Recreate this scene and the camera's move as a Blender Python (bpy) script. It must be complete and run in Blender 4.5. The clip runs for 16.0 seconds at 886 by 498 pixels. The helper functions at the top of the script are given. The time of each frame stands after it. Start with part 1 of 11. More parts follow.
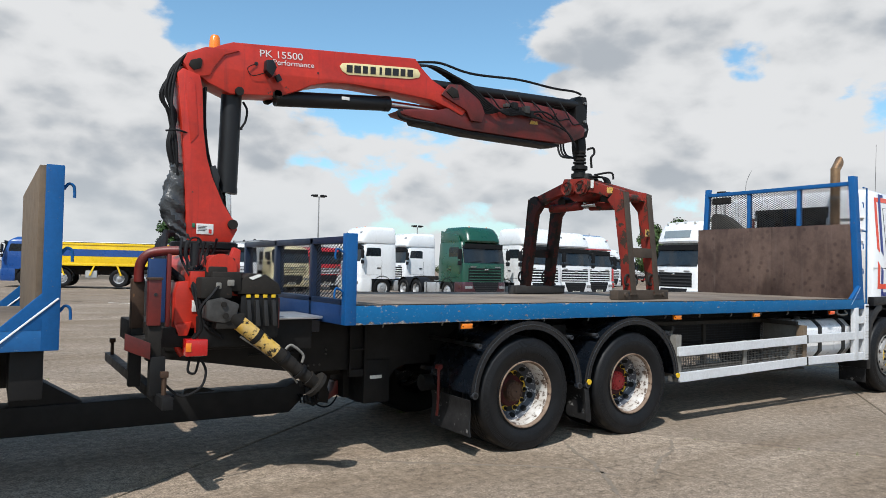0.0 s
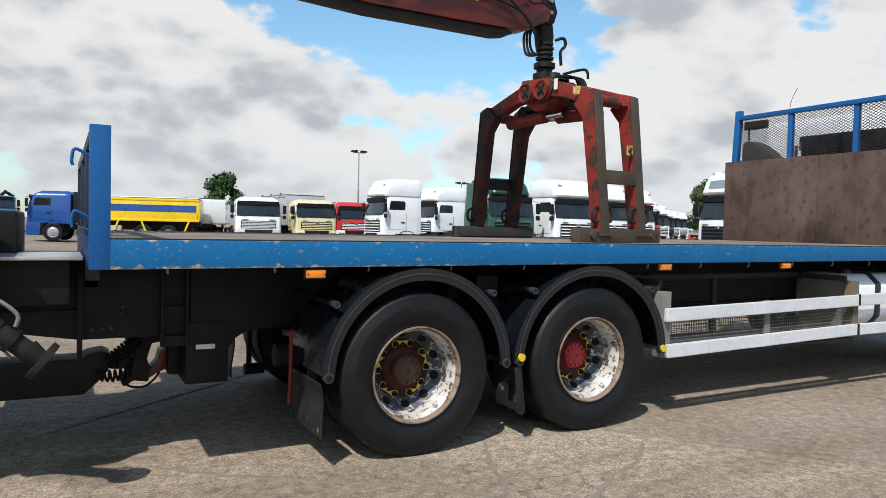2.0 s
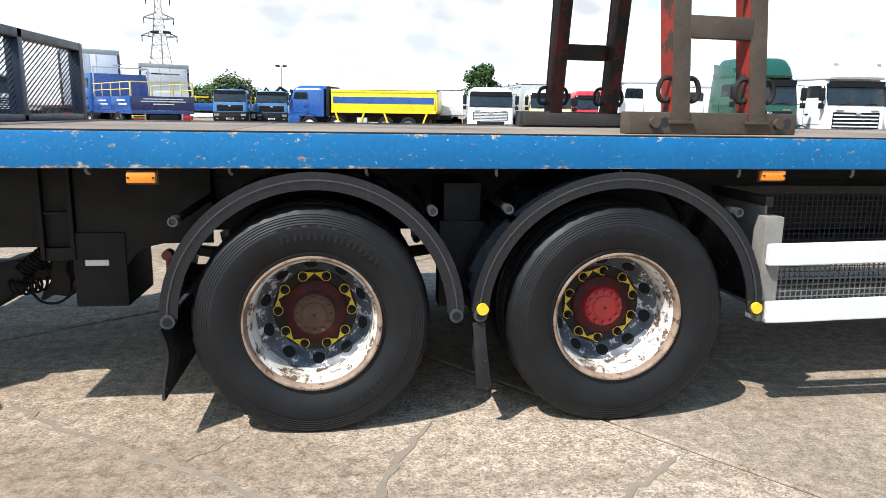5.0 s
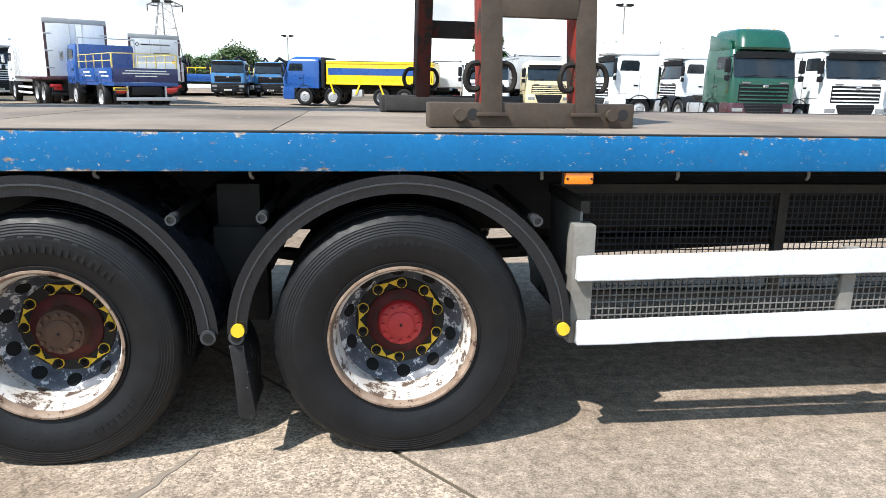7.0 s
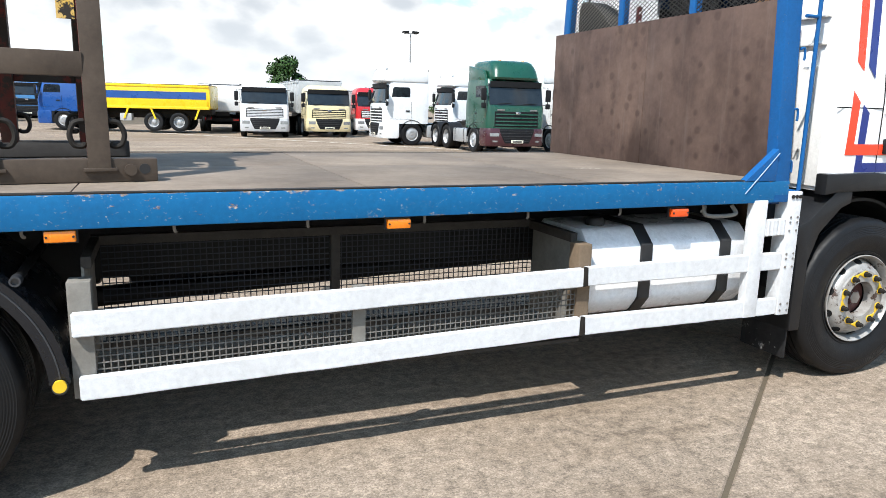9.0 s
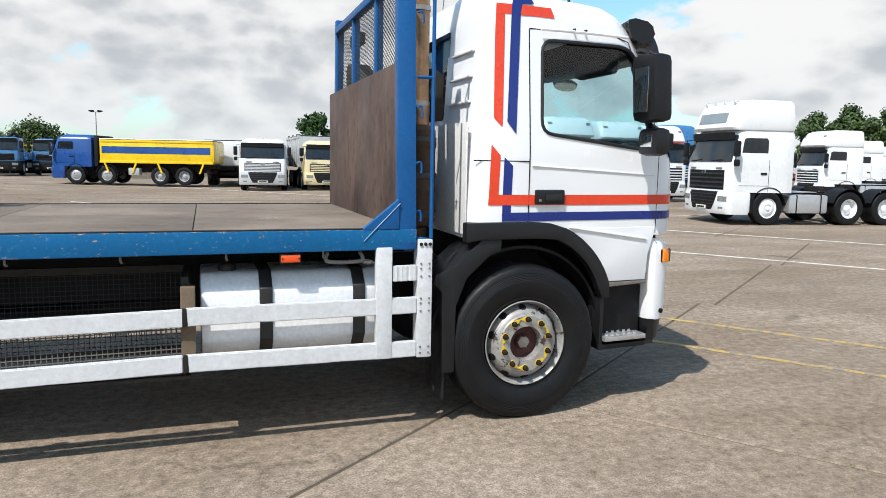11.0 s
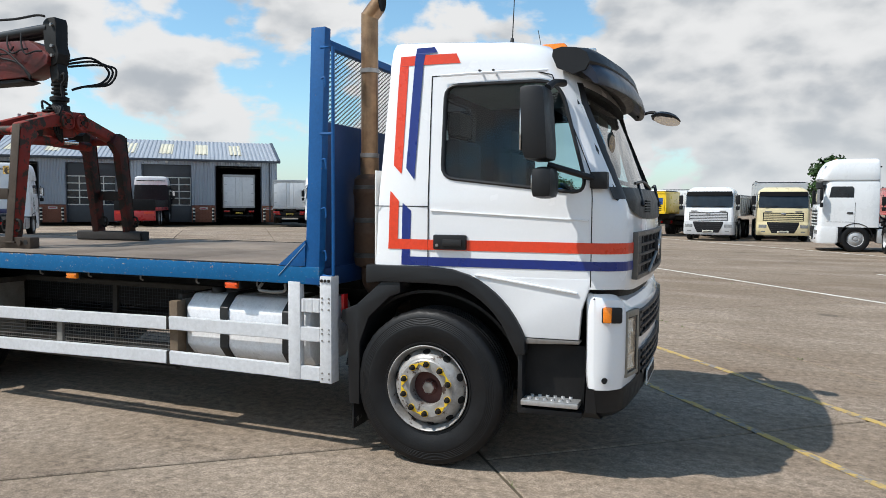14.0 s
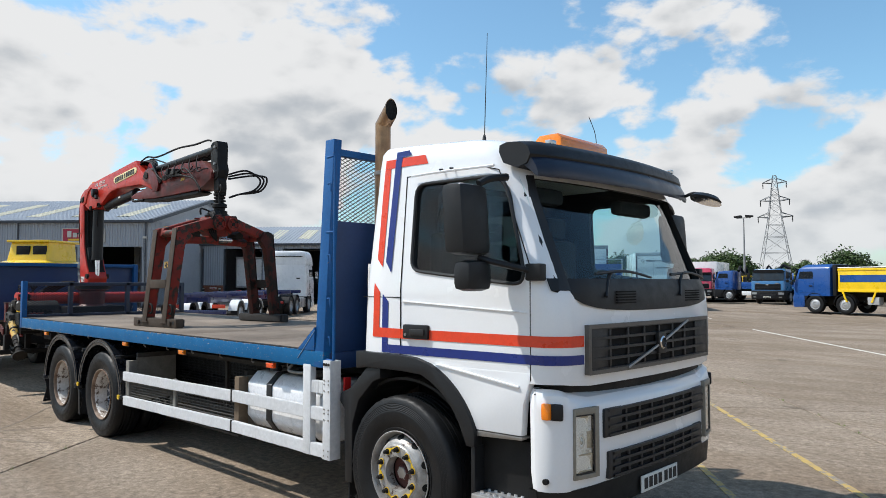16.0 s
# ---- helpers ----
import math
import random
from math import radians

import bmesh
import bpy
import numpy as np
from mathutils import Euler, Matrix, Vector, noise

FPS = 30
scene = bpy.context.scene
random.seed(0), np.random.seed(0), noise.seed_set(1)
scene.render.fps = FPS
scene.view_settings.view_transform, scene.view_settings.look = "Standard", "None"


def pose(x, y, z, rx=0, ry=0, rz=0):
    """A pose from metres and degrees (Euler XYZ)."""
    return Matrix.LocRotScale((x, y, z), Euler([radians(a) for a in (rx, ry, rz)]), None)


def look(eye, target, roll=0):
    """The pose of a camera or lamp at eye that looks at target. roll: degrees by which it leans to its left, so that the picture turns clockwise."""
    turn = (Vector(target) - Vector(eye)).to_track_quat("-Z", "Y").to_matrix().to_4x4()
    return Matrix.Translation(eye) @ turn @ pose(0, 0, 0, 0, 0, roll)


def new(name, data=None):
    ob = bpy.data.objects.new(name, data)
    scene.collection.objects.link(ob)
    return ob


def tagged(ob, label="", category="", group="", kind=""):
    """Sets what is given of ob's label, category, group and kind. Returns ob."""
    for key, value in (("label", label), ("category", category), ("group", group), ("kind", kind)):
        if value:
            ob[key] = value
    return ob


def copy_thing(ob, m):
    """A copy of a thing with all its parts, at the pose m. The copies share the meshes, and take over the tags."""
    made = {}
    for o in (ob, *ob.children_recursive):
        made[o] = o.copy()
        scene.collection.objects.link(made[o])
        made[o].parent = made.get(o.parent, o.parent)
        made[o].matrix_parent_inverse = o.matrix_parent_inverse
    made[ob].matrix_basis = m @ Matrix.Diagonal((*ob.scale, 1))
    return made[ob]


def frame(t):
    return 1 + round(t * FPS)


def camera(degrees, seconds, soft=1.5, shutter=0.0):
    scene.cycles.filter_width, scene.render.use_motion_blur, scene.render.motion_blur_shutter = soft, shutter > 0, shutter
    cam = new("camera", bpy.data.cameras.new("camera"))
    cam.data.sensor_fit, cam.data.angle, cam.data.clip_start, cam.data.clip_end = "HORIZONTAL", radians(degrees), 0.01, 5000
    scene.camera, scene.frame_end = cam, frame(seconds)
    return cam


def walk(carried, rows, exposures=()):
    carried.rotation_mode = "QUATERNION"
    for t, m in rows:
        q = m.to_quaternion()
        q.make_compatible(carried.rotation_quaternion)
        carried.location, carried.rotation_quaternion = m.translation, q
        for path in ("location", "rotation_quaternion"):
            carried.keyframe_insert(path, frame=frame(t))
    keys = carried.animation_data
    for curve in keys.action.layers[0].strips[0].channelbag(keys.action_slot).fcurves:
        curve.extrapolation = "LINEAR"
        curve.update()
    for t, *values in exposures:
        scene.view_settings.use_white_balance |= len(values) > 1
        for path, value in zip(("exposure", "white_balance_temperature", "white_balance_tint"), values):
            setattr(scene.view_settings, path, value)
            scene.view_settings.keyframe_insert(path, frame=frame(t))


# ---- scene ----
cam = camera(64.4, 16.0, soft=0.4)
METRES, EYE, TILT, LEAN, TURN = 13.889, 1.5, 0.0, 0.0, -37.3
PATH = [
    (0, (-4.099, -4.914, 1.62), (-3.017, -3.233, 1.674), 1.2),
    (0.5, (-3.493, -4.683, 1.571), (-2.427, -2.991, 1.625), 1.2),
    (1, (-2.93, -4.416, 1.52), (-1.891, -2.708, 1.557), 1.2),
    (1.5, (-2.435, -4.098, 1.483), (-1.42, -2.374, 1.483), 1.3),
    (2, (-1.937, -3.809, 1.417), (-0.981, -2.054, 1.352), 1.3),
    (2.5, (-1.516, -3.548, 1.373), (-0.661, -1.745, 1.231), 1.1),
    (3, (-1.078, -3.335, 1.376), (-0.37, -1.477, 1.157), 1.1),
    (3.2, (-0.883, -3.288, 1.385), (-0.247, -1.406, 1.15), 1.0),
    (5.3, (0.296, -2.877, 1.404), (0.529, -0.931, 1.003), 1.0),
    (5.5, (0.385, -2.829, 1.403), (0.607, -0.885, 0.99), 1.1),
    (6, (0.617, -2.675, 1.435), (0.821, -0.734, 0.998), 1.2),
    (6.5, (0.9, -2.628, 1.463), (1.102, -0.69, 1.014), 1.1),
    (7, (1.22, -2.647, 1.502), (1.438, -0.712, 1.043), 1.0),
    (7.5, (1.501, -2.643, 1.538), (1.776, -0.715, 1.081), 1.2),
    (8, (1.777, -2.619, 1.624), (2.247, -0.726, 1.181), 1.5),
    (8.5, (2.057, -2.77, 1.67), (2.729, -0.933, 1.251), 1.6),
    (9, (2.429, -3.067, 1.677), (3.163, -1.248, 1.287), 1.4),
    (9.5, (2.875, -3.37, 1.707), (3.63, -1.555, 1.342), 1.4),
    (10, (3.389, -3.702, 1.724), (4.151, -1.881, 1.4), 1.5),
    (12.3, (6.325, -4.392, 1.757), (6.532, -2.41, 1.583), 0.5),
    (12.5, (6.586, -4.403, 1.768), (6.707, -2.414, 1.602), 0.5),
    (13, (7.245, -4.411, 1.767), (7.13, -2.42, 1.615), 0.4),
    (13.5, (7.898, -4.384, 1.766), (7.449, -2.44, 1.627), 0.4),
    (14, (8.472, -4.219, 1.755), (7.725, -2.368, 1.63), 0.4),
    (14.5, (9.041, -4.042, 1.777), (8.05, -2.308, 1.681), 0.3),
    (15, (9.492, -3.788, 1.778), (8.324, -2.165, 1.736), 0.3),
    (15.5, (9.865, -3.5, 1.835), (8.582, -1.966, 1.861), 0.2),
    (16, (10.288, -3.305, 1.85), (8.905, -1.864, 1.945), -0.0),
]
walk(cam, [(t, look(eye, target, roll)) for t, eye, target, roll in PATH], exposures=[(0.0, -0.10, 6420, 10), (1.0, -0.14, 6420, 10), (2.0, 0.0, 6500, 10), (3.2, 0.3, 6560, 10), (5.5, 0.78, 6480, 10), (8.0, 0.70, 6420, 10), (10.0, 0.38, 6540, 10), (12.5, -0.02, 6500, 10), (16.0, -0.02, 6480, 10)])

# ---- sky, sun ----
SUN_TO = Vector((0.57, 0.45, -1.0)).normalized()
world = bpy.data.worlds.new("world")
scene.world = world
world.use_nodes = True


def wire(nt, a, b):
    nt.links.new(a, b)


def sky_world():
    nt = world.node_tree
    nt.nodes.clear()
    N = nt.nodes.new
    out, bg = N("ShaderNodeOutputWorld"), N("ShaderNodeBackground")
    sky = N("ShaderNodeTexSky")
    sky.sky_type = "NISHITA"
    sky.sun_disc = False
    sky.sun_elevation = math.asin(-SUN_TO.z)
    sky.sun_rotation = math.atan2(-SUN_TO.x, -SUN_TO.y)
    sky.ozone_density = 1.6
    dim = N("ShaderNodeMix")
    dim.data_type, dim.blend_type = "RGBA", "MULTIPLY"
    dim.inputs[0].default_value = 1.0
    dim.inputs[7].default_value = (SKY_GAIN * 0.86, SKY_GAIN * 1.10, SKY_GAIN * 1.09, 1)
    wire(nt, sky.outputs[0], dim.inputs[6])
    co, sep = N("ShaderNodeTexCoord"), N("ShaderNodeSeparateXYZ")
    wire(nt, co.outputs["Generated"], sep.inputs[0])

    def m(op, a, b=None, clamp=False):
        n = N("ShaderNodeMath")
        n.operation, n.use_clamp = op, clamp
        for k, v in enumerate((a, b)):
            if v is None:
                continue
            if isinstance(v, (int, float)):
                n.inputs[k].default_value = v
            else:
                wire(nt, v, n.inputs[k])
        return n.outputs[0]

    up = m("MAXIMUM", sep.outputs[2], 0.0)
    flat = N("ShaderNodeMapping")
    flat.inputs[3].default_value = (1.0, 1.0, 1.8)
    wire(nt, co.outputs["Generated"], flat.inputs[0])

    def noise_at(offset, scale, detail, rough, dist=0.0):
        mp = N("ShaderNodeMapping")
        mp.inputs[1].default_value = offset
        wire(nt, flat.outputs[0], mp.inputs[0])
        n = N("ShaderNodeTexNoise")
        n.inputs["Scale"].default_value, n.inputs["Detail"].default_value = scale, detail
        n.inputs["Roughness"].default_value, n.inputs["Distortion"].default_value = rough, dist
        wire(nt, mp.outputs[0], n.inputs["Vector"])
        return n.outputs[0]

    cx, cy = CLOUD_SHIFT
    big = noise_at((cx, cy, 0), 4.3, 15, 0.56, 0.12)
    lit = noise_at((cx + 0.015, cy + 0.015, 0.075), 4.3, 12, 0.53, 0.12)
    low = m("MULTIPLY", m("SUBTRACT", 0.42, up, True), 0.26)

    def heads(offset, scale, amount):
        """Rounded cloud heads: smooth cells, bent by noise."""
        mp, warp, add, v = N("ShaderNodeMapping"), N("ShaderNodeTexNoise"), N("ShaderNodeVectorMath"), N("ShaderNodeTexVoronoi")
        mp.inputs[1].default_value = offset
        wire(nt, flat.outputs[0], mp.inputs[0])
        warp.inputs["Scale"].default_value, warp.inputs["Detail"].default_value = scale * 1.1, 5
        wire(nt, mp.outputs[0], warp.inputs["Vector"])
        add.operation = "MULTIPLY_ADD"
        add.inputs[1].default_value = (0.9 / scale,) * 3
        wire(nt, warp.outputs["Color"], add.inputs[0]), wire(nt, mp.outputs[0], add.inputs[2])
        v.feature = "SMOOTH_F1"
        v.inputs["Scale"].default_value, v.inputs["Smoothness"].default_value = scale, 0.35
        wire(nt, add.outputs[0], v.inputs["Vector"])
        return m("MULTIPLY", m("SUBTRACT", 0.42, v.outputs["Distance"]), amount)

    puff = m("ADD", heads((cx, cy, 0.3), 9.0, 0.17), heads((cx, cy, 0.1), 24.0, 0.09))
    puff_lit = m("ADD", heads((cx + 0.012, cy + 0.012, 0.335), 9.0, 0.30), heads((cx + 0.005, cy + 0.005, 0.115), 24.0, 0.16))
    dens = m("SUBTRACT", m("ADD", m("ADD", big, puff), low), m("MULTIPLY", m("SUBTRACT", up, 0.28, True), 0.34))
    # wide gaps (minus) and banks (plus) of the broken cloud: heading, half width in degrees, amount
    for way, half, amount in CLOUD_BANKS:
        dot, near = N("ShaderNodeVectorMath"), N("ShaderNodeMapRange")
        dot.operation, near.interpolation_type = "DOT_PRODUCT", "SMOOTHSTEP"
        dot.inputs[1].default_value = Vector(way).normalized()
        wire(nt, co.outputs["Generated"], dot.inputs[0]), wire(nt, dot.outputs["Value"], near.inputs[0])
        near.inputs[1].default_value, near.inputs[2].default_value, near.inputs[4].default_value = math.cos(radians(half)), 1.0, amount
        dens = m("ADD", dens, near.outputs[0])
    cover = N("ShaderNodeMapRange")
    cover.interpolation_type = "SMOOTHSTEP"
    cover.inputs[1].default_value, cover.inputs[2].default_value = 0.462, 0.545
    wire(nt, dens, cover.inputs[0])
    thick = N("ShaderNodeMapRange")
    thick.interpolation_type = "SMOOTHSTEP"
    thick.inputs[1].default_value, thick.inputs[2].default_value = 0.45, 0.74
    wire(nt, m("ADD", m("ADD", lit, puff_lit), m("MULTIPLY", low, 0.6)), thick.inputs[0])
    ramp = N("ShaderNodeValToRGB")
    cr = ramp.color_ramp
    cr.elements[0].position, cr.elements[0].color = 0.0, (1.12, 1.13, 1.135, 1)
    cr.elements[1].position, cr.elements[1].color = 1.0, (0.64, 0.69, 0.745, 1)
    e = cr.elements.new(0.45)
    e.color = (0.94, 0.962, 0.980, 1)
    wire(nt, thick.outputs[0], ramp.inputs[0])
    mix = N("ShaderNodeMix")
    mix.data_type = "RGBA"
    wire(nt, cover.outputs[0], mix.inputs[0]), wire(nt, dim.outputs[2], mix.inputs[6]), wire(nt, ramp.outputs[0], mix.inputs[7])
    haze = N("ShaderNodeMix")
    haze.data_type = "RGBA"
    haze.inputs[7].default_value = (0.93, 1.00, 1.04, 1)
    wire(nt, m("MULTIPLY", m("SUBTRACT", 1.0, m("MULTIPLY", up, 7.0), True), 0.55), haze.inputs[0])
    wire(nt, mix.outputs[2], haze.inputs[6])
    wire(nt, haze.outputs[2], bg.inputs[0])
    bg.inputs[1].default_value = SKY_STRENGTH
    wire(nt, bg.outputs[0], out.inputs[0])


SKY_GAIN, SKY_STRENGTH, CLOUD_SHIFT = 0.235, 0.74, (0.35, 1.9)
CLOUD_BANKS = (
    ((0.35, 0.88, 0.33), 14, -0.13), ((0.50, 0.80, 0.34), 13, -0.13), ((0.26, 0.90, 0.36), 8, -0.10), ((0.38, 0.89, 0.25), 8, -0.09),
    ((0.05, 0.95, 0.29), 15, 0.17), ((0.74, 0.60, 0.28), 20, 0.13), ((0.40, 0.90, 0.11), 15, 0.09), ((0.12, 0.98, 0.10), 13, 0.06),
    ((-0.45, 0.87, 0.26), 8, -0.08), ((-0.23, 0.94, 0.27), 8, -0.06), ((-0.68, 0.64, 0.38), 10, -0.08), ((-0.60, 0.74, 0.25), 6, -0.07), ((-0.52, 0.77, 0.39), 9, -0.08),
    ((-0.26, 0.93, 0.24), 6, -0.06), ((-0.80, 0.50, 0.33), 14, 0.12), ((-0.67, 0.68, 0.29), 5, 0.09), ((-0.43, 0.85, 0.28), 9, 0.11), ((-0.87, 0.40, 0.20), 15, 0.09),
)
sky_world()
sun = new("sun", bpy.data.lights.new("sun", "SUN"))
sun.data.energy, sun.data.angle, sun.data.color = 5.0, radians(0.6), (1.0, 0.965, 0.915)
sun.matrix_world = look((-20, -16, 35), Vector((-20, -16, 35)) + SUN_TO * 10)


# ---- materials ----
def surface(name, col, col2=None, rough=0.5, metal=0.0, scale=3.0, mix=0.6, grain=40.0, bump=0.15, depth=0.004, chip=None, chip_at=0.62, chip_scale=9.0, chip_long=1.0,
            streak=None, coat=0.0, each=0.0, dust=0.0, speck=0.35, rub=None):
    """A painted, bare or stained surface: two colours in large soft patches, fine grain, worn chips, streaks that run down, dust on upward faces, rub: rust where a rail is rubbed along its two edges (z0, z1, colour)."""
    mt = bpy.data.materials.new(name)
    mt.use_nodes = True
    nt = mt.node_tree
    N = nt.nodes.new
    b = nt.nodes["Principled BSDF"]
    co = N("ShaderNodeTexCoord").outputs["Object"]

    def noise_tex(sc, detail=5.0, rgh=0.6, vec=co):
        n = N("ShaderNodeTexNoise")
        n.inputs["Scale"].default_value, n.inputs["Detail"].default_value, n.inputs["Roughness"].default_value = sc, detail, rgh
        wire(nt, vec, n.inputs["Vector"])
        return n.outputs[0]

    def band(v, lo, hi):
        r = N("ShaderNodeMapRange")
        r.inputs[1].default_value, r.inputs[2].default_value = lo, hi
        wire(nt, v, r.inputs[0])
        return r.outputs[0]

    def blend(f, a, c, kind="MIX"):
        x = N("ShaderNodeMix")
        x.data_type, x.blend_type = "RGBA", kind
        for sock, v in ((x.inputs[0], f), (x.inputs[6], a), (x.inputs[7], c)):
            if isinstance(v, tuple):
                sock.default_value = (*v, 1)[:4]
            elif isinstance(v, (int, float)):
                sock.default_value = v
            else:
                wire(nt, v, sock)
        return x.outputs[2]

    col2 = col2 or tuple(c * 0.72 for c in col)
    f = band(noise_tex(scale, 6, 0.65), 0.35, 0.68)
    fm = N("ShaderNodeMath")
    fm.operation = "MULTIPLY"
    fm.inputs[1].default_value = mix
    wire(nt, f, fm.inputs[0])
    c = blend(fm.outputs[0], tuple(col), tuple(col2))
    fine = noise_tex(grain, 4, 0.7)
    c = blend(speck, c, blend(band(fine, 0.3, 0.7), (0.72, 0.72, 0.72), (1.25, 1.25, 1.25)), "MULTIPLY")
    ro = band(noise_tex(scale * 2.3, 4), 0.2, 0.8)
    if streak:
        mp = N("ShaderNodeMapping")
        mp.inputs[3].default_value = (14, 14, 0.7)
        wire(nt, co, mp.inputs[0])
        s = band(noise_tex(1.0, 4, 0.7, mp.outputs[0]), 0.56, 0.78)
        sm = N("ShaderNodeMath")
        sm.operation = "MULTIPLY"
        sm.inputs[1].default_value = 0.75
        wire(nt, s, sm.inputs[0])
        c = blend(sm.outputs[0], c, tuple(streak))
    if chip:
        cm = N("ShaderNodeMapping")
        cm.inputs[3].default_value = (chip_long, 1, 1)
        wire(nt, co, cm.inputs[0])
        k = band(noise_tex(chip_scale, 8, 0.72, cm.outputs[0]), chip_at, chip_at + 0.035)
        c = blend(k, c, tuple(chip))
    if rub:
        sx, w1, w2, w3 = N("ShaderNodeSeparateXYZ"), N("ShaderNodeMapRange"), N("ShaderNodeMath"), N("ShaderNodeMath")
        wire(nt, co, sx.inputs[0]), wire(nt, sx.outputs[2], w1.inputs[0])
        w1.inputs[1].default_value, w1.inputs[2].default_value, w1.inputs[3].default_value, w1.inputs[4].default_value = rub[0], rub[1], -1.0, 1.0
        w2.operation, w2.inputs[1].default_value = "POWER", 8.0
        wire(nt, w1.outputs[0], w2.inputs[0])
        w3.operation, w3.inputs[1].default_value = "MULTIPLY_ADD", 0.16
        rm = N("ShaderNodeMapping")
        rm.inputs[3].default_value = (0.5, 1, 1)
        wire(nt, co, rm.inputs[0]), wire(nt, w2.outputs[0], w3.inputs[0]), wire(nt, noise_tex(30, 8, 0.75, rm.outputs[0]), w3.inputs[2])
        c = blend(band(w3.outputs[0], 0.615, 0.665), c, blend(band(fine, 0.4, 0.6), tuple(rub[2]), (0.40, 0.36, 0.32)))
    if dust:
        g = N("ShaderNodeNewGeometry")
        sp = N("ShaderNodeSeparateXYZ")
        wire(nt, g.outputs["Normal"], sp.inputs[0])
        d = N("ShaderNodeMath")
        d.operation, d.use_clamp = "MULTIPLY", True
        d.inputs[1].default_value = dust
        wire(nt, sp.outputs[2], d.inputs[0])
        d2 = N("ShaderNodeMath")
        d2.operation, d2.use_clamp = "MULTIPLY", True
        wire(nt, d.outputs[0], d2.inputs[0]), wire(nt, band(fine, 0.25, 0.75), d2.inputs[1])
        c = blend(d2.outputs[0], c, (0.30, 0.27, 0.23))
    if each:
        oi = N("ShaderNodeObjectInfo")
        c = blend(1.0, c, blend(oi.outputs["Random"], (1 - each,) * 3, (1 + each,) * 3), "MULTIPLY")
    wire(nt, c, b.inputs["Base Color"])
    rr = N("ShaderNodeMapRange")
    rr.inputs[3].default_value, rr.inputs[4].default_value = max(rough - 0.12, 0.03), min(rough + 0.14, 1)
    wire(nt, ro, rr.inputs[0])
    wire(nt, rr.outputs[0], b.inputs["Roughness"])
    b.inputs["Metallic"].default_value = metal
    b.inputs["Specular IOR Level"].default_value = 0.5 if rough < 0.55 else 0.22
    b.inputs["Coat Weight"].default_value = coat
    b.inputs["Coat Roughness"].default_value = 0.08
    if bump:
        bp = N("ShaderNodeBump")
        bp.inputs["Strength"].default_value, bp.inputs["Distance"].default_value = bump, depth
        wire(nt, fine, bp.inputs["Height"])
        wire(nt, bp.outputs[0], b.inputs["Normal"])
    return mt


def glass(name, tint, rough=0.02, see=0.6):
    mt = bpy.data.materials.new(name)
    mt.use_nodes = True
    nt = mt.node_tree
    nt.nodes.clear()
    N = nt.nodes.new
    out, tr, gl, mx, fr = (N("ShaderNodeOutputMaterial"), N("ShaderNodeBsdfTransparent"), N("ShaderNodeBsdfGlossy"), N("ShaderNodeMixShader"), N("ShaderNodeLayerWeight"))
    tr.inputs[0].default_value = (*(c * see for c in tint), 1)
    gl.inputs[0].default_value = (1, 1, 1, 1)
    gl.inputs["Roughness"].default_value = rough
    pw, sc = N("ShaderNodeMath"), N("ShaderNodeMath")
    pw.operation, sc.operation = "POWER", "MULTIPLY_ADD"
    pw.inputs[1].default_value, sc.inputs[1].default_value, sc.inputs[2].default_value = 4.0, 0.85, 0.036
    wire(nt, fr.outputs["Facing"], pw.inputs[0]), wire(nt, pw.outputs[0], sc.inputs[0])
    wire(nt, sc.outputs[0], mx.inputs[0]), wire(nt, tr.outputs[0], mx.inputs[1]), wire(nt, gl.outputs[0], mx.inputs[2]), wire(nt, mx.outputs[0], out.inputs[0])
    return mt


def lens_mat(name, col, rough=0.2):
    return surface(name, col, tuple(c * 0.8 for c in col), rough=rough, scale=20, mix=0.4, grain=90, bump=0.25, depth=0.002, coat=0.5)


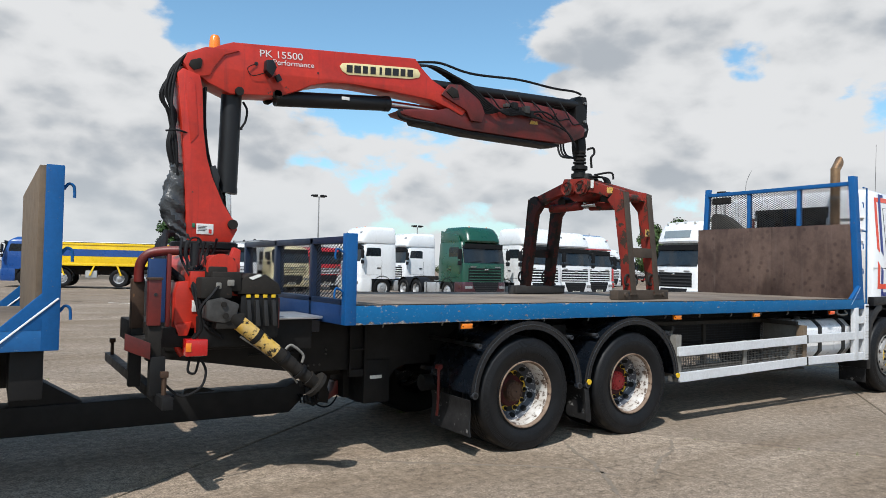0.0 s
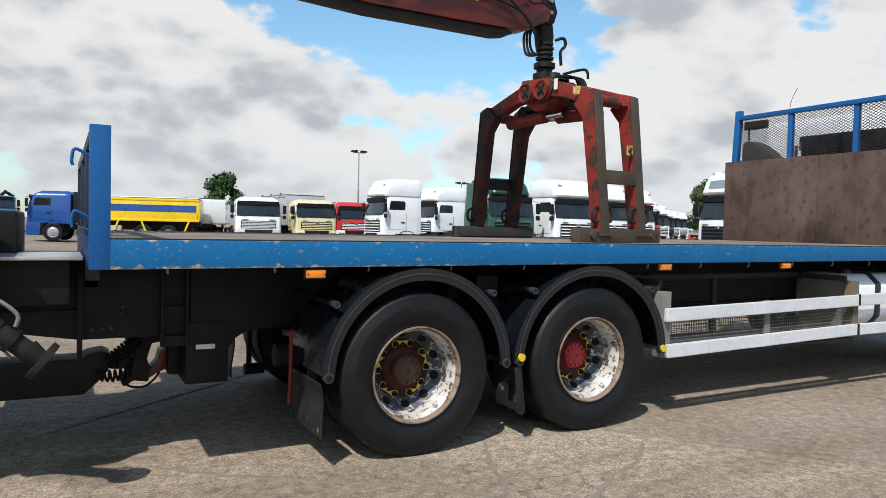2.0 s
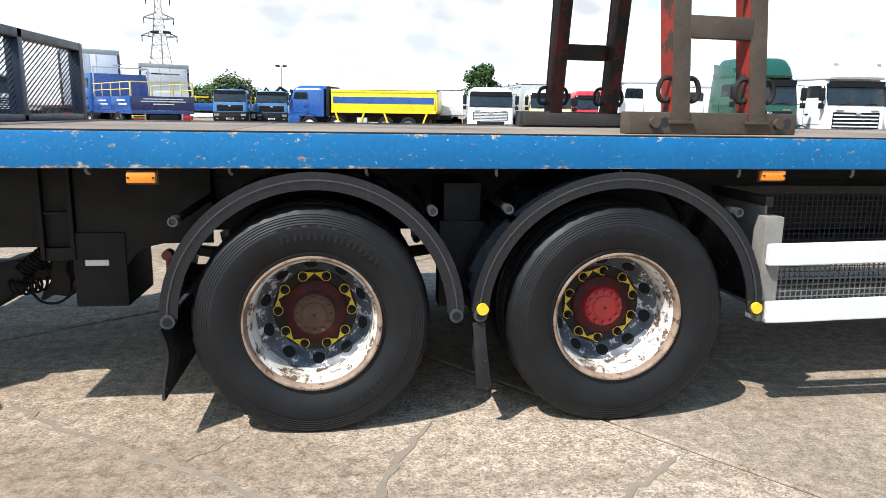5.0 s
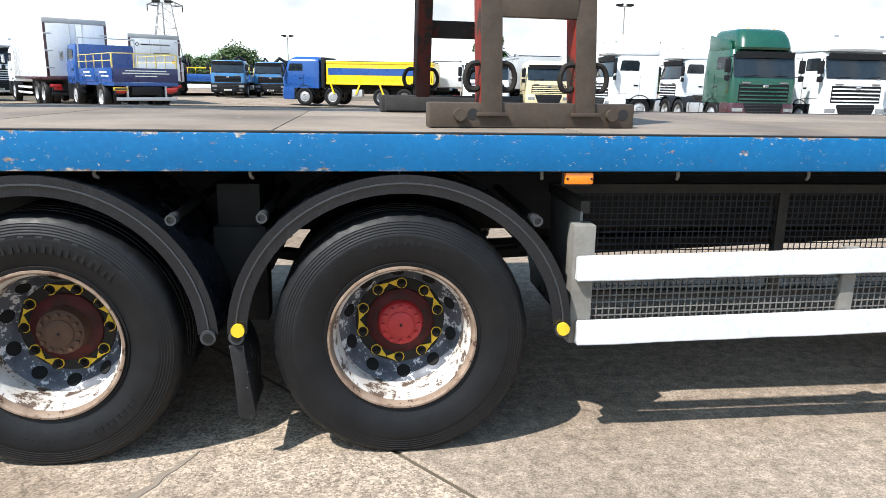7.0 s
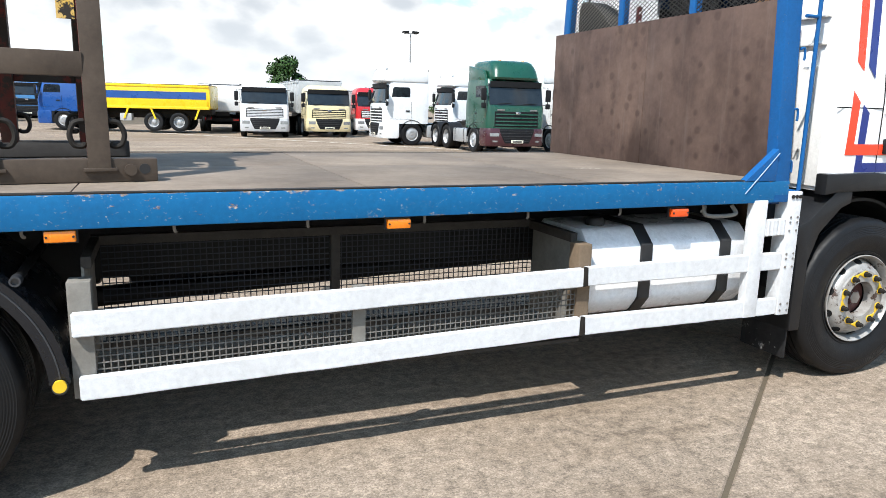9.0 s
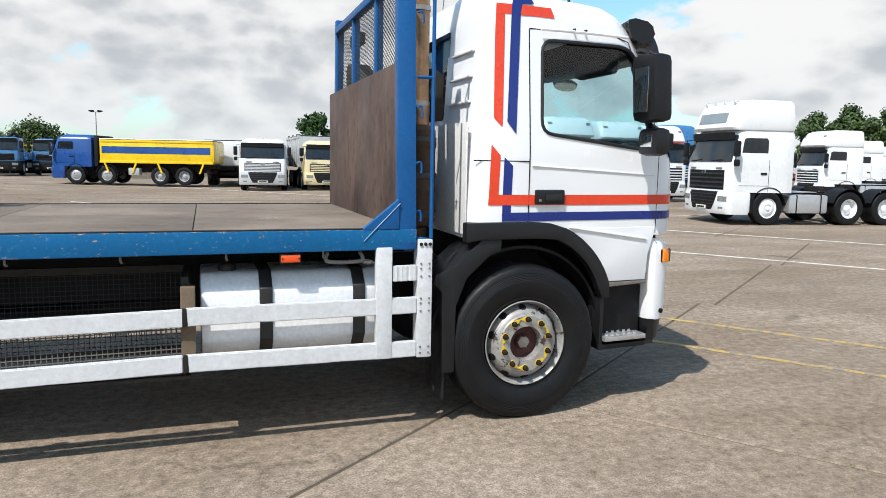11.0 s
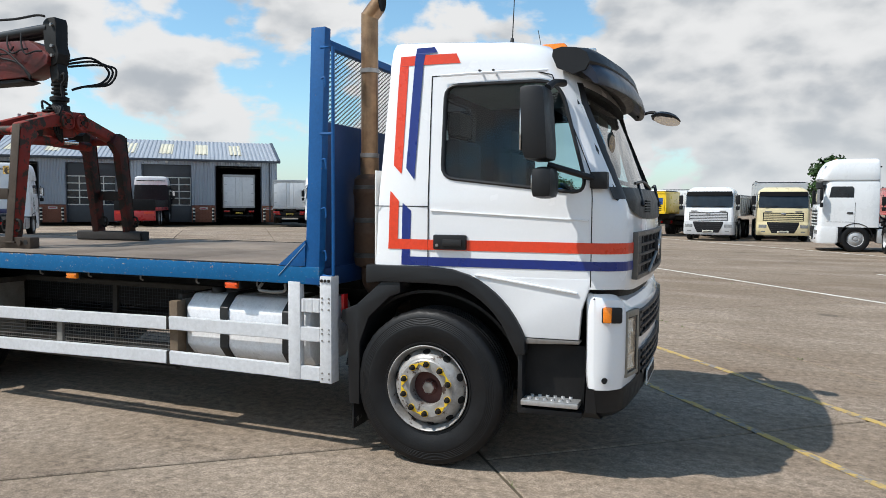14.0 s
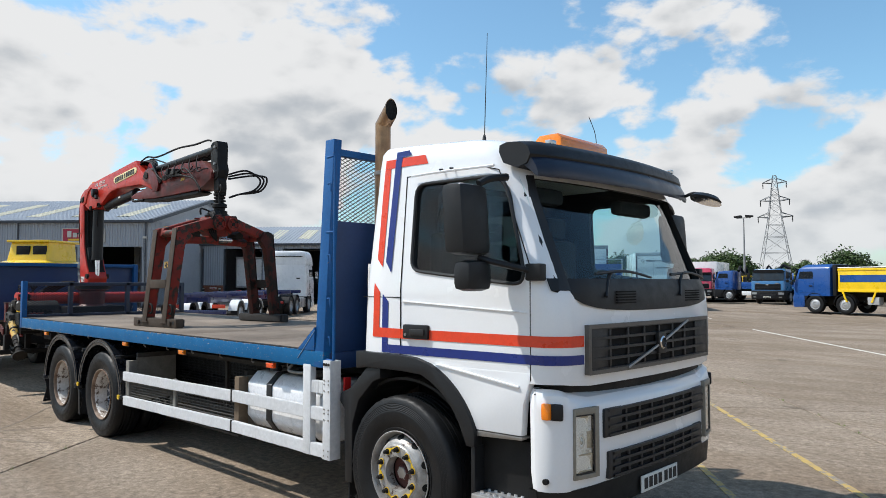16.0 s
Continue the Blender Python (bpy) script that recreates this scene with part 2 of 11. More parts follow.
RUST = (0.12, 0.055, 0.03)
M = dict(
    blue=surface("blue_paint", (0.006, 0.115, 0.33), (0.005, 0.09, 0.26), 0.42, scale=2.2, chip=(0.34, 0.37, 0.40), chip_at=0.625, chip_scale=75, chip_long=0.35, streak=None, coat=0.15),
    blue_rail=surface("blue_rail_paint", (0.004, 0.118, 0.29), (0.004, 0.086, 0.225), 0.62, scale=2.2, chip=(0.34, 0.34, 0.33), chip_at=0.632, chip_scale=70, chip_long=0.7, rub=(1.172, 1.318, (0.15, 0.10, 0.07))),
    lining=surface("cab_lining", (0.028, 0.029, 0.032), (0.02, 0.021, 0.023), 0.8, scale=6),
    lamp_frame=surface("lamp_frame", (0.25, 0.225, 0.18), (0.20, 0.18, 0.145), 0.45, scale=8),
    lamp_chrome=surface("lamp_reflector", (0.82, 0.81, 0.78), (0.64, 0.62, 0.58), 0.25, metal=0.25, scale=14, grain=30, bump=0.3, coat=0.4),
    carrier=surface("carrier_frame", (0.05, 0.045, 0.04), (0.022, 0.02, 0.018), 0.7, scale=8, grain=50, bump=0.4),
    fender_edge=surface("pale_fender_edge", (0.034, 0.038, 0.044), (0.020, 0.022, 0.026), 0.4, scale=6, coat=0.2),
    pale_lens=surface("pale_lens", (0.55, 0.57, 0.58), (0.40, 0.42, 0.44), 0.08, metal=0.6, scale=20, bump=0.0, coat=0.5),
    blue_post=surface("blue_post_paint", (0.005, 0.088, 0.27), (0.004, 0.065, 0.20), 0.60, scale=2.2, chip=(0.15, 0.12, 0.10), chip_at=0.645, chip_scale=34, coat=0.15),
    blue_shaded=surface("shaded_blue_bar", (0.004, 0.014, 0.042), (0.004, 0.009, 0.022), 0.45, scale=2.2, chip=(0.10, 0.06, 0.045), chip_at=0.64, chip_scale=11, coat=0.1),
    blue_dark=surface("blue_panel", (0.007, 0.036, 0.125), (0.005, 0.022, 0.07), 0.5, scale=1.6, chip=RUST, chip_at=0.7),
    ply=surface("phenolic_ply", (0.128, 0.084, 0.066), (0.068, 0.043, 0.036), 0.6, scale=2.4, mix=1.0, grain=24, bump=0.2, streak=(0.135, 0.100, 0.085)),
    deck=surface("worn_deck", (0.220, 0.178, 0.140), (0.108, 0.086, 0.069), 0.8, scale=1.1, mix=0.95, grain=26, bump=0.3, chip=(0.36, 0.32, 0.28), chip_at=0.66, chip_scale=4.0, each=0.1),
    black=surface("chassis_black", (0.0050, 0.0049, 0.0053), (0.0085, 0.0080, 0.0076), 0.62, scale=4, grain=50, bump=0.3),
    grime=surface("grimy_steel", (0.022, 0.019, 0.016), (0.009, 0.008, 0.0075), 0.7, scale=5, grain=60, bump=0.4, chip=(0.09, 0.05, 0.03), chip_at=0.66),
    plastic=surface("black_plastic", (0.0085, 0.009, 0.0105), (0.013, 0.0137, 0.015), 0.45, scale=5, grain=160, bump=0.18, depth=0.002),
    fender=surface("fender_plastic", (0.0035, 0.0055, 0.009), (0.007, 0.009, 0.013), 0.24, scale=4, grain=70, bump=0.05, streak=(0.022, 0.024, 0.027), coat=0.15),
    rubber=surface("tyre_rubber", (0.0032, 0.0035, 0.0044), (0.0072, 0.0074, 0.0084), 0.52, scale=6, mix=0.9, grain=60, bump=0.3, chip=(0.035, 0.034, 0.033), chip_at=0.685, chip_scale=30),
    flap=surface("mud_flap", (0.012, 0.012, 0.013), (0.032, 0.031, 0.031), 0.6, scale=7, grain=60, bump=0.3, chip=(0.19, 0.185, 0.18), chip_at=0.60, chip_scale=11),
    white=surface("white_paint", (0.80, 0.808, 0.82), (0.75, 0.757, 0.765), 0.2, scale=1.5, mix=0.5, grain=60, bump=0.01, coat=0.6, speck=0.05),
    white_rail=surface("white_rail_paint", (0.61, 0.62, 0.635), (0.50, 0.505, 0.51), 0.45, scale=5, mix=0.5, grain=30, bump=0.35, depth=0.006, chip=(0.30, 0.27, 0.24), chip_at=0.72, chip_scale=8),
    white_worn=surface("worn_white_rim", (0.60, 0.59, 0.57), (0.36, 0.31, 0.26), 0.5, metal=0.0, scale=7, mix=0.9, chip=(0.085, 0.055, 0.040), chip_at=0.525, chip_scale=14),
    silver_worn=surface("worn_silver_rim", (0.40, 0.395, 0.385), (0.22, 0.20, 0.18), 0.45, metal=0.3, scale=9, mix=0.9, chip=(0.07, 0.045, 0.036), chip_at=0.575, chip_scale=12),
    rim_dark=surface("dirty_rim_disc", (0.030, 0.036, 0.050), (0.085, 0.092, 0.110), 0.5, metal=0.1, scale=9, mix=0.9, chip=(0.46, 0.47, 0.49), chip_at=0.55, chip_scale=17),
    hub_red=surface("red_hub", (0.42, 0.020, 0.022), (0.26, 0.016, 0.016), 0.5, scale=12, chip=(0.06, 0.03, 0.025), chip_at=0.66),
    hub_brown=surface("rusty_hub", (0.10, 0.055, 0.035), (0.05, 0.03, 0.022), 0.7, scale=14, chip=(0.30, 0.03, 0.02), chip_at=0.62, chip_scale=14),
    hub_maroon=surface("maroon_hub", (0.11, 0.045, 0.04), (0.06, 0.03, 0.028), 0.6, scale=14),
    steel=surface("bare_steel", (0.33, 0.32, 0.31), (0.22, 0.20, 0.18), 0.42, metal=0.75, scale=8, grain=70),
    chrome=surface("chrome_rod", (0.72, 0.73, 0.75), (0.62, 0.62, 0.64), 0.14, metal=1.0, scale=3, bump=0.02),
    galv=surface("weathered_post", (0.22, 0.21, 0.19), (0.13, 0.12, 0.105), 0.7, metal=0.1, scale=8, grain=50, bump=0.4),
    wood=surface("weathered_timber", (0.17, 0.125, 0.085), (0.09, 0.065, 0.045), 0.8, scale=6, grain=40, bump=0.5),
    wirem=surface("weld_mesh", (0.045, 0.043, 0.042), (0.025, 0.024, 0.023), 0.6, metal=0.4, scale=8),
    wire_pale=surface("pale_weld_mesh", (0.135, 0.127, 0.115), (0.08, 0.074, 0.067), 0.6, metal=0.2, scale=8),
    mesh_dk=surface("expanded_metal", (0.012, 0.015, 0.022), (0.018, 0.018, 0.02), 0.5, metal=0.3, scale=5),
    crane=surface("crane_red", (0.53, 0.026, 0.010), (0.33, 0.018, 0.009), 0.42, scale=3.5, mix=0.8, grain=22, chip=(0.07, 0.030, 0.024), chip_at=0.635, chip_scale=13, coat=0.10, streak=(0.22, 0.017, 0.012)),
    crane_dull=surface("dull_crane_red", (0.155, 0.013, 0.010), (0.045, 0.008, 0.007), 0.45, scale=3, mix=0.9, chip=(0.05, 0.028, 0.022), chip_at=0.62, chip_scale=7, dust=0.25),
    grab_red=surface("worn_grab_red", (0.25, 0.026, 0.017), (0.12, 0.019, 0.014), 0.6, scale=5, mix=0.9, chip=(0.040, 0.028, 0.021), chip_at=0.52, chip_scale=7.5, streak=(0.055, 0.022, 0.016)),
    grab_steel=surface("worn_grab_steel", (0.085, 0.064, 0.049), (0.040, 0.030, 0.023), 0.6, metal=0.2, scale=6, chip=(0.36, 0.055, 0.035), chip_at=0.67, chip_scale=6),
    grab_rubber=surface("grab_pad", (0.045, 0.042, 0.04), (0.025, 0.023, 0.022), 0.8, scale=9, bump=0.4),
    hose=surface("hydraulic_hose", (0.007, 0.007, 0.008), (0.012, 0.012, 0.013), 0.72, scale=10),
    sleeve=surface("hose_sleeve", (0.035, 0.036, 0.037), (0.07, 0.07, 0.07), 0.35, scale=9, grain=30, bump=0.6, depth=0.01),
    lip_rust=surface("rusty_rim_edge", (0.27, 0.20, 0.15), (0.11, 0.065, 0.042), 0.6, scale=9, mix=0.9, chip=(0.06, 0.035, 0.025), chip_at=0.56, chip_scale=18),
    grab_shaded=surface("shaded_grab_red", (0.085, 0.014, 0.011), (0.026, 0.013, 0.010), 0.65, scale=4, mix=0.95, chip=(0.016, 0.013, 0.011), chip_at=0.48, chip_scale=6, streak=(0.03, 0.014, 0.011)),
    weld=surface("pale_weld", (0.22, 0.33, 0.45), (0.10, 0.20, 0.34), 0.5, scale=20),
    intake=surface("dusty_intake", (0.10, 0.092, 0.08), (0.055, 0.05, 0.044), 0.7, scale=5, bump=0.3),
    hub_dark=surface("dark_red_flange", (0.085, 0.010, 0.010), (0.022, 0.011, 0.010), 0.6, scale=14, mix=0.95),
    casting=surface("grey_casting", (0.085, 0.083, 0.08), (0.03, 0.028, 0.026), 0.55, metal=0.3, scale=9, mix=0.9, grain=40, bump=0.5),
    orange=lens_mat("amber_lens", (0.85, 0.22, 0.01)),
    red_amber=lens_mat("red_amber_lens", (0.80, 0.085, 0.01)),
    red_lens=lens_mat("red_lens", (0.50, 0.010, 0.010)),
    clear_lens=surface("headlamp_lens", (0.80, 0.80, 0.77), (0.55, 0.55, 0.53), 0.15, metal=0.35, scale=9, grain=30, bump=0.35, coat=0.6),
    lamp_body=surface("lamp_body", (0.46, 0.41, 0.32), (0.36, 0.32, 0.26), 0.4, scale=12),
    yellow=surface("yellow_mark", (0.72, 0.46, 0.015), (0.55, 0.36, 0.02), 0.5, scale=20),
    cream=surface("cream_badge", (0.80, 0.68, 0.36), (0.70, 0.58, 0.30), 0.45, scale=9),
    ink=surface("black_print", (0.015, 0.015, 0.016), rough=0.5),
    label_white=surface("white_label", (0.72, 0.72, 0.69), (0.58, 0.58, 0.55), 0.5, scale=18),
    label_yellow=surface("worn_yellow_label", (0.62, 0.38, 0.06), (0.50, 0.38, 0.22), 0.6, scale=14, chip=(0.030, 0.025, 0.02), chip_at=0.52, chip_scale=16),
    stripe_red=surface("orange_red_stripe", (0.74, 0.052, 0.014), (0.66, 0.045, 0.013), 0.3, scale=2, bump=0.02, coat=0.25),
    stripe_blue=surface("navy_stripe", (0.004, 0.022, 0.185), (0.004, 0.018, 0.155), 0.3, scale=2, bump=0.02, coat=0.25),
    seam=surface("dark_gap", (0.008, 0.008, 0.008), rough=0.8, bump=0),
    gasket=surface("window_rubber", (0.012, 0.012, 0.013), rough=0.45),
    grille=surface("grille_grey", (0.020, 0.020, 0.021), (0.015, 0.015, 0.016), 0.5, scale=6, grain=90),
    grille_frame=surface("grille_frame", (0.115, 0.103, 0.088), (0.085, 0.077, 0.067), 0.45, scale=6),
    seat=surface("cab_trim", (0.05, 0.052, 0.06), (0.035, 0.036, 0.04), 0.8, scale=8),
    cabgrey=surface("cab_rear_panel", (0.74, 0.73, 0.71), (0.64, 0.63, 0.60), 0.4, scale=2, streak=(0.52, 0.50, 0.47)),
    exhaust=surface("heat_stained_pipe", (0.36, 0.22, 0.12), (0.16, 0.09, 0.055), 0.38, metal=0.7, scale=5, mix=0.9, grain=30, streak=(0.45, 0.32, 0.19)),
    muffler=surface("rusty_muffler", (0.085, 0.052, 0.035), (0.05, 0.033, 0.025), 0.6, metal=0.4, scale=4, chip=(0.19, 0.10, 0.05), chip_at=0.66),
    soot=surface("sooty_tip", (0.007, 0.006, 0.005), rough=0.8),
    tank=surface("painted_tank", (0.80, 0.81, 0.83), (0.72, 0.73, 0.75), 0.3, scale=3, coat=0.3, streak=(0.62, 0.62, 0.62)),
    mirror=surface("mirror_glass", (0.85, 0.86, 0.88), (0.8, 0.81, 0.83), 0.04, metal=1.0, bump=0),
    tread=surface("tread_plate", (0.58, 0.58, 0.58), (0.42, 0.42, 0.42), 0.35, metal=0.7, scale=9),
    glass=glass("clear_glass", (0.84, 0.98, 0.99), see=0.90),
    side_glass=glass("side_glass", (0.70, 0.90, 0.94), see=0.86),
    lamp_glass=glass("lamp_glass", (1.0, 0.99, 0.96), see=0.97),
    visor_tint=surface("tinted_visor", (0.007, 0.011, 0.028), (0.006, 0.009, 0.02), 0.35, scale=3, bump=0.0),
    glass_dk=glass("dark_glass", (0.16, 0.20, 0.24), see=0.55),
)



def spotted(mt, col, scale, reach, share):
    """Adds round dark spots of uneven size and tall soft stains to a surface."""
    nt = mt.node_tree
    N = nt.nodes.new
    b = nt.nodes["Principled BSDF"]
    base = b.inputs["Base Color"].links[0].from_socket
    co = N("ShaderNodeTexCoord").outputs["Object"]
    v, sep, gate, edge, f, mx = (N("ShaderNodeTexVoronoi"), N("ShaderNodeSeparateColor"), N("ShaderNodeMapRange"), N("ShaderNodeMapRange"), N("ShaderNodeMath"), N("ShaderNodeMix"))
    v.inputs["Scale"].default_value = scale
    wire(nt, co, v.inputs["Vector"]), wire(nt, v.outputs["Color"], sep.inputs[0]), wire(nt, sep.outputs[0], gate.inputs[0])
    gate.inputs[1].default_value, gate.inputs[2].default_value = 1 - share, 1.0
    edge.interpolation_type = "SMOOTHSTEP"
    edge.inputs[1].default_value, edge.inputs[2].default_value, edge.inputs[3].default_value, edge.inputs[4].default_value = reach * 0.45, reach, 0.9, 0.0
    wire(nt, v.outputs["Distance"], edge.inputs[0])
    f.operation = "MULTIPLY"
    wire(nt, gate.outputs[0], f.inputs[0]), wire(nt, edge.outputs[0], f.inputs[1])
    mp, n, r, mx2 = N("ShaderNodeMapping"), N("ShaderNodeTexNoise"), N("ShaderNodeMapRange"), N("ShaderNodeMix")
    mp.inputs[3].default_value = (3.4, 3.4, 1.5)
    wire(nt, co, mp.inputs[0]), wire(nt, mp.outputs[0], n.inputs["Vector"])
    n.inputs["Scale"].default_value, n.inputs["Detail"].default_value = 1.0, 6
    r.inputs[1].default_value, r.inputs[2].default_value, r.inputs[4].default_value = 0.50, 0.68, 0.75
    wire(nt, n.outputs[0], r.inputs[0])
    for m_, fac, src in ((mx2, r.outputs[0], base), (mx, f.outputs[0], mx2.outputs[2])):
        m_.data_type = "RGBA"
        m_.inputs[7].default_value = (*col, 1)
        wire(nt, fac, m_.inputs[0]), wire(nt, src, m_.inputs[6])
    wire(nt, mx.outputs[2], b.inputs["Base Color"])


spotted(M["ply"], (0.034, 0.020, 0.016), 9.0, 0.38, 0.55)
for k, gloss in (("rubber", 0.30), ("plastic", 0.35), ("black", 0.30), ("hose", 0.25)):
    M[k].node_tree.nodes["Principled BSDF"].inputs["Specular IOR Level"].default_value = gloss


# ---- mesh helpers ----
def quad_box(bm, x0, x1, y0, y1, z0, z1, bev=0.0, m=None):
    r = bmesh.ops.create_cube(bm, size=1.0, matrix=Matrix.LocRotScale(((x0 + x1) / 2, (y0 + y1) / 2, (z0 + z1) / 2), None, (x1 - x0, y1 - y0, z1 - z0)))
    vs = r["verts"]
    if bev > 0:
        es = list({e for v in vs for e in v.link_edges})
        g = bmesh.ops.bevel(bm, geom=es, offset=bev, segments=2, affect="EDGES", profile=0.6)
        vs = list({v for f in g["faces"] for v in f.verts} | {v for v in vs if v.is_valid})
    if m is not None:
        bmesh.ops.transform(bm, matrix=m, verts=vs)
    return vs


def box(x0, x1, y0, y1, z0, z1, bev=0.004):
    bm = bmesh.new()
    quad_box(bm, x0, x1, y0, y1, z0, z1, bev)
    return bm


def boxes(rows, bev=0.004):
    bm = bmesh.new()
    for r in rows:
        quad_box(bm, *r, bev=bev)
    return bm


def rod_into(bm, a, b, r, seg=12, r2=None):
    a, b = Vector(a), Vector(b)
    d = b - a
    q = d.to_track_quat("Z", "Y").to_matrix().to_4x4()
    bmesh.ops.create_cone(bm, cap_ends=True, segments=seg, radius1=r, radius2=r if r2 is None else r2, depth=d.length, matrix=Matrix.Translation((a + b) / 2) @ q)


def rod(a, b, r, seg=16, r2=None):
    bm = bmesh.new()
    rod_into(bm, a, b, r, seg, r2)
    return bm


def smooth_path(pts, n=6):
    """Points along a soft curve through the given ones."""
    P = [Vector(p) for p in pts]
    out = []
    for i in range(len(P) - 1):
        p0, p1, p2, p3 = P[max(i - 1, 0)], P[i], P[i + 1], P[min(i + 2, len(P) - 1)]
        for k in range(n):
            t = k / n
            out.append(0.5 * (2 * p1 + (p2 - p0) * t + (2 * p0 - 5 * p1 + 4 * p2 - p3) * t * t + (3 * p1 - p0 - 3 * p2 + p3) * t ** 3))
    return out + [P[-1]]


def pipe_into(bm, pts, r, seg=8, soft=True, n=6):
    P = smooth_path(pts, n) if soft and len(pts) > 2 else [Vector(p) for p in pts]
    rings, ref = [], None
    for i, p in enumerate(P):
        d = (P[min(i + 1, len(P) - 1)] - P[max(i - 1, 0)]).normalized()
        if ref is None:
            ref = d.orthogonal().normalized()
        ref = (ref - d * ref.dot(d)).normalized()
        side = d.cross(ref)
        rr = r[min(i, len(r) - 1)] if isinstance(r, (list, tuple)) else r
        rings.append([bm.verts.new(p + rr * (math.cos(2 * math.pi * k / seg) * ref + math.sin(2 * math.pi * k / seg) * side)) for k in range(seg)])
    for a, b in zip(rings, rings[1:]):
        for k in range(seg):
            bm.faces.new((a[k], a[(k + 1) % seg], b[(k + 1) % seg], b[k]))
    bm.faces.new(rings[0][::-1]), bm.faces.new(rings[-1])


def pipe(pts, r, seg=8, soft=True, n=6):
    bm = bmesh.new()
    pipe_into(bm, pts, r, seg, soft, n)
    return bm


def slab(profile, y0, y1, bev=0.0, axis="y"):
    """A plate or body with the given outline (two coordinates), drawn out along the third."""
    bm = bmesh.new()
    put = {"y": lambda a, b, s: (a, s, b), "x": lambda a, b, s: (s, a, b), "z": lambda a, b, s: (a, b, s)}[axis]
    lo, hi = [bm.verts.new(put(a, b, y0)) for a, b in profile], [bm.verts.new(put(a, b, y1)) for a, b in profile]
    n = len(profile)
    bm.faces.new(lo), bm.faces.new(hi[::-1])
    for k in range(n):
        bm.faces.new((lo[k], hi[k], hi[(k + 1) % n], lo[(k + 1) % n]))
    bmesh.ops.recalc_face_normals(bm, faces=bm.faces)
    if bev:
        es = [e for e in bm.edges if len(e.link_faces) == 2 and e.calc_face_angle(0) > 0.6]
        bmesh.ops.bevel(bm, geom=es, offset=bev, segments=2, affect="EDGES", profile=0.6)
    return bm


def lathe(profile, seg=40, centre=(0, 0, 0), axis="y"):
    """Turned body: rows of (radius, height along the axis)."""
    bm = bmesh.new()
    rings = []
    for r, h in profile:
        ring = []
        for k in range(seg):
            a = 2 * math.pi * k / seg
            c, s = r * math.cos(a), r * math.sin(a)
            p = (c, h, s) if axis == "y" else ((c, s, h) if axis == "z" else (h, c, s))
            ring.append(bm.verts.new(Vector(p) + Vector(centre)))
        rings.append(ring)
    for a, b in zip(rings, rings[1:]):
        for k in range(seg):
            bm.faces.new((a[k], a[(k + 1) % seg], b[(k + 1) % seg], b[k]))
    bmesh.ops.recalc_face_normals(bm, faces=bm.faces)
    return bm


def arch(cx, cz, r, a0, a1, y0, y1, thick, lip=0.0, seg=28, squash=1.0):
    """A curved strip of sheet, as of a wheel arch; lip: a flange at the y0 side."""
    bm = bmesh.new()
    rows = []
    for k in range(seg + 1):
        a = radians(a0 + (a1 - a0) * k / seg)
        def at(rad, y):
            return bm.verts.new((cx + rad * math.cos(a), y, cz + rad * math.sin(a) * squash))
        sec = [at(r, y0), at(r, y1), at(r - thick, y1), at(r - thick, y0 + thick)]
        if lip:
            sec += [at(r - lip, y0 + thick), at(r - lip, y0)]
        else:
            sec += [at(r - thick, y0)]
        rows.append(sec)
    n = len(rows[0])
    for a, b in zip(rows, rows[1:]):
        for k in range(n):
            bm.faces.new((a[k], a[(k + 1) % n], b[(k + 1) % n], b[k]))
    bm.faces.new(rows[0]), bm.faces.new(rows[-1][::-1])
    bmesh.ops.recalc_face_normals(bm, faces=bm.faces)
    return bm


def finish(name, bm, mat_, smooth=True):
    me = bpy.data.meshes.new(name)
    bm.to_mesh(me)
    bm.free()
    me.materials.append(mat_)
    if smooth:
        me.polygons.foreach_set("use_smooth", [True] * len(me.polygons))
        me.set_sharp_from_angle(angle=radians(38))
    return me


def part(name, bm, mat_, parent, label="", smooth=True):
    ob = new(name, finish(name, bm, mat_, smooth))
    ob.parent = parent
    return tagged(ob, label)


def shared(name, me, parent, loc=(0, 0, 0), rot=(0, 0, 0), label=""):
    ob = new(name, me)
    ob.parent, ob.location, ob.rotation_euler = parent, loc, rot
    return tagged(ob, label)


def thing(name, label, category, group="", loc=(0, 0, 0), rz=0.0):
    ob = new(name)
    ob.location, ob.rotation_euler = loc, (0, 0, radians(rz))
    return tagged(ob, label, category, group)


def single(name, bm, mat_, label, category, group="", kind="", smooth=True):
    return tagged(new(name, finish(name, bm, mat_, smooth)), label, category, group, kind)


def ribbons(name, segs, half, normal, mat_, parent, label=""):
    """Thin strips along straight segments, as the strands of a mesh panel; normal: the axis that the panel faces."""
    V, F = [], []
    nv = Vector(normal)
    for a, b in segs:
        a, b = Vector(a), Vector(b)
        s = (b - a).cross(nv).normalized() * half
        lift = nv * half * 0.3
        k = len(V)
        V += [a - s - lift, a + s + lift, b + s + lift, b - s - lift]
        F.append((k, k + 1, k + 2, k + 3))
    me = bpy.data.meshes.new(name)
    me.from_pydata([tuple(v) for v in V], [], F)
    me.materials.append(mat_)
    ob = new(name, me)
    ob.parent = parent
    return tagged(ob, label)


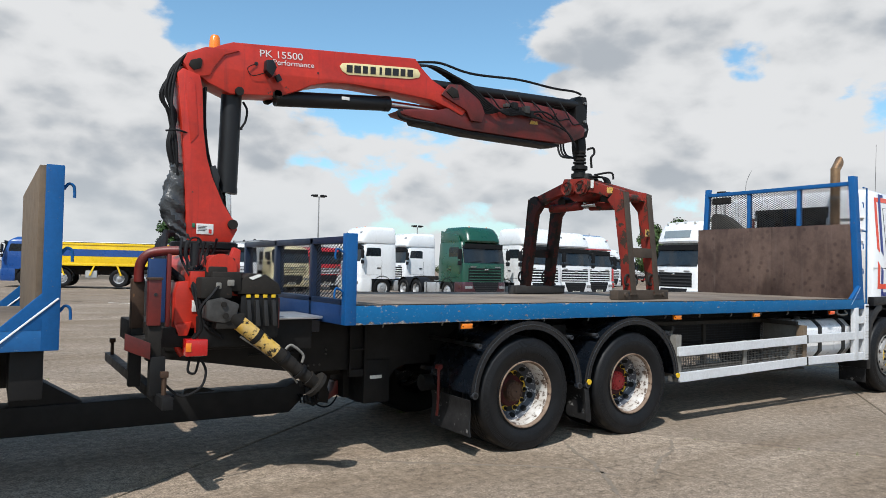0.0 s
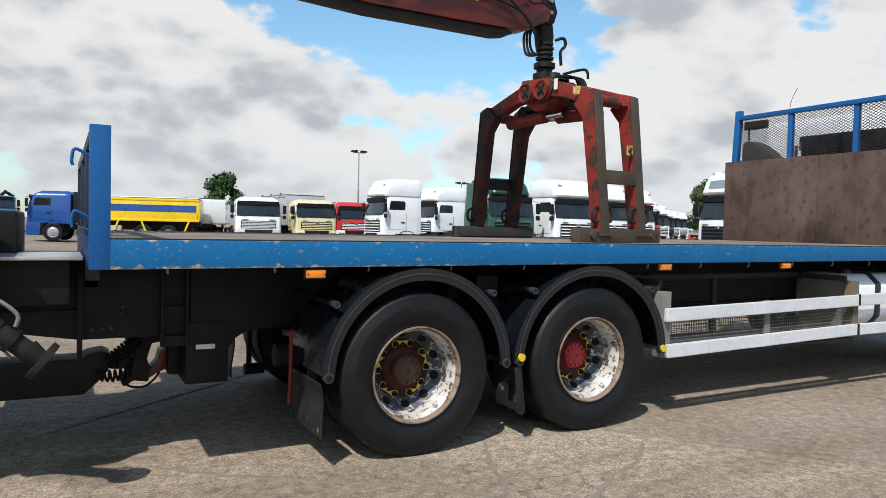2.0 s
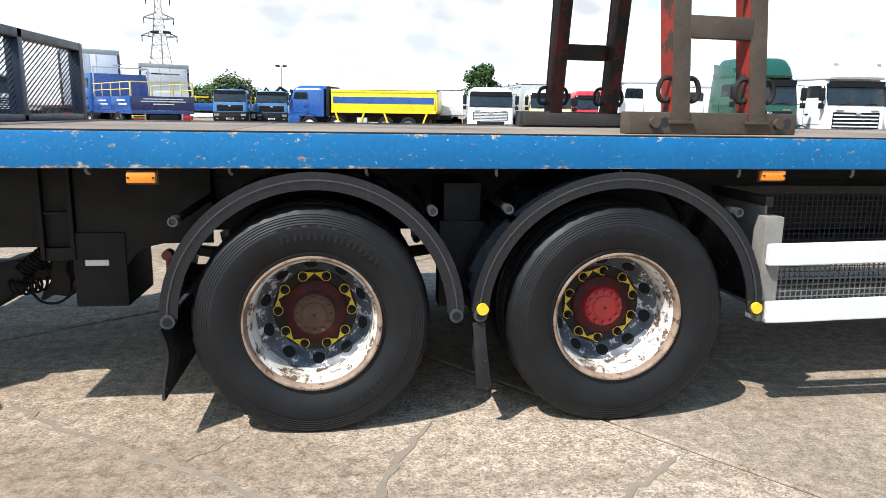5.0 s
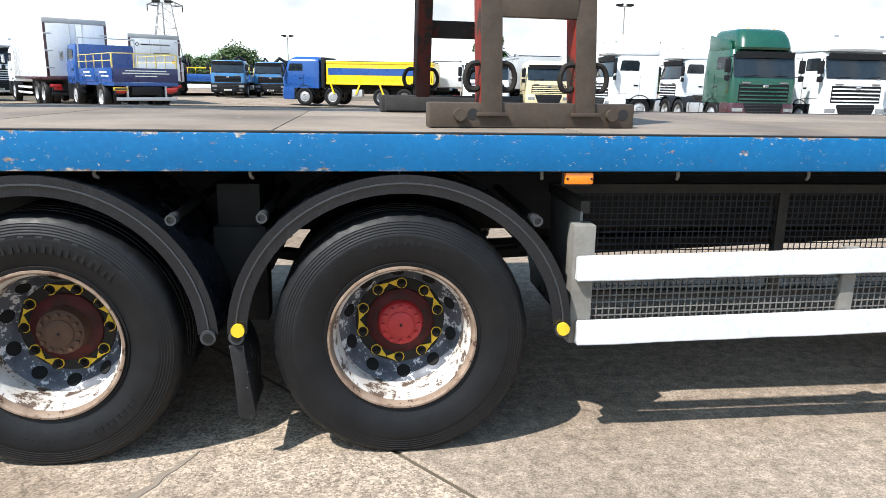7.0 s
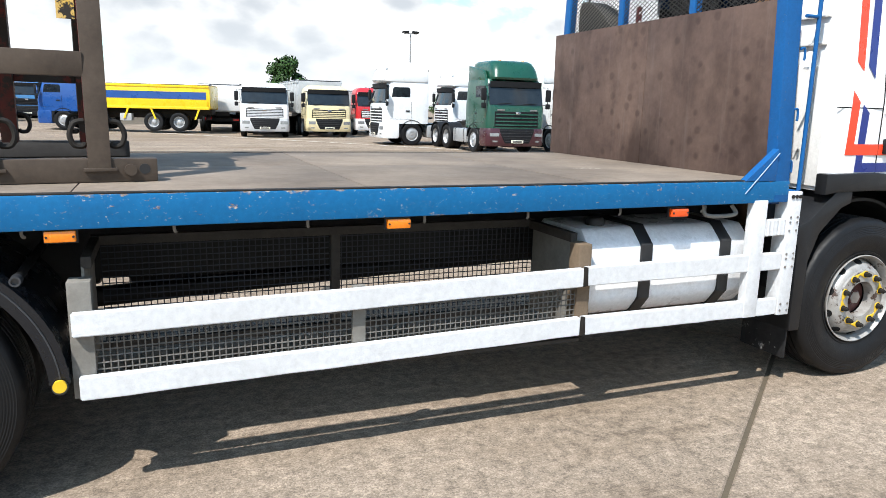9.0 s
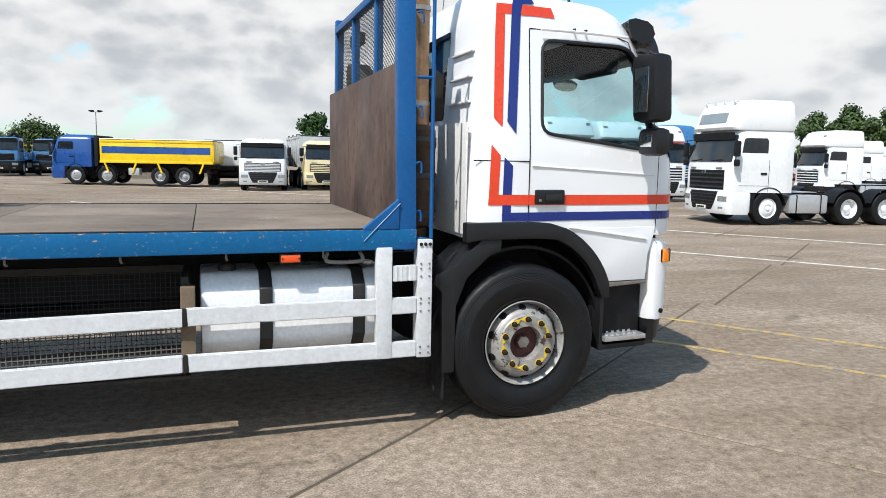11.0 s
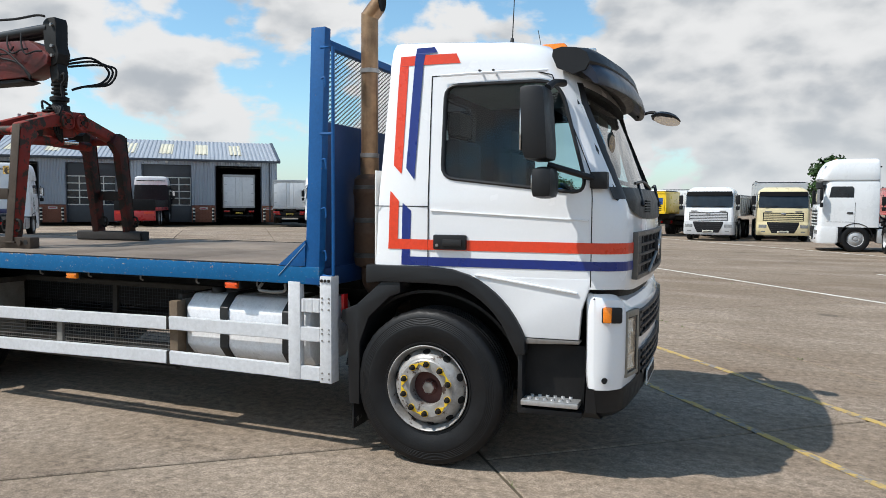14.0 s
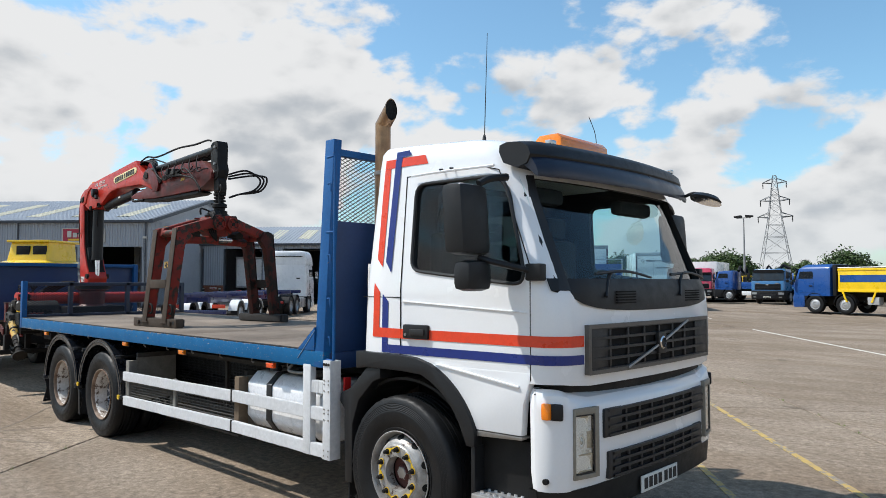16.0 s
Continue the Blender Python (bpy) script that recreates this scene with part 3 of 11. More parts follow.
def words(name, text, size, m, mat_, parent, depth=0.002, stretch=1.0):
    cu = bpy.data.curves.new(name, "FONT")
    cu.body, cu.size, cu.extrude = text, size, depth
    tmp = bpy.data.objects.new(name, cu)
    scene.collection.objects.link(tmp)
    me = bpy.data.meshes.new_from_object(tmp.evaluated_get(bpy.context.evaluated_depsgraph_get()))
    bpy.data.objects.remove(tmp)
    me.transform(m @ Matrix.Diagonal((stretch, 1, 1, 1)))
    me.materials.clear()
    me.materials.append(mat_)
    ob = new(name, me)
    ob.parent = parent
    return ob


FACE_Y = pose(0, 0, 0, 90, 0, 0)  # text that reads from -y


# ---- ground ----
def ground_rise(x, y):
    def s(t):
        t = min(max(t, 0.0), 1.0)
        return t * t * (3 - 2 * t)
    return 0.25 * s((y - 20) / 9) * s((-x - 0.5) / 6.5)


def concrete(name, pale, dark, stones, size):
    """One pour of brushed concrete with exposed stones, stains, cracks and oil spots."""
    mt = surface(name, pale, dark, 0.85, scale=0.55, mix=0.9, grain=70, bump=0.5, depth=0.006, chip=(0.12, 0.10, 0.085), chip_at=0.70, chip_scale=1.3, each=0.06)
    nt = mt.node_tree
    N = nt.nodes.new
    b = nt.nodes["Principled BSDF"]
    base = b.inputs["Base Color"].links[0].from_socket
    geo = N("ShaderNodeNewGeometry")
    # exposed aggregate: light and dark stones
    v = N("ShaderNodeTexVoronoi")
    v.inputs["Scale"].default_value = size
    wire(nt, geo.outputs["Position"], v.inputs["Vector"])
    sep = N("ShaderNodeSeparateColor")
    wire(nt, v.outputs["Color"], sep.inputs[0])
    r = N("ShaderNodeMapRange")
    r.inputs[3].default_value, r.inputs[4].default_value = 0.36, 1.70
    wire(nt, sep.outputs[0], r.inputs[0])
    mx = N("ShaderNodeMix")
    mx.data_type, mx.blend_type = "RGBA", "MULTIPLY"
    mx.inputs[0].default_value = stones
    wire(nt, base, mx.inputs[6]), wire(nt, r.outputs[0], mx.inputs[7])
    # wide brown and grey stains, dragged one way
    mp = N("ShaderNodeMapping")
    mp.inputs[2].default_value = (0, 0, radians(51.7))
    mp.inputs[3].default_value = (0.16, 0.75, 1)
    wire(nt, geo.outputs["Position"], mp.inputs[0])
    n2 = N("ShaderNodeTexNoise")
    n2.inputs["Scale"].default_value, n2.inputs["Detail"].default_value, n2.inputs["Roughness"].default_value = 0.9, 7, 0.62
    wire(nt, mp.outputs[0], n2.inputs["Vector"])
    r2 = N("ShaderNodeMapRange")
    r2.inputs[1].default_value, r2.inputs[2].default_value, r2.inputs[3].default_value, r2.inputs[4].default_value = 0.42, 0.64, 0.0, 0.75
    wire(nt, n2.outputs[0], r2.inputs[0])
    mx2 = N("ShaderNodeMix")
    mx2.data_type = "RGBA"
    mx2.inputs[7].default_value = (0.165, 0.122, 0.085, 1)
    wire(nt, r2.outputs[0], mx2.inputs[0]), wire(nt, mx.outputs[2], mx2.inputs[6])
    # hairline cracks
    vc = N("ShaderNodeTexVoronoi")
    vc.feature = "DISTANCE_TO_EDGE"
    vc.inputs["Scale"].default_value = 0.33
    nd = N("ShaderNodeTexNoise")
    nd.inputs["Scale"].default_value, nd.inputs["Detail"].default_value = 1.6, 6
    wire(nt, geo.outputs["Position"], nd.inputs["Vector"])
    add = N("ShaderNodeVectorMath")
    add.operation = "ADD"
    wire(nt, geo.outputs["Position"], add.inputs[0]), wire(nt, nd.outputs["Color"], add.inputs[1])
    wire(nt, add.outputs[0], vc.inputs["Vector"])
    rc = N("ShaderNodeMapRange")
    rc.inputs[1].default_value, rc.inputs[2].default_value, rc.inputs[3].default_value, rc.inputs[4].default_value = 0.0, 0.006, 0.42, 0.0
    wire(nt, vc.outputs["Distance"], rc.inputs[0])
    n3 = N("ShaderNodeTexNoise")
    n3.inputs["Scale"].default_value = 0.35
    wire(nt, geo.outputs["Position"], n3.inputs["Vector"])
    r3 = N("ShaderNodeMapRange")
    r3.inputs[1].default_value, r3.inputs[2].default_value = 0.53, 0.60
    wire(nt, n3.outputs[0], r3.inputs[0])
    mm = N("ShaderNodeMath")
    mm.operation = "MULTIPLY"
    wire(nt, rc.outputs[0], mm.inputs[0]), wire(nt, r3.outputs[0], mm.inputs[1])
    mx3 = N("ShaderNodeMix")
    mx3.data_type = "RGBA"
    mx3.inputs[7].default_value = (0.075, 0.06, 0.045, 1)
    wire(nt, mm.outputs[0], mx3.inputs[0]), wire(nt, mx2.outputs[2], mx3.inputs[6])
    # brushed finish: fine grooves across the strips
    gm = N("ShaderNodeMapping")
    gm.inputs[2].default_value = (0, 0, radians(30))
    gm.inputs[3].default_value = (1.2, 46, 1)
    wire(nt, geo.outputs["Position"], gm.inputs[0])
    gn = N("ShaderNodeTexNoise")
    gn.inputs["Scale"].default_value, gn.inputs["Detail"].default_value, gn.inputs["Roughness"].default_value = 1.0, 5, 0.7
    wire(nt, gm.outputs[0], gn.inputs["Vector"])
    gr = N("ShaderNodeMapRange")
    gr.inputs[1].default_value, gr.inputs[2].default_value, gr.inputs[3].default_value, gr.inputs[4].default_value = 0.3, 0.7, 0.90, 1.09
    wire(nt, gn.outputs[0], gr.inputs[0])
    mx4 = N("ShaderNodeMix")
    mx4.data_type, mx4.blend_type = "RGBA", "MULTIPLY"
    mx4.inputs[0].default_value = 1.0
    wire(nt, mx3.outputs[2], mx4.inputs[6]), wire(nt, gr.outputs[0], mx4.inputs[7])
    # dark oil and water spots
    vs = N("ShaderNodeTexVoronoi")
    vs.inputs["Scale"].default_value = 0.55
    wire(nt, add.outputs[0], vs.inputs["Vector"])
    rs = N("ShaderNodeMapRange")
    rs.interpolation_type = "SMOOTHSTEP"
    rs.inputs[1].default_value, rs.inputs[2].default_value, rs.inputs[3].default_value, rs.inputs[4].default_value = 0.05, 0.16, 0.6, 0.0
    wire(nt, vs.outputs["Distance"], rs.inputs[0])
    mx5 = N("ShaderNodeMix")
    mx5.data_type = "RGBA"
    mx5.inputs[7].default_value = (0.085, 0.07, 0.056, 1)
    wire(nt, rs.outputs[0], mx5.inputs[0]), wire(nt, mx4.outputs[2], mx5.inputs[6])
    # pale and dark gravel patches a hand wide
    n6, r6, mx6 = N("ShaderNodeTexNoise"), N("ShaderNodeMapRange"), N("ShaderNodeMix")
    n6.inputs["Scale"].default_value, n6.inputs["Detail"].default_value, n6.inputs["Roughness"].default_value = 13, 9, 0.72
    wire(nt, geo.outputs["Position"], n6.inputs["Vector"])
    r6.inputs[1].default_value, r6.inputs[2].default_value, r6.inputs[3].default_value, r6.inputs[4].default_value = 0.33, 0.67, 0.62, 1.38
    wire(nt, n6.outputs[0], r6.inputs[0])
    mx6.data_type, mx6.blend_type = "RGBA", "MULTIPLY"
    mx6.inputs[0].default_value = 1.0
    wire(nt, mx5.outputs[2], mx6.inputs[6]), wire(nt, r6.outputs[0], mx6.inputs[7])
    wire(nt, mx6.outputs[2], b.inputs["Base Color"])
    b.inputs["Specular IOR Level"].default_value = 0.06
    return mt


M["concrete"] = concrete("brown_concrete", (0.282, 0.228, 0.178), (0.196, 0.155, 0.118), 0.45, 130)
M["concrete_pale"] = concrete("pale_concrete", (0.325, 0.262, 0.203), (0.228, 0.181, 0.137), 0.70, 105)
M["joint"] = surface("joint_dirt", (0.110, 0.088, 0.061), (0.072, 0.058, 0.041), 0.95, scale=2, grain=40, bump=0.6, depth=0.01, chip=(0.07, 0.085, 0.03), chip_at=0.64, chip_scale=1.5)
M["line_yellow"] = surface("yellow_line", (0.46, 0.32, 0.10), (0.32, 0.235, 0.12), 0.8, scale=3, chip=(0.22, 0.195, 0.165), chip_at=0.50, chip_scale=8)
M["line_white"] = surface("white_line", (0.62, 0.60, 0.55), (0.45, 0.42, 0.37), 0.8, scale=3, chip=(0.27, 0.235, 0.195), chip_at=0.56, chip_scale=5)
single("ground", box(-1500, 1500, -1500, 1500, -0.6, -0.012, 0), M["joint"], "dirty joint base under the concrete yard", "ground", kind="structure", smooth=False)
ANG = radians(-51.7)
GRID = Matrix.Rotation(ANG, 4, "Z")  # local x runs along the slab strips, local y across them


def rise_at(m, n):
    p = GRID @ Vector((m, n, 0))
    return ground_rise(p.x, p.y)


def slab_piece(m0, m1, n0, n1, name="slab"):
    bm = bmesh.new()
    quad_box(bm, m0, m1, n0, n1, -0.05, 0.0, 0.0)
    bmesh.ops.bevel(bm, geom=[e for e in bm.edges if e.verts[0].co.z > -0.01 and e.verts[1].co.z > -0.01], offset=0.008, segments=1, affect="EDGES")
    for v in bm.verts:
        if v.co.z > -0.03:
            v.co.z += rise_at(v.co.x, v.co.y)
    return bm


yard = tagged(new("pavement"), "pale brown concrete yard in large weathered slabs", "pavement", kind="structure")
yard.matrix_world = GRID
rnd = random.Random(4)
for s in range(-3, 12):
    n0 = 1.07 + 4.6 * s
    off = {0: 3.6, 1: 4.07, 2: 4.25}.get(s, rnd.uniform(0, 6))
    k0 = -7 if s < 3 else -8
    for k in range(k0, 5 if s < 6 else 4):
        m0 = off + 6.0 * k
        me = finish("slab", slab_piece(m0 + 0.013, m0 + 5.987, n0 + 0.011, n0 + 4.589), M["concrete_pale" if s < 0 else "concrete"], False)
        p = shared("slab", me, yard, (0, 0, rnd.uniform(-0.003, 0.0)))
far = bmesh.new()
for a in ((-400, 400, 56.27, 300), (-400, 400, -60, -12.73), (-400, -60, -12.73, 56.27), (36, 400, -12.73, 56.27)):
    nx, ny = max(1, int((a[1] - a[0]) / 6)), max(1, int((a[3] - a[2]) / 6))
    vs = [[far.verts.new((m, n, rise_at(m, n) - 0.004)) for n in (a[2] + (a[3] - a[2]) * j / ny for j in range(ny + 1))] for m in (a[0] + (a[1] - a[0]) * i / nx for i in range(nx + 1))]
    for i in range(nx):
        for j in range(ny):
            far.faces.new((vs[i][j], vs[i + 1][j], vs[i + 1][j + 1], vs[i][j + 1]))
fo = single("pavement_far", far, M["concrete"], "far concrete of the yard", "pavement", kind="structure", smooth=False)
fo.matrix_world = GRID
for k, (n, m0, m1, w, mk) in enumerate(((9.05, -10, 14, 0.075, "line_yellow"), (7.92, -4.5, 14, 0.07, "line_yellow"), (15.5, -28, 16, 0.10, "line_white"), (20.3, -6, 20, 0.10, "line_white"), (26.5, -30, 0, 0.1, "line_white"))):
    bm = bmesh.new()
    quad_box(bm, m0, m1, n - w / 2, n + w / 2, 0.0, 0.0045, 0)
    bmesh.ops.subdivide_edges(bm, edges=[e for e in bm.edges if e.calc_length() > 2], cuts=12)
    for v in bm.verts:
        v.co.z += rise_at(v.co.x, v.co.y)
    o = single("painted_line", bm, M[mk], "worn yellow painted bay line" if "yellow" in mk else "worn white painted bay line", "line", kind="structure", smooth=False)
    o.matrix_world = GRID


# old cracks, filled and worn smooth
M["crack"] = surface("filled_crack", (0.215, 0.176, 0.138), (0.155, 0.125, 0.096), 0.9, scale=5, mix=0.9, grain=60, bump=0.4, chip=(0.09, 0.075, 0.06), chip_at=0.66, chip_scale=14)


def crack(points, width, seed):
    rc = random.Random(seed)
    way = []
    for (xa, ya), (xb, yb) in zip(points, points[1:]):
        n = max(2, int(math.hypot(xb - xa, yb - ya) / 0.045))
        way += [Vector((xa + (xb - xa) * k / n + rc.uniform(-0.014, 0.014), ya + (yb - ya) * k / n + rc.uniform(-0.014, 0.014), 0)) for k in range(n)]
    way.append(Vector((*points[-1], 0)))
    bm, rows = bmesh.new(), []
    for k, p in enumerate(way):
        d = (way[min(k + 1, len(way) - 1)] - way[max(k - 1, 0)]).normalized()
        taper = min(1.0, (k + 0.4) / 4, (len(way) - k - 0.6) / 4)
        wl, wr = (width * taper * rc.uniform(0.25, 0.8) for _ in range(2))
        side = Vector((-d.y, d.x, 0))
        rows.append([bm.verts.new(q) for q in (p + side * wl + Vector((0, 0, -0.006)), p + side * wl * 0.8 + Vector((0, 0, 0.0025)), p - side * wr * 0.8 + Vector((0, 0, 0.0025)), p - side * wr + Vector((0, 0, -0.006)))])
    for a, b in zip(rows, rows[1:]):
        for j in range(3):
            bm.faces.new((a[j], a[j + 1], b[j + 1], b[j]))
    bmesh.ops.recalc_face_normals(bm, faces=bm.faces)
    return bm


for k, (pts, wd) in enumerate((
    ([(-1.48, 0.50), (-1.29, 0.30), (-1.06, 0.11), (-0.88, 0.01), (-0.60, -0.20), (-0.32, -0.38), (-0.10, -0.58), (0.10, -0.80), (0.18, -1.05)], 0.034),
    ([(0.54, 0.10), (0.44, -0.10), (0.34, -0.28), (0.24, -0.59), (0.08, -0.85), (-0.24, -1.35)], 0.040),
    ([(1.56, -0.33), (1.17, -0.63), (0.88, -0.77), (0.66, -0.90), (0.40, -1.10)], 0.034),
    ([(-0.33, 0.01), (-0.51, -0.20)], 0.020),
)):
    single("filled_crack", crack(pts, wd, 30 + k), M["crack"], "dark filled crack across the concrete slab", "crack", kind="structure", smooth=False)


# weeds in the joints
def weeds():
    rw = random.Random(12)
    V, Fc = [], []
    spots = []
    for s in range(-2, 4):
        n0 = 1.07 + 4.6 * s
        for k in range(26):
            spots.append((rw.uniform(-10, 14), n0 + rw.uniform(-0.012, 0.012)))
    for m, n in spots:
        p = GRID @ Vector((m, n, 0))
        if not (-6 < p.x < 14 and -6 < p.y < 14):
            continue
        for b in range(rw.randint(5, 16)):
            a, ln, wd = rw.uniform(0, 6.28), rw.uniform(0.012, 0.045), rw.uniform(0.002, 0.004)
            base = p + Vector((rw.uniform(-0.03, 0.03), rw.uniform(-0.03, 0.03), -0.004))
            side = Vector((-math.sin(a), math.cos(a), 0)) * wd
            tip = base + Vector((math.cos(a) * ln * 0.8, math.sin(a) * ln * 0.8, ln))
            k = len(V)
            V.extend([tuple(base - side), tuple(base + side), tuple(tip)])
            Fc.append((k, k + 1, k + 2))
    me = bpy.data.meshes.new("weeds")
    me.from_pydata(V, [], Fc)
    me.materials.append(surface("weed_green", (0.10, 0.15, 0.035), (0.17, 0.17, 0.06), 0.7, scale=4))
    tagged(new("weeds", me), "small green weeds in the concrete joints", "weeds", kind="stuff")


weeds()


# ---- flatbed truck ----
def carved(bm, cutters):
    """The body less the cutters."""
    me = bpy.data.meshes.new("tmp")
    bm.to_mesh(me)
    bm.free()
    ob = new("tmp", me)
    made = []
    for c in cutters:
        cm = bpy.data.meshes.new("tmp_cut")
        c.to_mesh(cm)
        c.free()
        co = new("tmp_cut", cm)
        md = ob.modifiers.new("cut", "BOOLEAN")
        md.operation, md.solver, md.object = "DIFFERENCE", "EXACT", co
        made.append(co)
    res = bpy.data.meshes.new_from_object(ob.evaluated_get(bpy.context.evaluated_depsgraph_get()))
    out = bmesh.new()
    out.from_mesh(res)
    for o in (ob, *made):
        bpy.data.objects.remove(o)
    return out


def plan_ring(bm, z, xr, xf, y0, y1, rc, bow, rr=0.06):
    """One level of a cab: straight sides, round front corners, a bowed front."""
    yc, h = (y0 + y1) / 2, (y1 - y0) / 2

    def front(y):
        return xf - bow * ((y - yc) / h) ** 2

    pts = [(xr, yc), (xr, y0 + rr), (xr + rr * 0.3, y0 + rr * 0.3), (xr + rr, y0)]
    for k in range(1, 7):
        pts.append((xr + rr + (front(y0) - rc - xr - rr) * k / 6, y0))
    for k in range(1, 6):
        a = radians(90 * k / 6)
        pts.append((front(y0 + rc) - rc + rc * math.sin(a) - (front(y0 + rc) - front(y0)) * (1 - k / 6), y0 + rc - rc * math.cos(a)))
    for k in range(0, 9):
        y = y0 + rc + (2 * h - 2 * rc) * k / 8
        pts.append((front(y), y))
    n = len(pts)
    mirrored = [(x, 2 * yc - y) for x, y in pts[1:15]][::-1]
    return [bm.verts.new((x, y, z)) for x, y in pts + mirrored]


def loft(levels):
    """levels: rows of (z, xr, xf, y0, y1, rc, bow)."""
    bm = bmesh.new()
    rings = [plan_ring(bm, *lv) for lv in levels]
    n = len(rings[0])
    for a, b in zip(rings, rings[1:]):
        for k in range(n):
            bm.faces.new((a[k], a[(k + 1) % n], b[(k + 1) % n], b[k]))
    bm.faces.new(rings[0][::-1]), bm.faces.new(rings[-1])
    for v in bm.verts:  # the roof rises towards its rear edge
        if v.co.z > 2.6:
            v.co.z += 0.06 * max(0.0, min(1.0, (7.5 - v.co.x) / 1.1)) * min(1.0, (v.co.z - 2.6) / 0.12)
    bmesh.ops.recalc_face_normals(bm, faces=bm.faces)
    return bm


YC = 1.28


def ring_bar(bm, pts, r, seg=8):
    pipe_into(bm, [*pts, pts[0]], r, seg, soft=False)


truck = thing("flatbed_truck", "white-cab flatbed truck with a blue deck frame, parked on concrete", "truck")


def side_y(z):
    return 0.07 + max(0.0, z - 1.8) * 0.085


def decal(name, rows, mat_, parent, off=0.0035):
    """A thin sticker on the cab's near side; rows of (z, x0, x1)."""
    bm = bmesh.new()
    prev = None
    full = []
    for (za, a0, a1), (zb, b0, b1) in zip(rows, rows[1:]):
        n = max(1, int(abs(zb - za) / 0.08))
        full += [(za + (zb - za) * k / n, a0 + (b0 - a0) * k / n, a1 + (b1 - a1) * k / n) for k in range(n)]
    full.append(rows[-1])
    n = max(1, int(max(x1 - x0 for z, x0, x1 in rows) / 0.1))
    for z, x0, x1 in full:
        cur = [bm.verts.new((x0 + (x1 - x0) * k / n, side_y(z) - off, z)) for k in range(n + 1)]
        if prev:
            for k in range(n):
                bm.faces.new((prev[k], prev[k + 1], cur[k + 1], cur[k]))
        prev = cur
    return part(name, bm, mat_, parent, smooth=False)


# cab shell
def cab_levels(shrink=0.0):
    s = shrink
    rows = [(1.235, 6.22, 7.955, 0.0, 0.16, 0.075), (1.36, 6.22, 7.97, 0.0, 0.16, 0.075), (1.60, 6.232, 7.965, 0.0, 0.16, 0.07), (1.76, 6.24, 7.95, 0.0, 0.16, 0.07),
            (1.80, 6.243, 7.94, 0.0, 0.17, 0.07), (2.10, 6.262, 7.82, 0.0255, 0.20, 0.085), (2.40, 6.28, 7.70, 0.051, 0.20, 0.10), (2.55, 6.29, 7.655, 0.064, 0.2, 0.10),
            (2.66, 6.296, 7.58, 0.074, 0.2, 0.10), (2.74, 6.31, 7.50, 0.086, 0.2, 0.10), (2.785, 6.318, 7.42, 0.120, 0.2, 0.09), (2.808, 6.335, 7.32, 0.21, 0.2, 0.08), (2.822, 6.40, 7.2, 0.50, 0.2, 0.08)]
    return [(z + (s if k == 0 else -s * (z > 2.7)), xr + s, xf - s, 0.07 + i + s, 2.49 - i - s, rc, bow) for k, (z, xr, xf, i, rc, bow) in enumerate(rows)]


def window_cut(profile, y0, y1):
    return slab(profile, y0, y1, 0.0)


side_win = [(6.725, 2.54), (6.722, 1.935), (7.62, 1.835), (7.655, 1.90), (7.49, 2.47), (7.40, 2.545)]


def rounded(points, cut):
    """The outline with each corner turned into a short curve."""
    out = []
    n = len(points)
    for k in range(n):
        p, q, r = (Vector(points[(k + o) % n]) for o in (-1, 0, 1))
        a = q + (p - q).normalized() * min(cut, (p - q).length * 0.45)
        b = q + (r - q).normalized() * min(cut, (r - q).length * 0.45)
        for t in (0.0, 0.25, 0.5, 0.75, 1.0):
            m = (a.lerp(q, t)).lerp(q.lerp(b, t), t)
            out.append((m.x, m.y))
    return out


side_win = rounded(side_win, 0.085)
ws = bmesh.new()
lo = [ws.verts.new(p) for p in ((7.55, 0.23, 1.845), (7.55, 2.33, 1.845), (7.40, 2.25, 2.52), (7.40, 0.31, 2.52))]
hi = [ws.verts.new(p) for p in ((8.4, 0.23, 1.845), (8.4, 2.33, 1.845), (8.3, 2.25, 2.52), (8.3, 0.31, 2.52))]
ws.faces.new(lo), ws.faces.new(hi[::-1])
for k in range(4):
    ws.faces.new((lo[k], hi[k], hi[(k + 1) % 4], lo[(k + 1) % 4]))
bmesh.ops.recalc_face_normals(ws, faces=ws.faces)
rear_win = slab([(0.76, 2.03), (1.88, 2.03), (1.88, 2.56), (1.82, 2.62), (0.82, 2.62), (0.76, 2.56)], 6.0, 6.5, 0.03, axis="x")
shell = carved(loft(cab_levels()), [loft(cab_levels(0.045)), window_cut(side_win, -0.3, 2.9), ws, rear_win])
cab = part("cab", shell, M["white"], truck, "glossy white painted steel cab")
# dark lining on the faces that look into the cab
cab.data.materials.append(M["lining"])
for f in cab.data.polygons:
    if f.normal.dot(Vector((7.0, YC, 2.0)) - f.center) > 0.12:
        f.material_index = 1
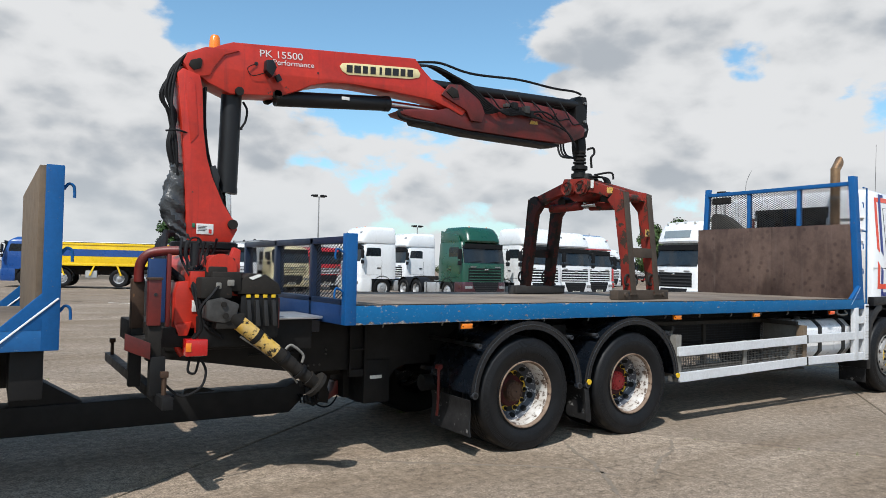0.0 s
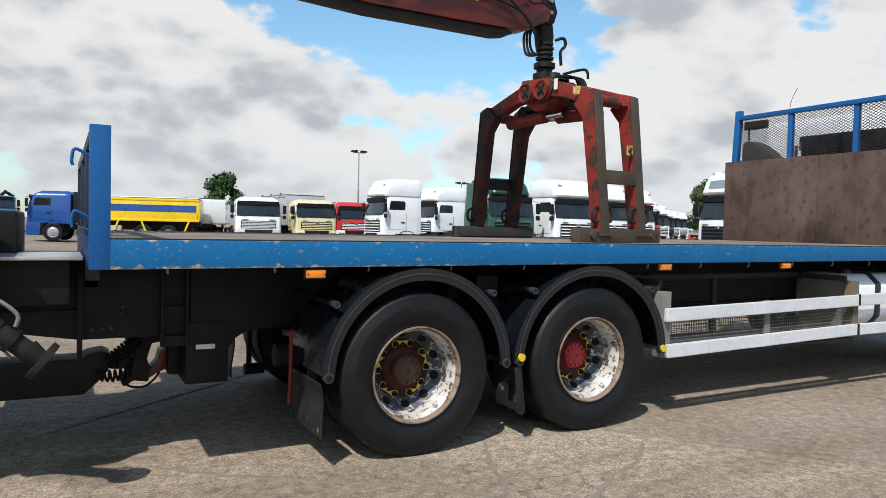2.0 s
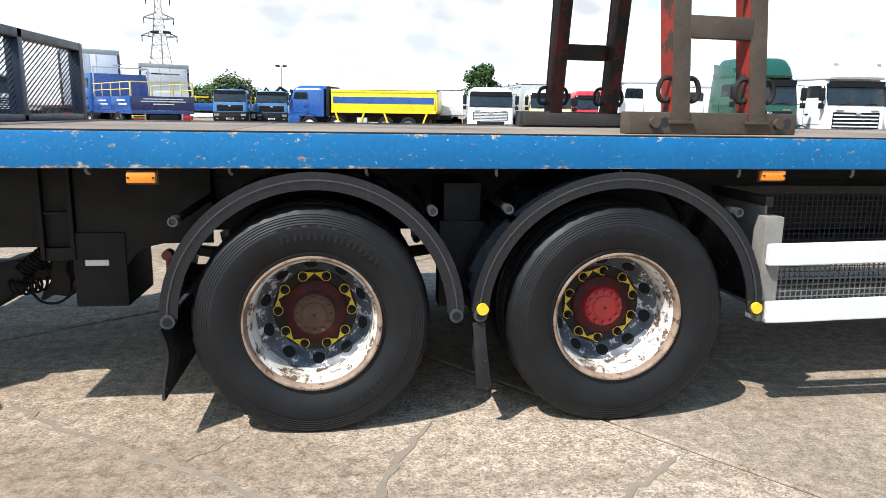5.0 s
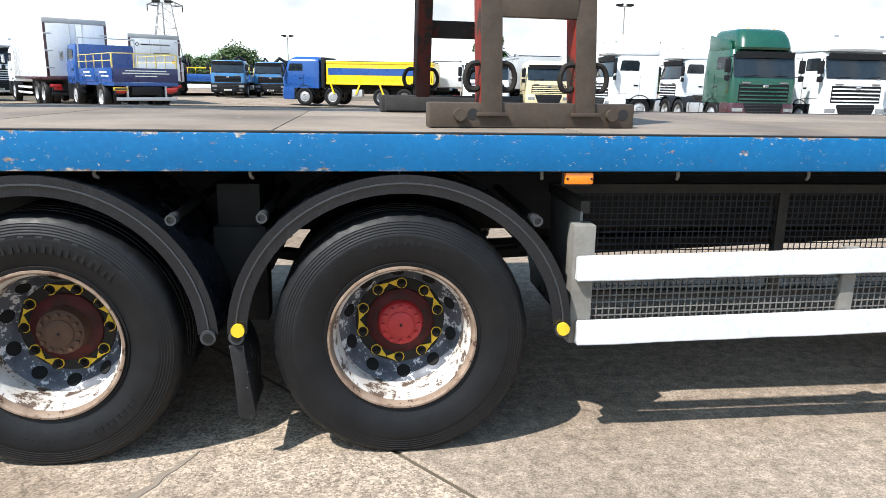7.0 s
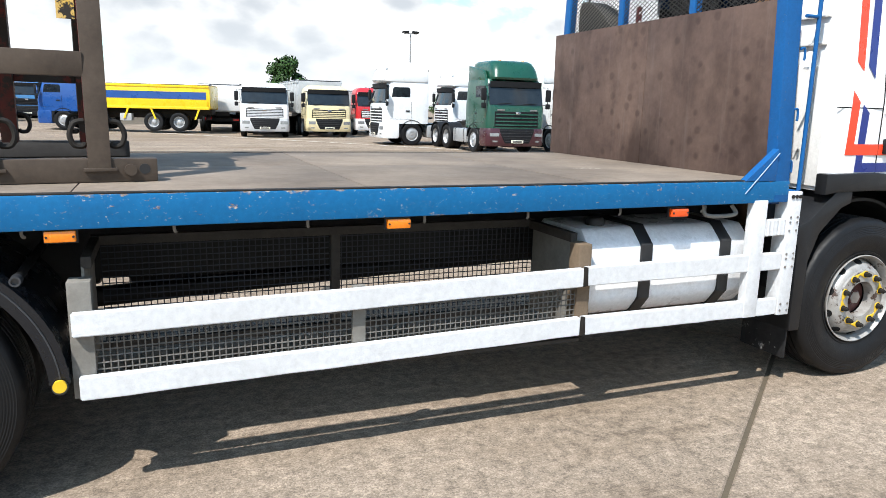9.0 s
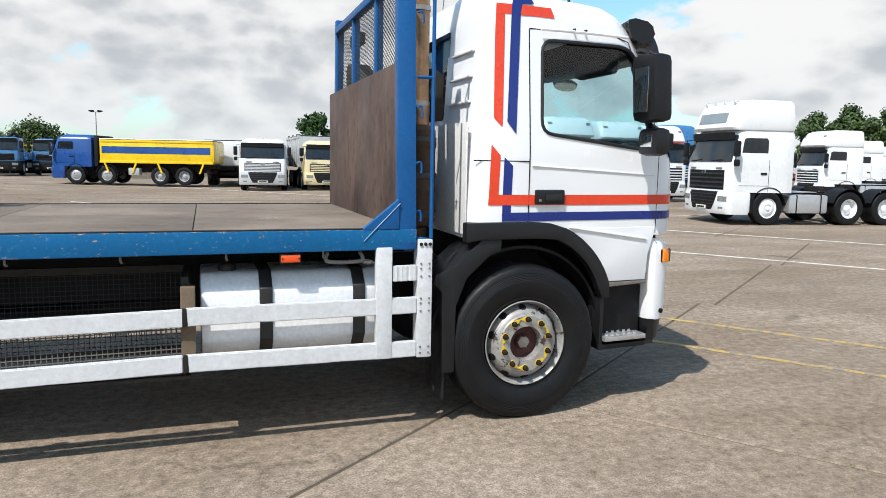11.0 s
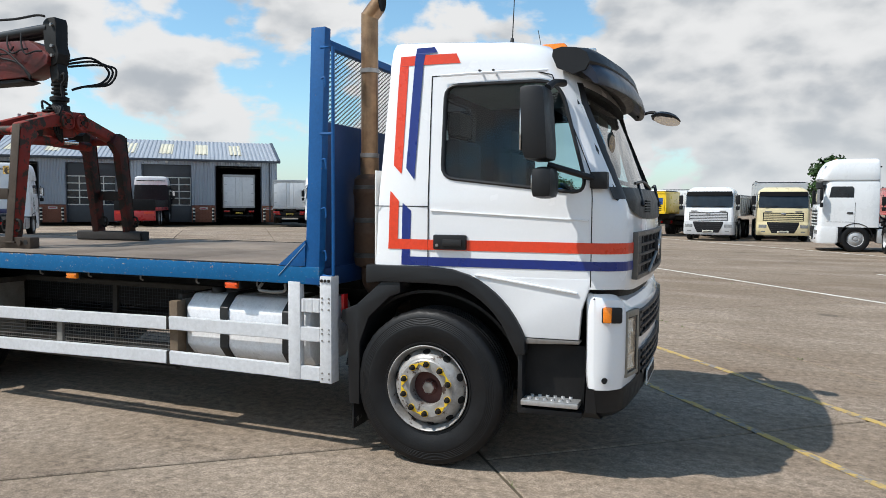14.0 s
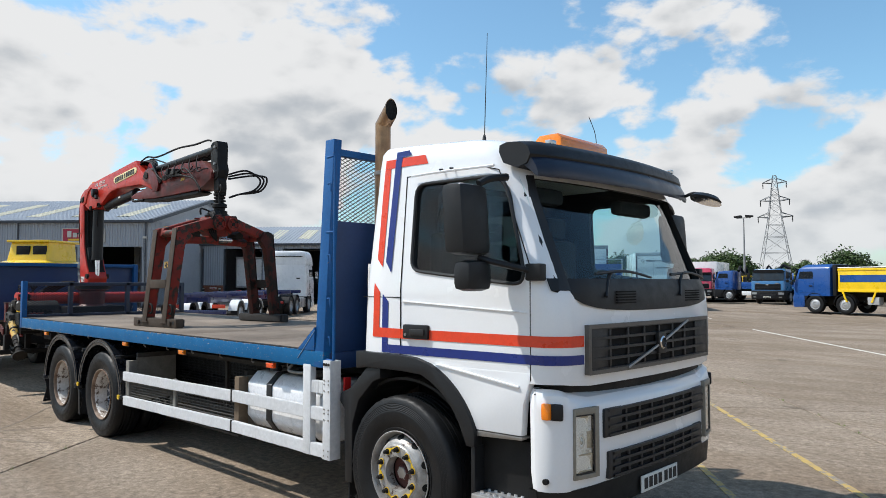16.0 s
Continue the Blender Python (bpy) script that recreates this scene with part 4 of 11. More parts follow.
# glazing just inside the openings
gl = bmesh.new()
gv = [gl.verts.new((x, side_y(z) + 0.018, z)) for x, z in [(a + (0.015 if a < 7 else -0.0), b) for a, b in side_win]]
gl.faces.new(gv)
part("side_window", gl, M["side_glass"], cab, smooth=False).visible_shadow = False
gl = bmesh.new()
gl.faces.new([gl.verts.new((x, 2.56 - side_y(z) - 0.018, z)) for x, z in side_win])
part("side_window", gl, M["side_glass"], cab, smooth=False).visible_shadow = False
gl = bmesh.new()
for k in range(12):
    ya, yb = 0.2 + 2.16 * k / 12, 0.2 + 2.16 * (k + 1) / 12
    def wx(y, z):
        t = (z - 1.80) / 0.75
        return 7.925 - 0.30 * t - (0.07 + 0.03 * t) * ((y - YC) / 1.2) ** 2 - 0.022
    gl.faces.new([gl.verts.new((wx(y, z), y, z)) for y, z in ((ya, 1.83), (yb, 1.83), (yb, 2.53), (ya, 2.53))])
bmesh.ops.remove_doubles(gl, verts=gl.verts, dist=0.001)
part("windscreen", gl, M["glass"], cab).visible_shadow = False
part("rear_window", box(6.285, 6.291, 0.73, 1.91, 2.0, 2.65, 0), M["glass_dk"], cab).visible_shadow = False
gk = bmesh.new()
ring_bar(gk, [(x, side_y(z) - 0.001, z) for x, z in side_win], 0.012)
part("window_seal", gk, M["gasket"], cab)
gk = bmesh.new()
ring_bar(gk, [(x, 2.56 - side_y(z) + 0.001, z) for x, z in side_win], 0.012)
part("window_seal", gk, M["gasket"], cab)

# door lower panel, with the wheel arch cut out of it
def arc(cx, cz, r, a0, a1, n=14):
    return [(cx + r * math.cos(radians(a0 + (a1 - a0) * k / n)), cz + r * math.sin(radians(a0 + (a1 - a0) * k / n))) for k in range(n + 1)]


lower = [(6.635, 1.30), (6.80, 1.285)] + arc(6.64, 0.66, 0.655, 68, 22, 9) + [(7.265, 0.91), (7.63, 0.91), (7.645, 1.10), (7.70, 1.26), (7.70, 1.30)]
for y0, y1 in ((0.068, 0.13), (2.43, 2.492)):
    part("door_lower_panel", slab(lower, y0, y1, 0.008), M["white"], cab)
# door seams, trim crease, sill
seams = bmesh.new()
for pts in ([(6.632, 0, 1.29), (6.632, 0, 1.8), (6.628, 0, 2.60)], [(6.628, 0, 2.605), (7.30, 0, 2.612), (7.42, 0, 2.58)], [(7.42, 0, 2.58), (7.69, 0, 1.95), (7.70, 0, 1.8), (7.70, 0, 1.25)], [(6.235, 0, 1.745), (6.63, 0, 1.745)]):
    full = []
    for a, b in zip(pts, pts[1:]):
        full += [Vector(a).lerp(Vector(b), k / 8) for k in range(8)]
    full.append(Vector(pts[-1]))
    pipe_into(seams, [(p.x, side_y(p.z) + 0.001, p.z) for p in full], 0.0035, 6, soft=False)
part("door_seam", seams, M["seam"], cab)
part("belt_crease", slab([(6.65, 1.715), (7.68, 1.66), (7.68, 1.668), (6.65, 1.722)], 0.062, 0.08, 0.002), M["white"], cab)
part("lower_crease", slab([(6.95, 1.30), (7.62, 1.20), (7.62, 1.215), (7.0, 1.305)], 0.055, 0.09, 0.006), M["white"], cab)
part("rain_gutter", pipe([(6.70, 0.105, 2.600), (7.0, 0.108, 2.608), (7.40, 0.11, 2.606)], 0.009, 6), M["white"], cab)
for x in (6.96, 7.05):
    part("gutter_stud", rod((x, 0.128, 2.625), (x, 0.10, 2.622), 0.007, 8), M["gasket"], cab)
# stripes
decal("red_stripe", [(1.525, 6.345, 7.735), (1.457, 6.34, 7.735)], M["stripe_red"], cab)
decal("blue_stripe", [(1.409, 6.44, 7.735), (1.351, 6.44, 7.735)], M["stripe_blue"], cab)
decal("red_stripe", [(2.75, 6.395, 6.79), (2.685, 6.39, 6.82)], M["stripe_red"], cab, 0.004)
decal("red_stripe", [(2.684, 6.39, 6.455), (2.5, 6.382, 6.45), (2.02, 6.372, 6.436), (1.965, 6.428, 6.433)], M["stripe_red"], cab)
decal("blue_stripe", [(2.80, 6.51, 6.64), (2.765, 6.508, 6.66), (2.755, 6.505, 6.575), (2.70, 6.50, 6.565), (2.66, 6.498, 6.562), (2.0, 6.466, 6.532), (1.925, 6.525, 6.53)], M["stripe_blue"], cab, 0.0055)
decal("red_stripe", [(1.845, 6.355, 6.36), (1.78, 6.352, 6.42), (1.525, 6.345, 6.412)], M["stripe_red"], cab)
decal("blue_stripe", [(1.765, 6.448, 6.452), (1.715, 6.446, 6.51), (1.525, 6.442, 6.505)], M["stripe_blue"], cab)
decal("blue_stripe", [(1.457, 6.442, 6.503), (1.409, 6.441, 6.502)], M["stripe_blue"], cab)
for z0, z1, k in ((1.457, 1.525, "stripe_red"), (1.351, 1.409, "stripe_blue")):
    bm = bmesh.new()
    turn = [(7.7535 + 0.164 * math.sin(radians(10 * a)) - 0.0185 * (1 - a / 9), 0.23 - 0.164 * math.cos(radians(10 * a))) for a in range(10)]
    turn += [(7.974 - 0.075 * ((y - YC) / 1.21) ** 2, y) for y in (0.28, 0.33, 0.385)]
    for (xa, ya), (xb, yb) in zip(turn, turn[1:]):
        bm.faces.new([bm.verts.new(p) for p in ((xa, ya, z0), (xb, yb, z0), (xb, yb, z1), (xa, ya, z1))])
    part("corner_stripe", bm, M[k], cab)
# handle
handle = part("door_handle", box(6.675, 6.90, 0.045, 0.075, 1.462, 1.56, 0.012), M["plastic"], cab, "black plastic door handle in its recess")
part("handle_flap", box(6.745, 6.875, 0.034, 0.05, 1.487, 1.53, 0.006), M["gasket"], handle)
part("lock_barrel", rod((6.705, 0.038, 1.49), (6.705, 0.05, 1.49), 0.01, 12), M["steel"], handle)
# rear wall ribs and the grey back panel
for k in range(7):
    part("rear_rib", box(6.205 + k * 0.009, 6.240 + k * 0.009, 0.22, 0.62, 1.46 + k * 0.165, 1.475 + k * 0.165, 0.006), M["cabgrey"], cab)
part("rear_panel", box(6.205, 6.216, 0.13, 2.43, 1.26, 1.99, 0.005), M["cabgrey"], cab)
# arch trim
trim = [(6.185, 1.345), (6.64, 1.347), (6.80, 1.335)] + arc(6.64, 0.66, 0.70, 66, 21, 8) + [(7.30, 0.80)] + [(7.235, 0.80)] + arc(6.64, 0.66, 0.60, 22, 70, 8) + [(6.66, 1.235), (6.30, 1.232), (6.185, 1.215)]
part("arch_trim", slab(trim, 0.035, 0.12, 0.012), M["plastic"], cab, "black plastic wheel arch trim")
part("arch_trim", slab(trim, 2.44, 2.525, 0.012), M["plastic"], cab)
part("wheel_arch", arch(6.63, 0.52, 0.66, 12, 172, 0.13, 0.62, 0.02), M["black"], cab)
part("wheel_arch", arch(6.63, 0.52, 0.66, 12, 172, 1.94, 2.43, 0.02), M["black"], cab)
part("cab_floor", box(6.25, 7.85, 0.62, 1.94, 0.85, 1.25, 0.01), M["black"], cab)
# rear wing behind the front wheel
wing = [(6.30, 1.235), (6.10, 1.06), (5.985, 1.015), (5.975, 0.95), (6.03, 0.90), (6.04, 0.36), (6.125, 0.36), (6.13, 0.80), (6.20, 0.98), (6.36, 1.13), (6.44, 1.16), (6.44, 1.235)]
part("rear_wing", slab(wing, 0.05, 0.45, 0.012), M["plastic"], cab, "black plastic wing behind the front wheel")
part("rear_wing", slab(wing, 2.11, 2.51, 0.012), M["plastic"], cab)
part("wing_flap", box(6.05, 6.065, 0.08, 0.44, 0.17, 0.40, 0.004), M["flap"], cab)
# step well
sw = part("step_well", slab([(7.24, 0.86), (7.66, 0.86), (7.66, 0.43), (7.265, 0.43), (7.235, 0.62)], 0.16, 0.62, 0.01), M["black"], cab)
part("step_frame", boxes([(7.245, 7.275, 0.07, 0.4, 0.43, 0.80), (7.245, 7.66, 0.07, 0.4, 0.415, 0.45)]), M["plastic"], sw)
part("door_sill", slab([(7.27, 0.905), (7.64, 0.905), (7.635, 0.885), (7.285, 0.87)], 0.066, 0.16, 0.004), M["steel"], cab, "bare aluminium sill strip")
bm = boxes([(7.275, 7.64, 0.035, 0.31, 0.478, 0.512)], 0.006)
for k in range(6):
    for j in range(3):
        rod_into(bm, (7.32 + k * 0.05, 0.085 + j * 0.08, 0.508), (7.32 + k * 0.05, 0.085 + j * 0.08, 0.524), 0.014, 8)
part("step", bm, M["tread"], sw, "worn aluminium cab step")
# bumper
bump = [(0.60, 7.68, 7.955, 0.075, 2.485, 0.14, 0.075), (0.70, 7.67, 7.97, 0.07, 2.49, 0.14, 0.08), (1.08, 7.665, 7.97, 0.07, 2.49, 0.14, 0.08), (1.17, 7.66, 7.955, 0.075, 2.485, 0.14, 0.08), (1.205, 7.66, 7.92, 0.10, 2.46, 0.14, 0.08)]
bumper = part("bumper", loft(bump), M["white"], truck, "white painted front bumper with black lower lip")
part("bumper_lip", loft([(0.405, 7.72, 7.89, 0.13, 2.43, 0.2, 0.07), (0.45, 7.69, 7.95, 0.085, 2.475, 0.2, 0.075), (0.605, 7.675, 7.965, 0.068, 2.492, 0.2, 0.08)]), M["plastic"], bumper)
part("bumper_gap", loft([(1.08, 7.72, 7.905, 0.16, 2.40, 0.18, 0.07), (1.26, 7.72, 7.905, 0.16, 2.40, 0.18, 0.07)]), M["black"], bumper)


def front_x(y, x=7.97, bow=0.08):
    return x - bow * ((y - YC) / 1.21) ** 2


def grille(parent, y0, y1, z0, z1, x, bow, cols, rows_, inset=0.0, slant=0.0, name="grille"):
    """A curved opening with its bars."""
    bm = bmesh.new()
    n = 14
    back = []
    for k in range(n + 1):
        y = y0 + (y1 - y0) * k / n
        s = slant * (1 if k in (0, n) else 0)
        back.append((front_x(y, x, bow) + 0.003, y))
    for (xa, ya), (xb, yb) in zip(back, back[1:]):
        bm.faces.new([bm.verts.new(p) for p in ((xa, ya, z0), (xb, yb, z0), (xb, yb, z1), (xa, ya, z1))])
    g = part(name, bm, M["seam"], parent)
    for c in range(cols + 1):
        bm = bmesh.new()
        y = y0 + inset + (y1 - y0 - 2 * inset) * c / cols
        xx = front_x(y, x, bow)
        quad_box(bm, xx, xx + 0.018, y - 0.011, y + 0.011, z0, z1, 0.003)
        part("grille_bar", bm, M["grille"], g)
    for r in range(rows_ + 1):
        bm = bmesh.new()
        z = z0 + 0.008 + (z1 - z0 - 0.016) * r / rows_
        pts = [(front_x(y0 + (y1 - y0) * k / n, x, bow) + 0.012, y0 + (y1 - y0) * k / n) for k in range(n + 1)]
        for (xa, ya), (xb, yb) in zip(pts, pts[1:]):
            vs = [bm.verts.new(p) for p in ((xa - 0.01, ya, z - 0.009), (xb - 0.01, yb, z - 0.009), (xb + 0.012, yb, z - 0.009), (xa + 0.012, ya, z - 0.009), (xa - 0.01, ya, z + 0.009), (xb - 0.01, yb, z + 0.009), (xb + 0.012, yb, z + 0.009), (xa + 0.012, ya, z + 0.009))]
            for f in ((0, 1, 2, 3), (4, 7, 6, 5), (2, 6, 7, 3), (0, 4, 5, 1)):
                bm.faces.new([vs[i] for i in f])
        part("grille_bar", bm, M["grille"], g)
    return g


grille(bumper, 0.63, 2.01, 0.885, 1.055, 7.97, 0.08, 6, 3, 0.20)
grille(bumper, 0.68, 1.97, 0.625, 0.785, 7.97, 0.08, 6, 3, 0.18)
for y0, y1 in ((0.59, 0.80), (1.80, 2.01)):
    part("fog_lamp_cover", box(front_x((y0 + y1) / 2) - 0.02, front_x((y0 + y1) / 2) + 0.012, y0, y1, 0.880, 1.060, 0.012), M["grille"], bumper)
    part("fog_lamp_cover", box(front_x((y0 + y1) / 2) - 0.02, front_x((y0 + y1) / 2) + 0.012, y0 + 0.04, y1 - 0.02, 0.620, 0.790, 0.012), M["grille"], bumper)
for s in (1, -1):
    def my(y):
        return y if s == 1 else 2 * YC - y
    ya, yb = sorted((my(0.19), my(0.47)))
    at = Matrix.Translation((7.882, my(0.378), 0)) @ Matrix.Rotation(radians(-9 * s), 4, "Z")

    def lamp_part(name, bm, mat_, parent, label=""):
        bmesh.ops.transform(bm, matrix=at, verts=bm.verts)
        return part(name, bm, mat_, parent, label)

    hl = lamp_part("headlamp", boxes([(-0.03, 0.016, -0.148, 0.148, 0.67, 1.08), (0.014, 0.062, -0.15, -0.128, 0.665, 1.088), (0.014, 0.062, 0.114, 0.15, 0.665, 1.088), (0.014, 0.062, -0.128, 0.114, 0.665, 0.692), (0.014, 0.062, -0.128, 0.114, 1.050, 1.088)], 0.003), M["lamp_frame"], bumper, "clear headlamp in a taupe surround")
    lamp_part("lamp_seal", boxes([(0.018, 0.057, 0.103, 0.113, 0.693, 1.049), (0.018, 0.057, -0.127, 0.103, 1.040, 1.049), (0.018, 0.057, -0.127, 0.103, 0.693, 0.702)], 0.002), M["gasket"], hl, "black rubber seal")
    lamp_part("divider", boxes([(0.017, 0.040, -0.127, 0.102, 0.838, 0.945), (0.017, 0.046, -0.127, -0.118, 0.703, 0.812), (0.017, 0.046, 0.088, 0.102, 0.703, 0.812), (0.017, 0.046, -0.118, 0.088, 0.703, 0.713), (0.017, 0.046, -0.118, 0.088, 0.800, 0.812), (0.017, 0.034, 0.062, 0.102, 0.945, 1.039), (0.017, 0.044, -0.127, 0.062, 1.026, 1.039)], 0.004), M["lamp_body"], hl, "beige plastic inside the lamp")
    for za, zb, y0, y1, mk in ((0.945, 1.026, -0.127, 0.062, "lamp_chrome"), (0.713, 0.800, -0.118, 0.088, "lamp_chrome")):
        bm, rows_, nn = bmesh.new(), [], 12
        for k in range(nn + 1):
            u = 2 * k / nn - 1
            rows_.append([bm.verts.new((0.018 + 0.020 * u * u + 0.012 * w_ * w_, y0 + (y1 - y0) * k / nn, za + (zb - za) * (w_ + 1) / 2)) for w_ in (-1, -0.5, 0, 0.5, 1)])
        for a, b in zip(rows_, rows_[1:]):
            for q in range(4):
                bm.faces.new((a[q], b[q], b[q + 1], a[q + 1]))
        rf = lamp_part("reflector", bm, M[mk], hl, "chrome lamp reflector")
        yc_, zc = (y0 + y1) / 2, (za + zb) / 2
        lamp_part("bulb", rod((0.016, yc_, zc), (0.036, yc_, zc), 0.011, 12), M["lamp_body"], rf)
        lamp_part("reflector_fin", box(0.02, 0.036, y1 - 0.062, y1 - 0.056, za + 0.004, zb - 0.004, 0.001), M["grime"], rf)
    band = lamp_part("chrome_band", box(0.017, 0.040, -0.127, 0.102, 0.812, 0.838, 0.004), M["lamp_chrome"], hl)
    for k in range(12):
        lamp_part("band_rib", box(0.038, 0.043, -0.122 + k * 0.0185, -0.114 + k * 0.0185, 0.815, 0.835, 0.001), M["lamp_chrome"], band)
    pj = lamp_part("projector", lathe([(0.030, 0.030), (0.036, 0.046), (0.042, 0.046), (0.047, 0.041), (0.049, 0.030)], 28, (0, -0.02, 0.890), "x"), M["lamp_chrome"], hl)
    lamp_part("projector_lens", lathe([(0.0, 0.050), (0.018, 0.046), (0.032, 0.034)], 24, (0, -0.02, 0.890), "x"), M["pale_lens"], pj)
    lamp_part("lamp_glass", box(0.052, 0.055, -0.128, 0.114, 0.692, 1.050, 0), M["lamp_glass"], hl, "clear headlamp glass").visible_shadow = False
    y = my(0.085)
    part("indicator", box(7.785, 7.84, min(y, y - s * 0.035), max(y, y - s * 0.035), 1.03, 1.13, 0.012), M["orange"], bumper, "amber side indicator")
    bm = bmesh.new()
    quad_box(bm, -0.065, 0.065, -0.012, 0.012, 1.025, 1.125, 0.015)
    bmesh.ops.transform(bm, matrix=Matrix.Translation((7.835, my(0.098), 0)) @ Matrix.Rotation(radians(22 * s), 4, "Z"), verts=bm.verts)
    part("indicator_base", bm, M["plastic"], bumper)
    part("towing_hole", rod((7.80, my(0.066), 0.665), (7.80, my(0.09), 0.665), 0.018, 16), M["seam"], bumper)
plate = part("number_plate", box(7.966, 7.976, 1.02, 1.54, 0.455, 0.565, 0.004), M["label_white"], bumper, "white number plate with dark bars")
for k in range(7):
    part("plate_bar", box(7.975, 7.979, 1.055 + k * 0.066 + (0.02 if k > 3 else 0), 1.10 + k * 0.066 + (0.02 if k > 3 else 0), 0.475, 0.545, 0), M["ink"], plate)
# front panel grille, with its frame, diagonal bar and badge
gf = grille(cab, 0.46, 2.10, 1.30, 1.575, 7.967, 0.07, 6, 4, 0.20, name="main_grille")
bm = bmesh.new()
for za, zb, pad in ((1.283, 1.308, 0.0), (1.565, 1.589, 0.0)):
    pts = [(front_x(0.42 + 1.72 * k / 14, 7.967, 0.07), 0.42 + 1.72 * k / 14) for k in range(15)]
    for (xa, ya), (xb, yb) in zip(pts, pts[1:]):
        vs = [bm.verts.new(p) for p in ((xa, ya, za), (xb, yb, za), (xb + 0.028, yb, za), (xa + 0.028, ya, za), (xa, ya, zb), (xb, yb, zb), (xb + 0.028, yb, zb), (xa + 0.028, ya, zb))]
        for f in ((0, 1, 2, 3), (4, 7, 6, 5), (2, 6, 7, 3)):
            bm.faces.new([vs[i] for i in f])
for y in (0.43, 2.13):
    quad_box(bm, front_x(y, 7.967, 0.07) - 0.01, front_x(y, 7.967, 0.07) + 0.028, y - 0.02, y + 0.02, 1.283, 1.589, 0.008)
part("grille_frame", bm, M["grille_frame"], gf)
for y0, y1 in ((0.45, 0.66), (1.90, 2.11)):
    part("grille_cheek", box(front_x((y0 + y1) / 2, 7.967, 0.07) - 0.03, front_x((y0 + y1) / 2, 7.967, 0.07) + 0.016, y0, y1, 1.305, 1.57, 0.01), M["grille"], gf)
part("diagonal_bar", pipe([(7.985, 0.84, 1.300), (8.0, 1.28, 1.437), (7.985, 1.72, 1.572)], 0.011, 6), M["steel"], gf, "bare metal diagonal grille bar")
bg_ = part("badge", box(7.975, 8.011, 1.225, 1.335, 1.362, 1.512, 0.008), M["ink"], gf)
part("badge_ring", lathe([(0.034, 0.0), (0.044, 0.004), (0.034, 0.01)], 24, (8.009, 1.28, 1.437), "x"), M["chrome"], bg_)
# black cowl below the windscreen, wipers
bm = bmesh.new()
prev = None
for k in range(17):
    y = 0.10 + 2.36 * k / 16
    e = abs((y - YC) / 1.18)
    sec = []
    for z in (1.665 + 0.24 * e ** 5 * 0.6 + 0.03 * e ** 2, 1.80, 1.875):
        t = max(0.0, (z - 1.80) / 0.75)
        sec.append(bm.verts.new((front_x(y, 7.967 - 0.33 * t, 0.075) + 0.006 - 0.13 * max(0.0, e - 0.8) * 5 * 0.55, y, z)))
    if prev:
        for j in range(2):
            bm.faces.new((prev[j], sec[j], sec[j + 1], prev[j + 1]))
    prev = sec
cowl = part("cowl", bm, M["plastic"], cab, "matt black cowl below the windscreen")
for y in (0.86, 1.86):
    bm = bmesh.new()
    for k in range(5):
        quad_box(bm, front_x(y, 7.967, 0.075) + 0.002, front_x(y, 7.967, 0.075) + 0.016, y - 0.12, y + 0.12, 1.715 + k * 0.018, 1.723 + k * 0.018)
    part("cowl_vent", bm, M["seam"], cowl)
for y, d in ((0.62, 1), (1.62, 1)):
    w = part("wiper", pipe([(front_x(y, 7.985, 0.075), y, 1.76), (front_x(y, 7.95, 0.075), y + 0.08, 1.86), (front_x(y, 7.93, 0.075), y + 0.16, 1.92)], 0.011, 6), M["gasket"], cab)
    part("wiper_blade", pipe([(front_x(y, 7.935, 0.075), y - 0.05, 1.905), (front_x(y + 0.3, 7.935, 0.075), y + 0.3, 1.925), (front_x(y + 0.62, 7.945, 0.075), y + 0.62, 1.885)], 0.010, 6), M["gasket"], w)
# windscreen edge: a black band round the glass at both corners
def shell_front(y, z):
    lv = cab_levels()
    for a, b in zip(lv, lv[1:]):
        if a[0] <= z <= b[0]:
            t = (z - a[0]) / (b[0] - a[0])
            xf, y0, rc, bow = (a[k] + (b[k] - a[k]) * t for k in (2, 3, 5, 6))
    h = YC - y0
    f = xf - bow * ((max(y, y0 + rc) - YC) / h) ** 2
    d = max(0.0, rc - (y - y0))
    return f - rc + math.sqrt(max(rc * rc - d * d, 0.0)) - (bow * (1 - ((YC - y0 - rc) / h) ** 2)) * min(1.0, d / rc)


for s in (1, -1):
    bm = bmesh.new()
    prev = None
    for k in range(11):
        z = 1.80 + 0.74 * k / 10
        inset = max(0.0, z - 1.8) * 0.085
        row = []
        for m_ in range(6):
            y = 0.07 + inset + 0.055 + 0.125 * m_ / 5
            row.append(bm.verts.new((shell_front(y, z) + 0.004, y if s == 1 else 2 * YC - y, z)))
        if prev:
            for a in range(5):
                bm.faces.new((prev[a], prev[a + 1], row[a + 1], row[a]))
        prev = row
    part("screen_edge", bm, M["gasket"], cab, "black band at the windscreen edge")


# sun visor: a matt bar with a tinted strip below it
def bowed_bar(section, half, bow, taper):
    bm = bmesh.new()
    prev = None
    for k in range(25):
        u = -1 + 2 * k / 24
        e = max(0.0, abs(u) - 0.93) / 0.07
        cz = sum(z for x, z in section) / len(section)
        sec = [bm.verts.new((x - bow * u * u - 0.02 * e, YC + half * u, cz + (z - cz) * (1 - taper * e * e))) for x, z in section]
        if prev:
            for j in range(len(sec)):
                bm.faces.new((prev[j], prev[(j + 1) % len(sec)], sec[(j + 1) % len(sec)], sec[j]))
        else:
            bm.faces.new(sec)
        prev = sec
    bm.faces.new(prev[::-1])
    bmesh.ops.recalc_face_normals(bm, faces=bm.faces)
    return bm


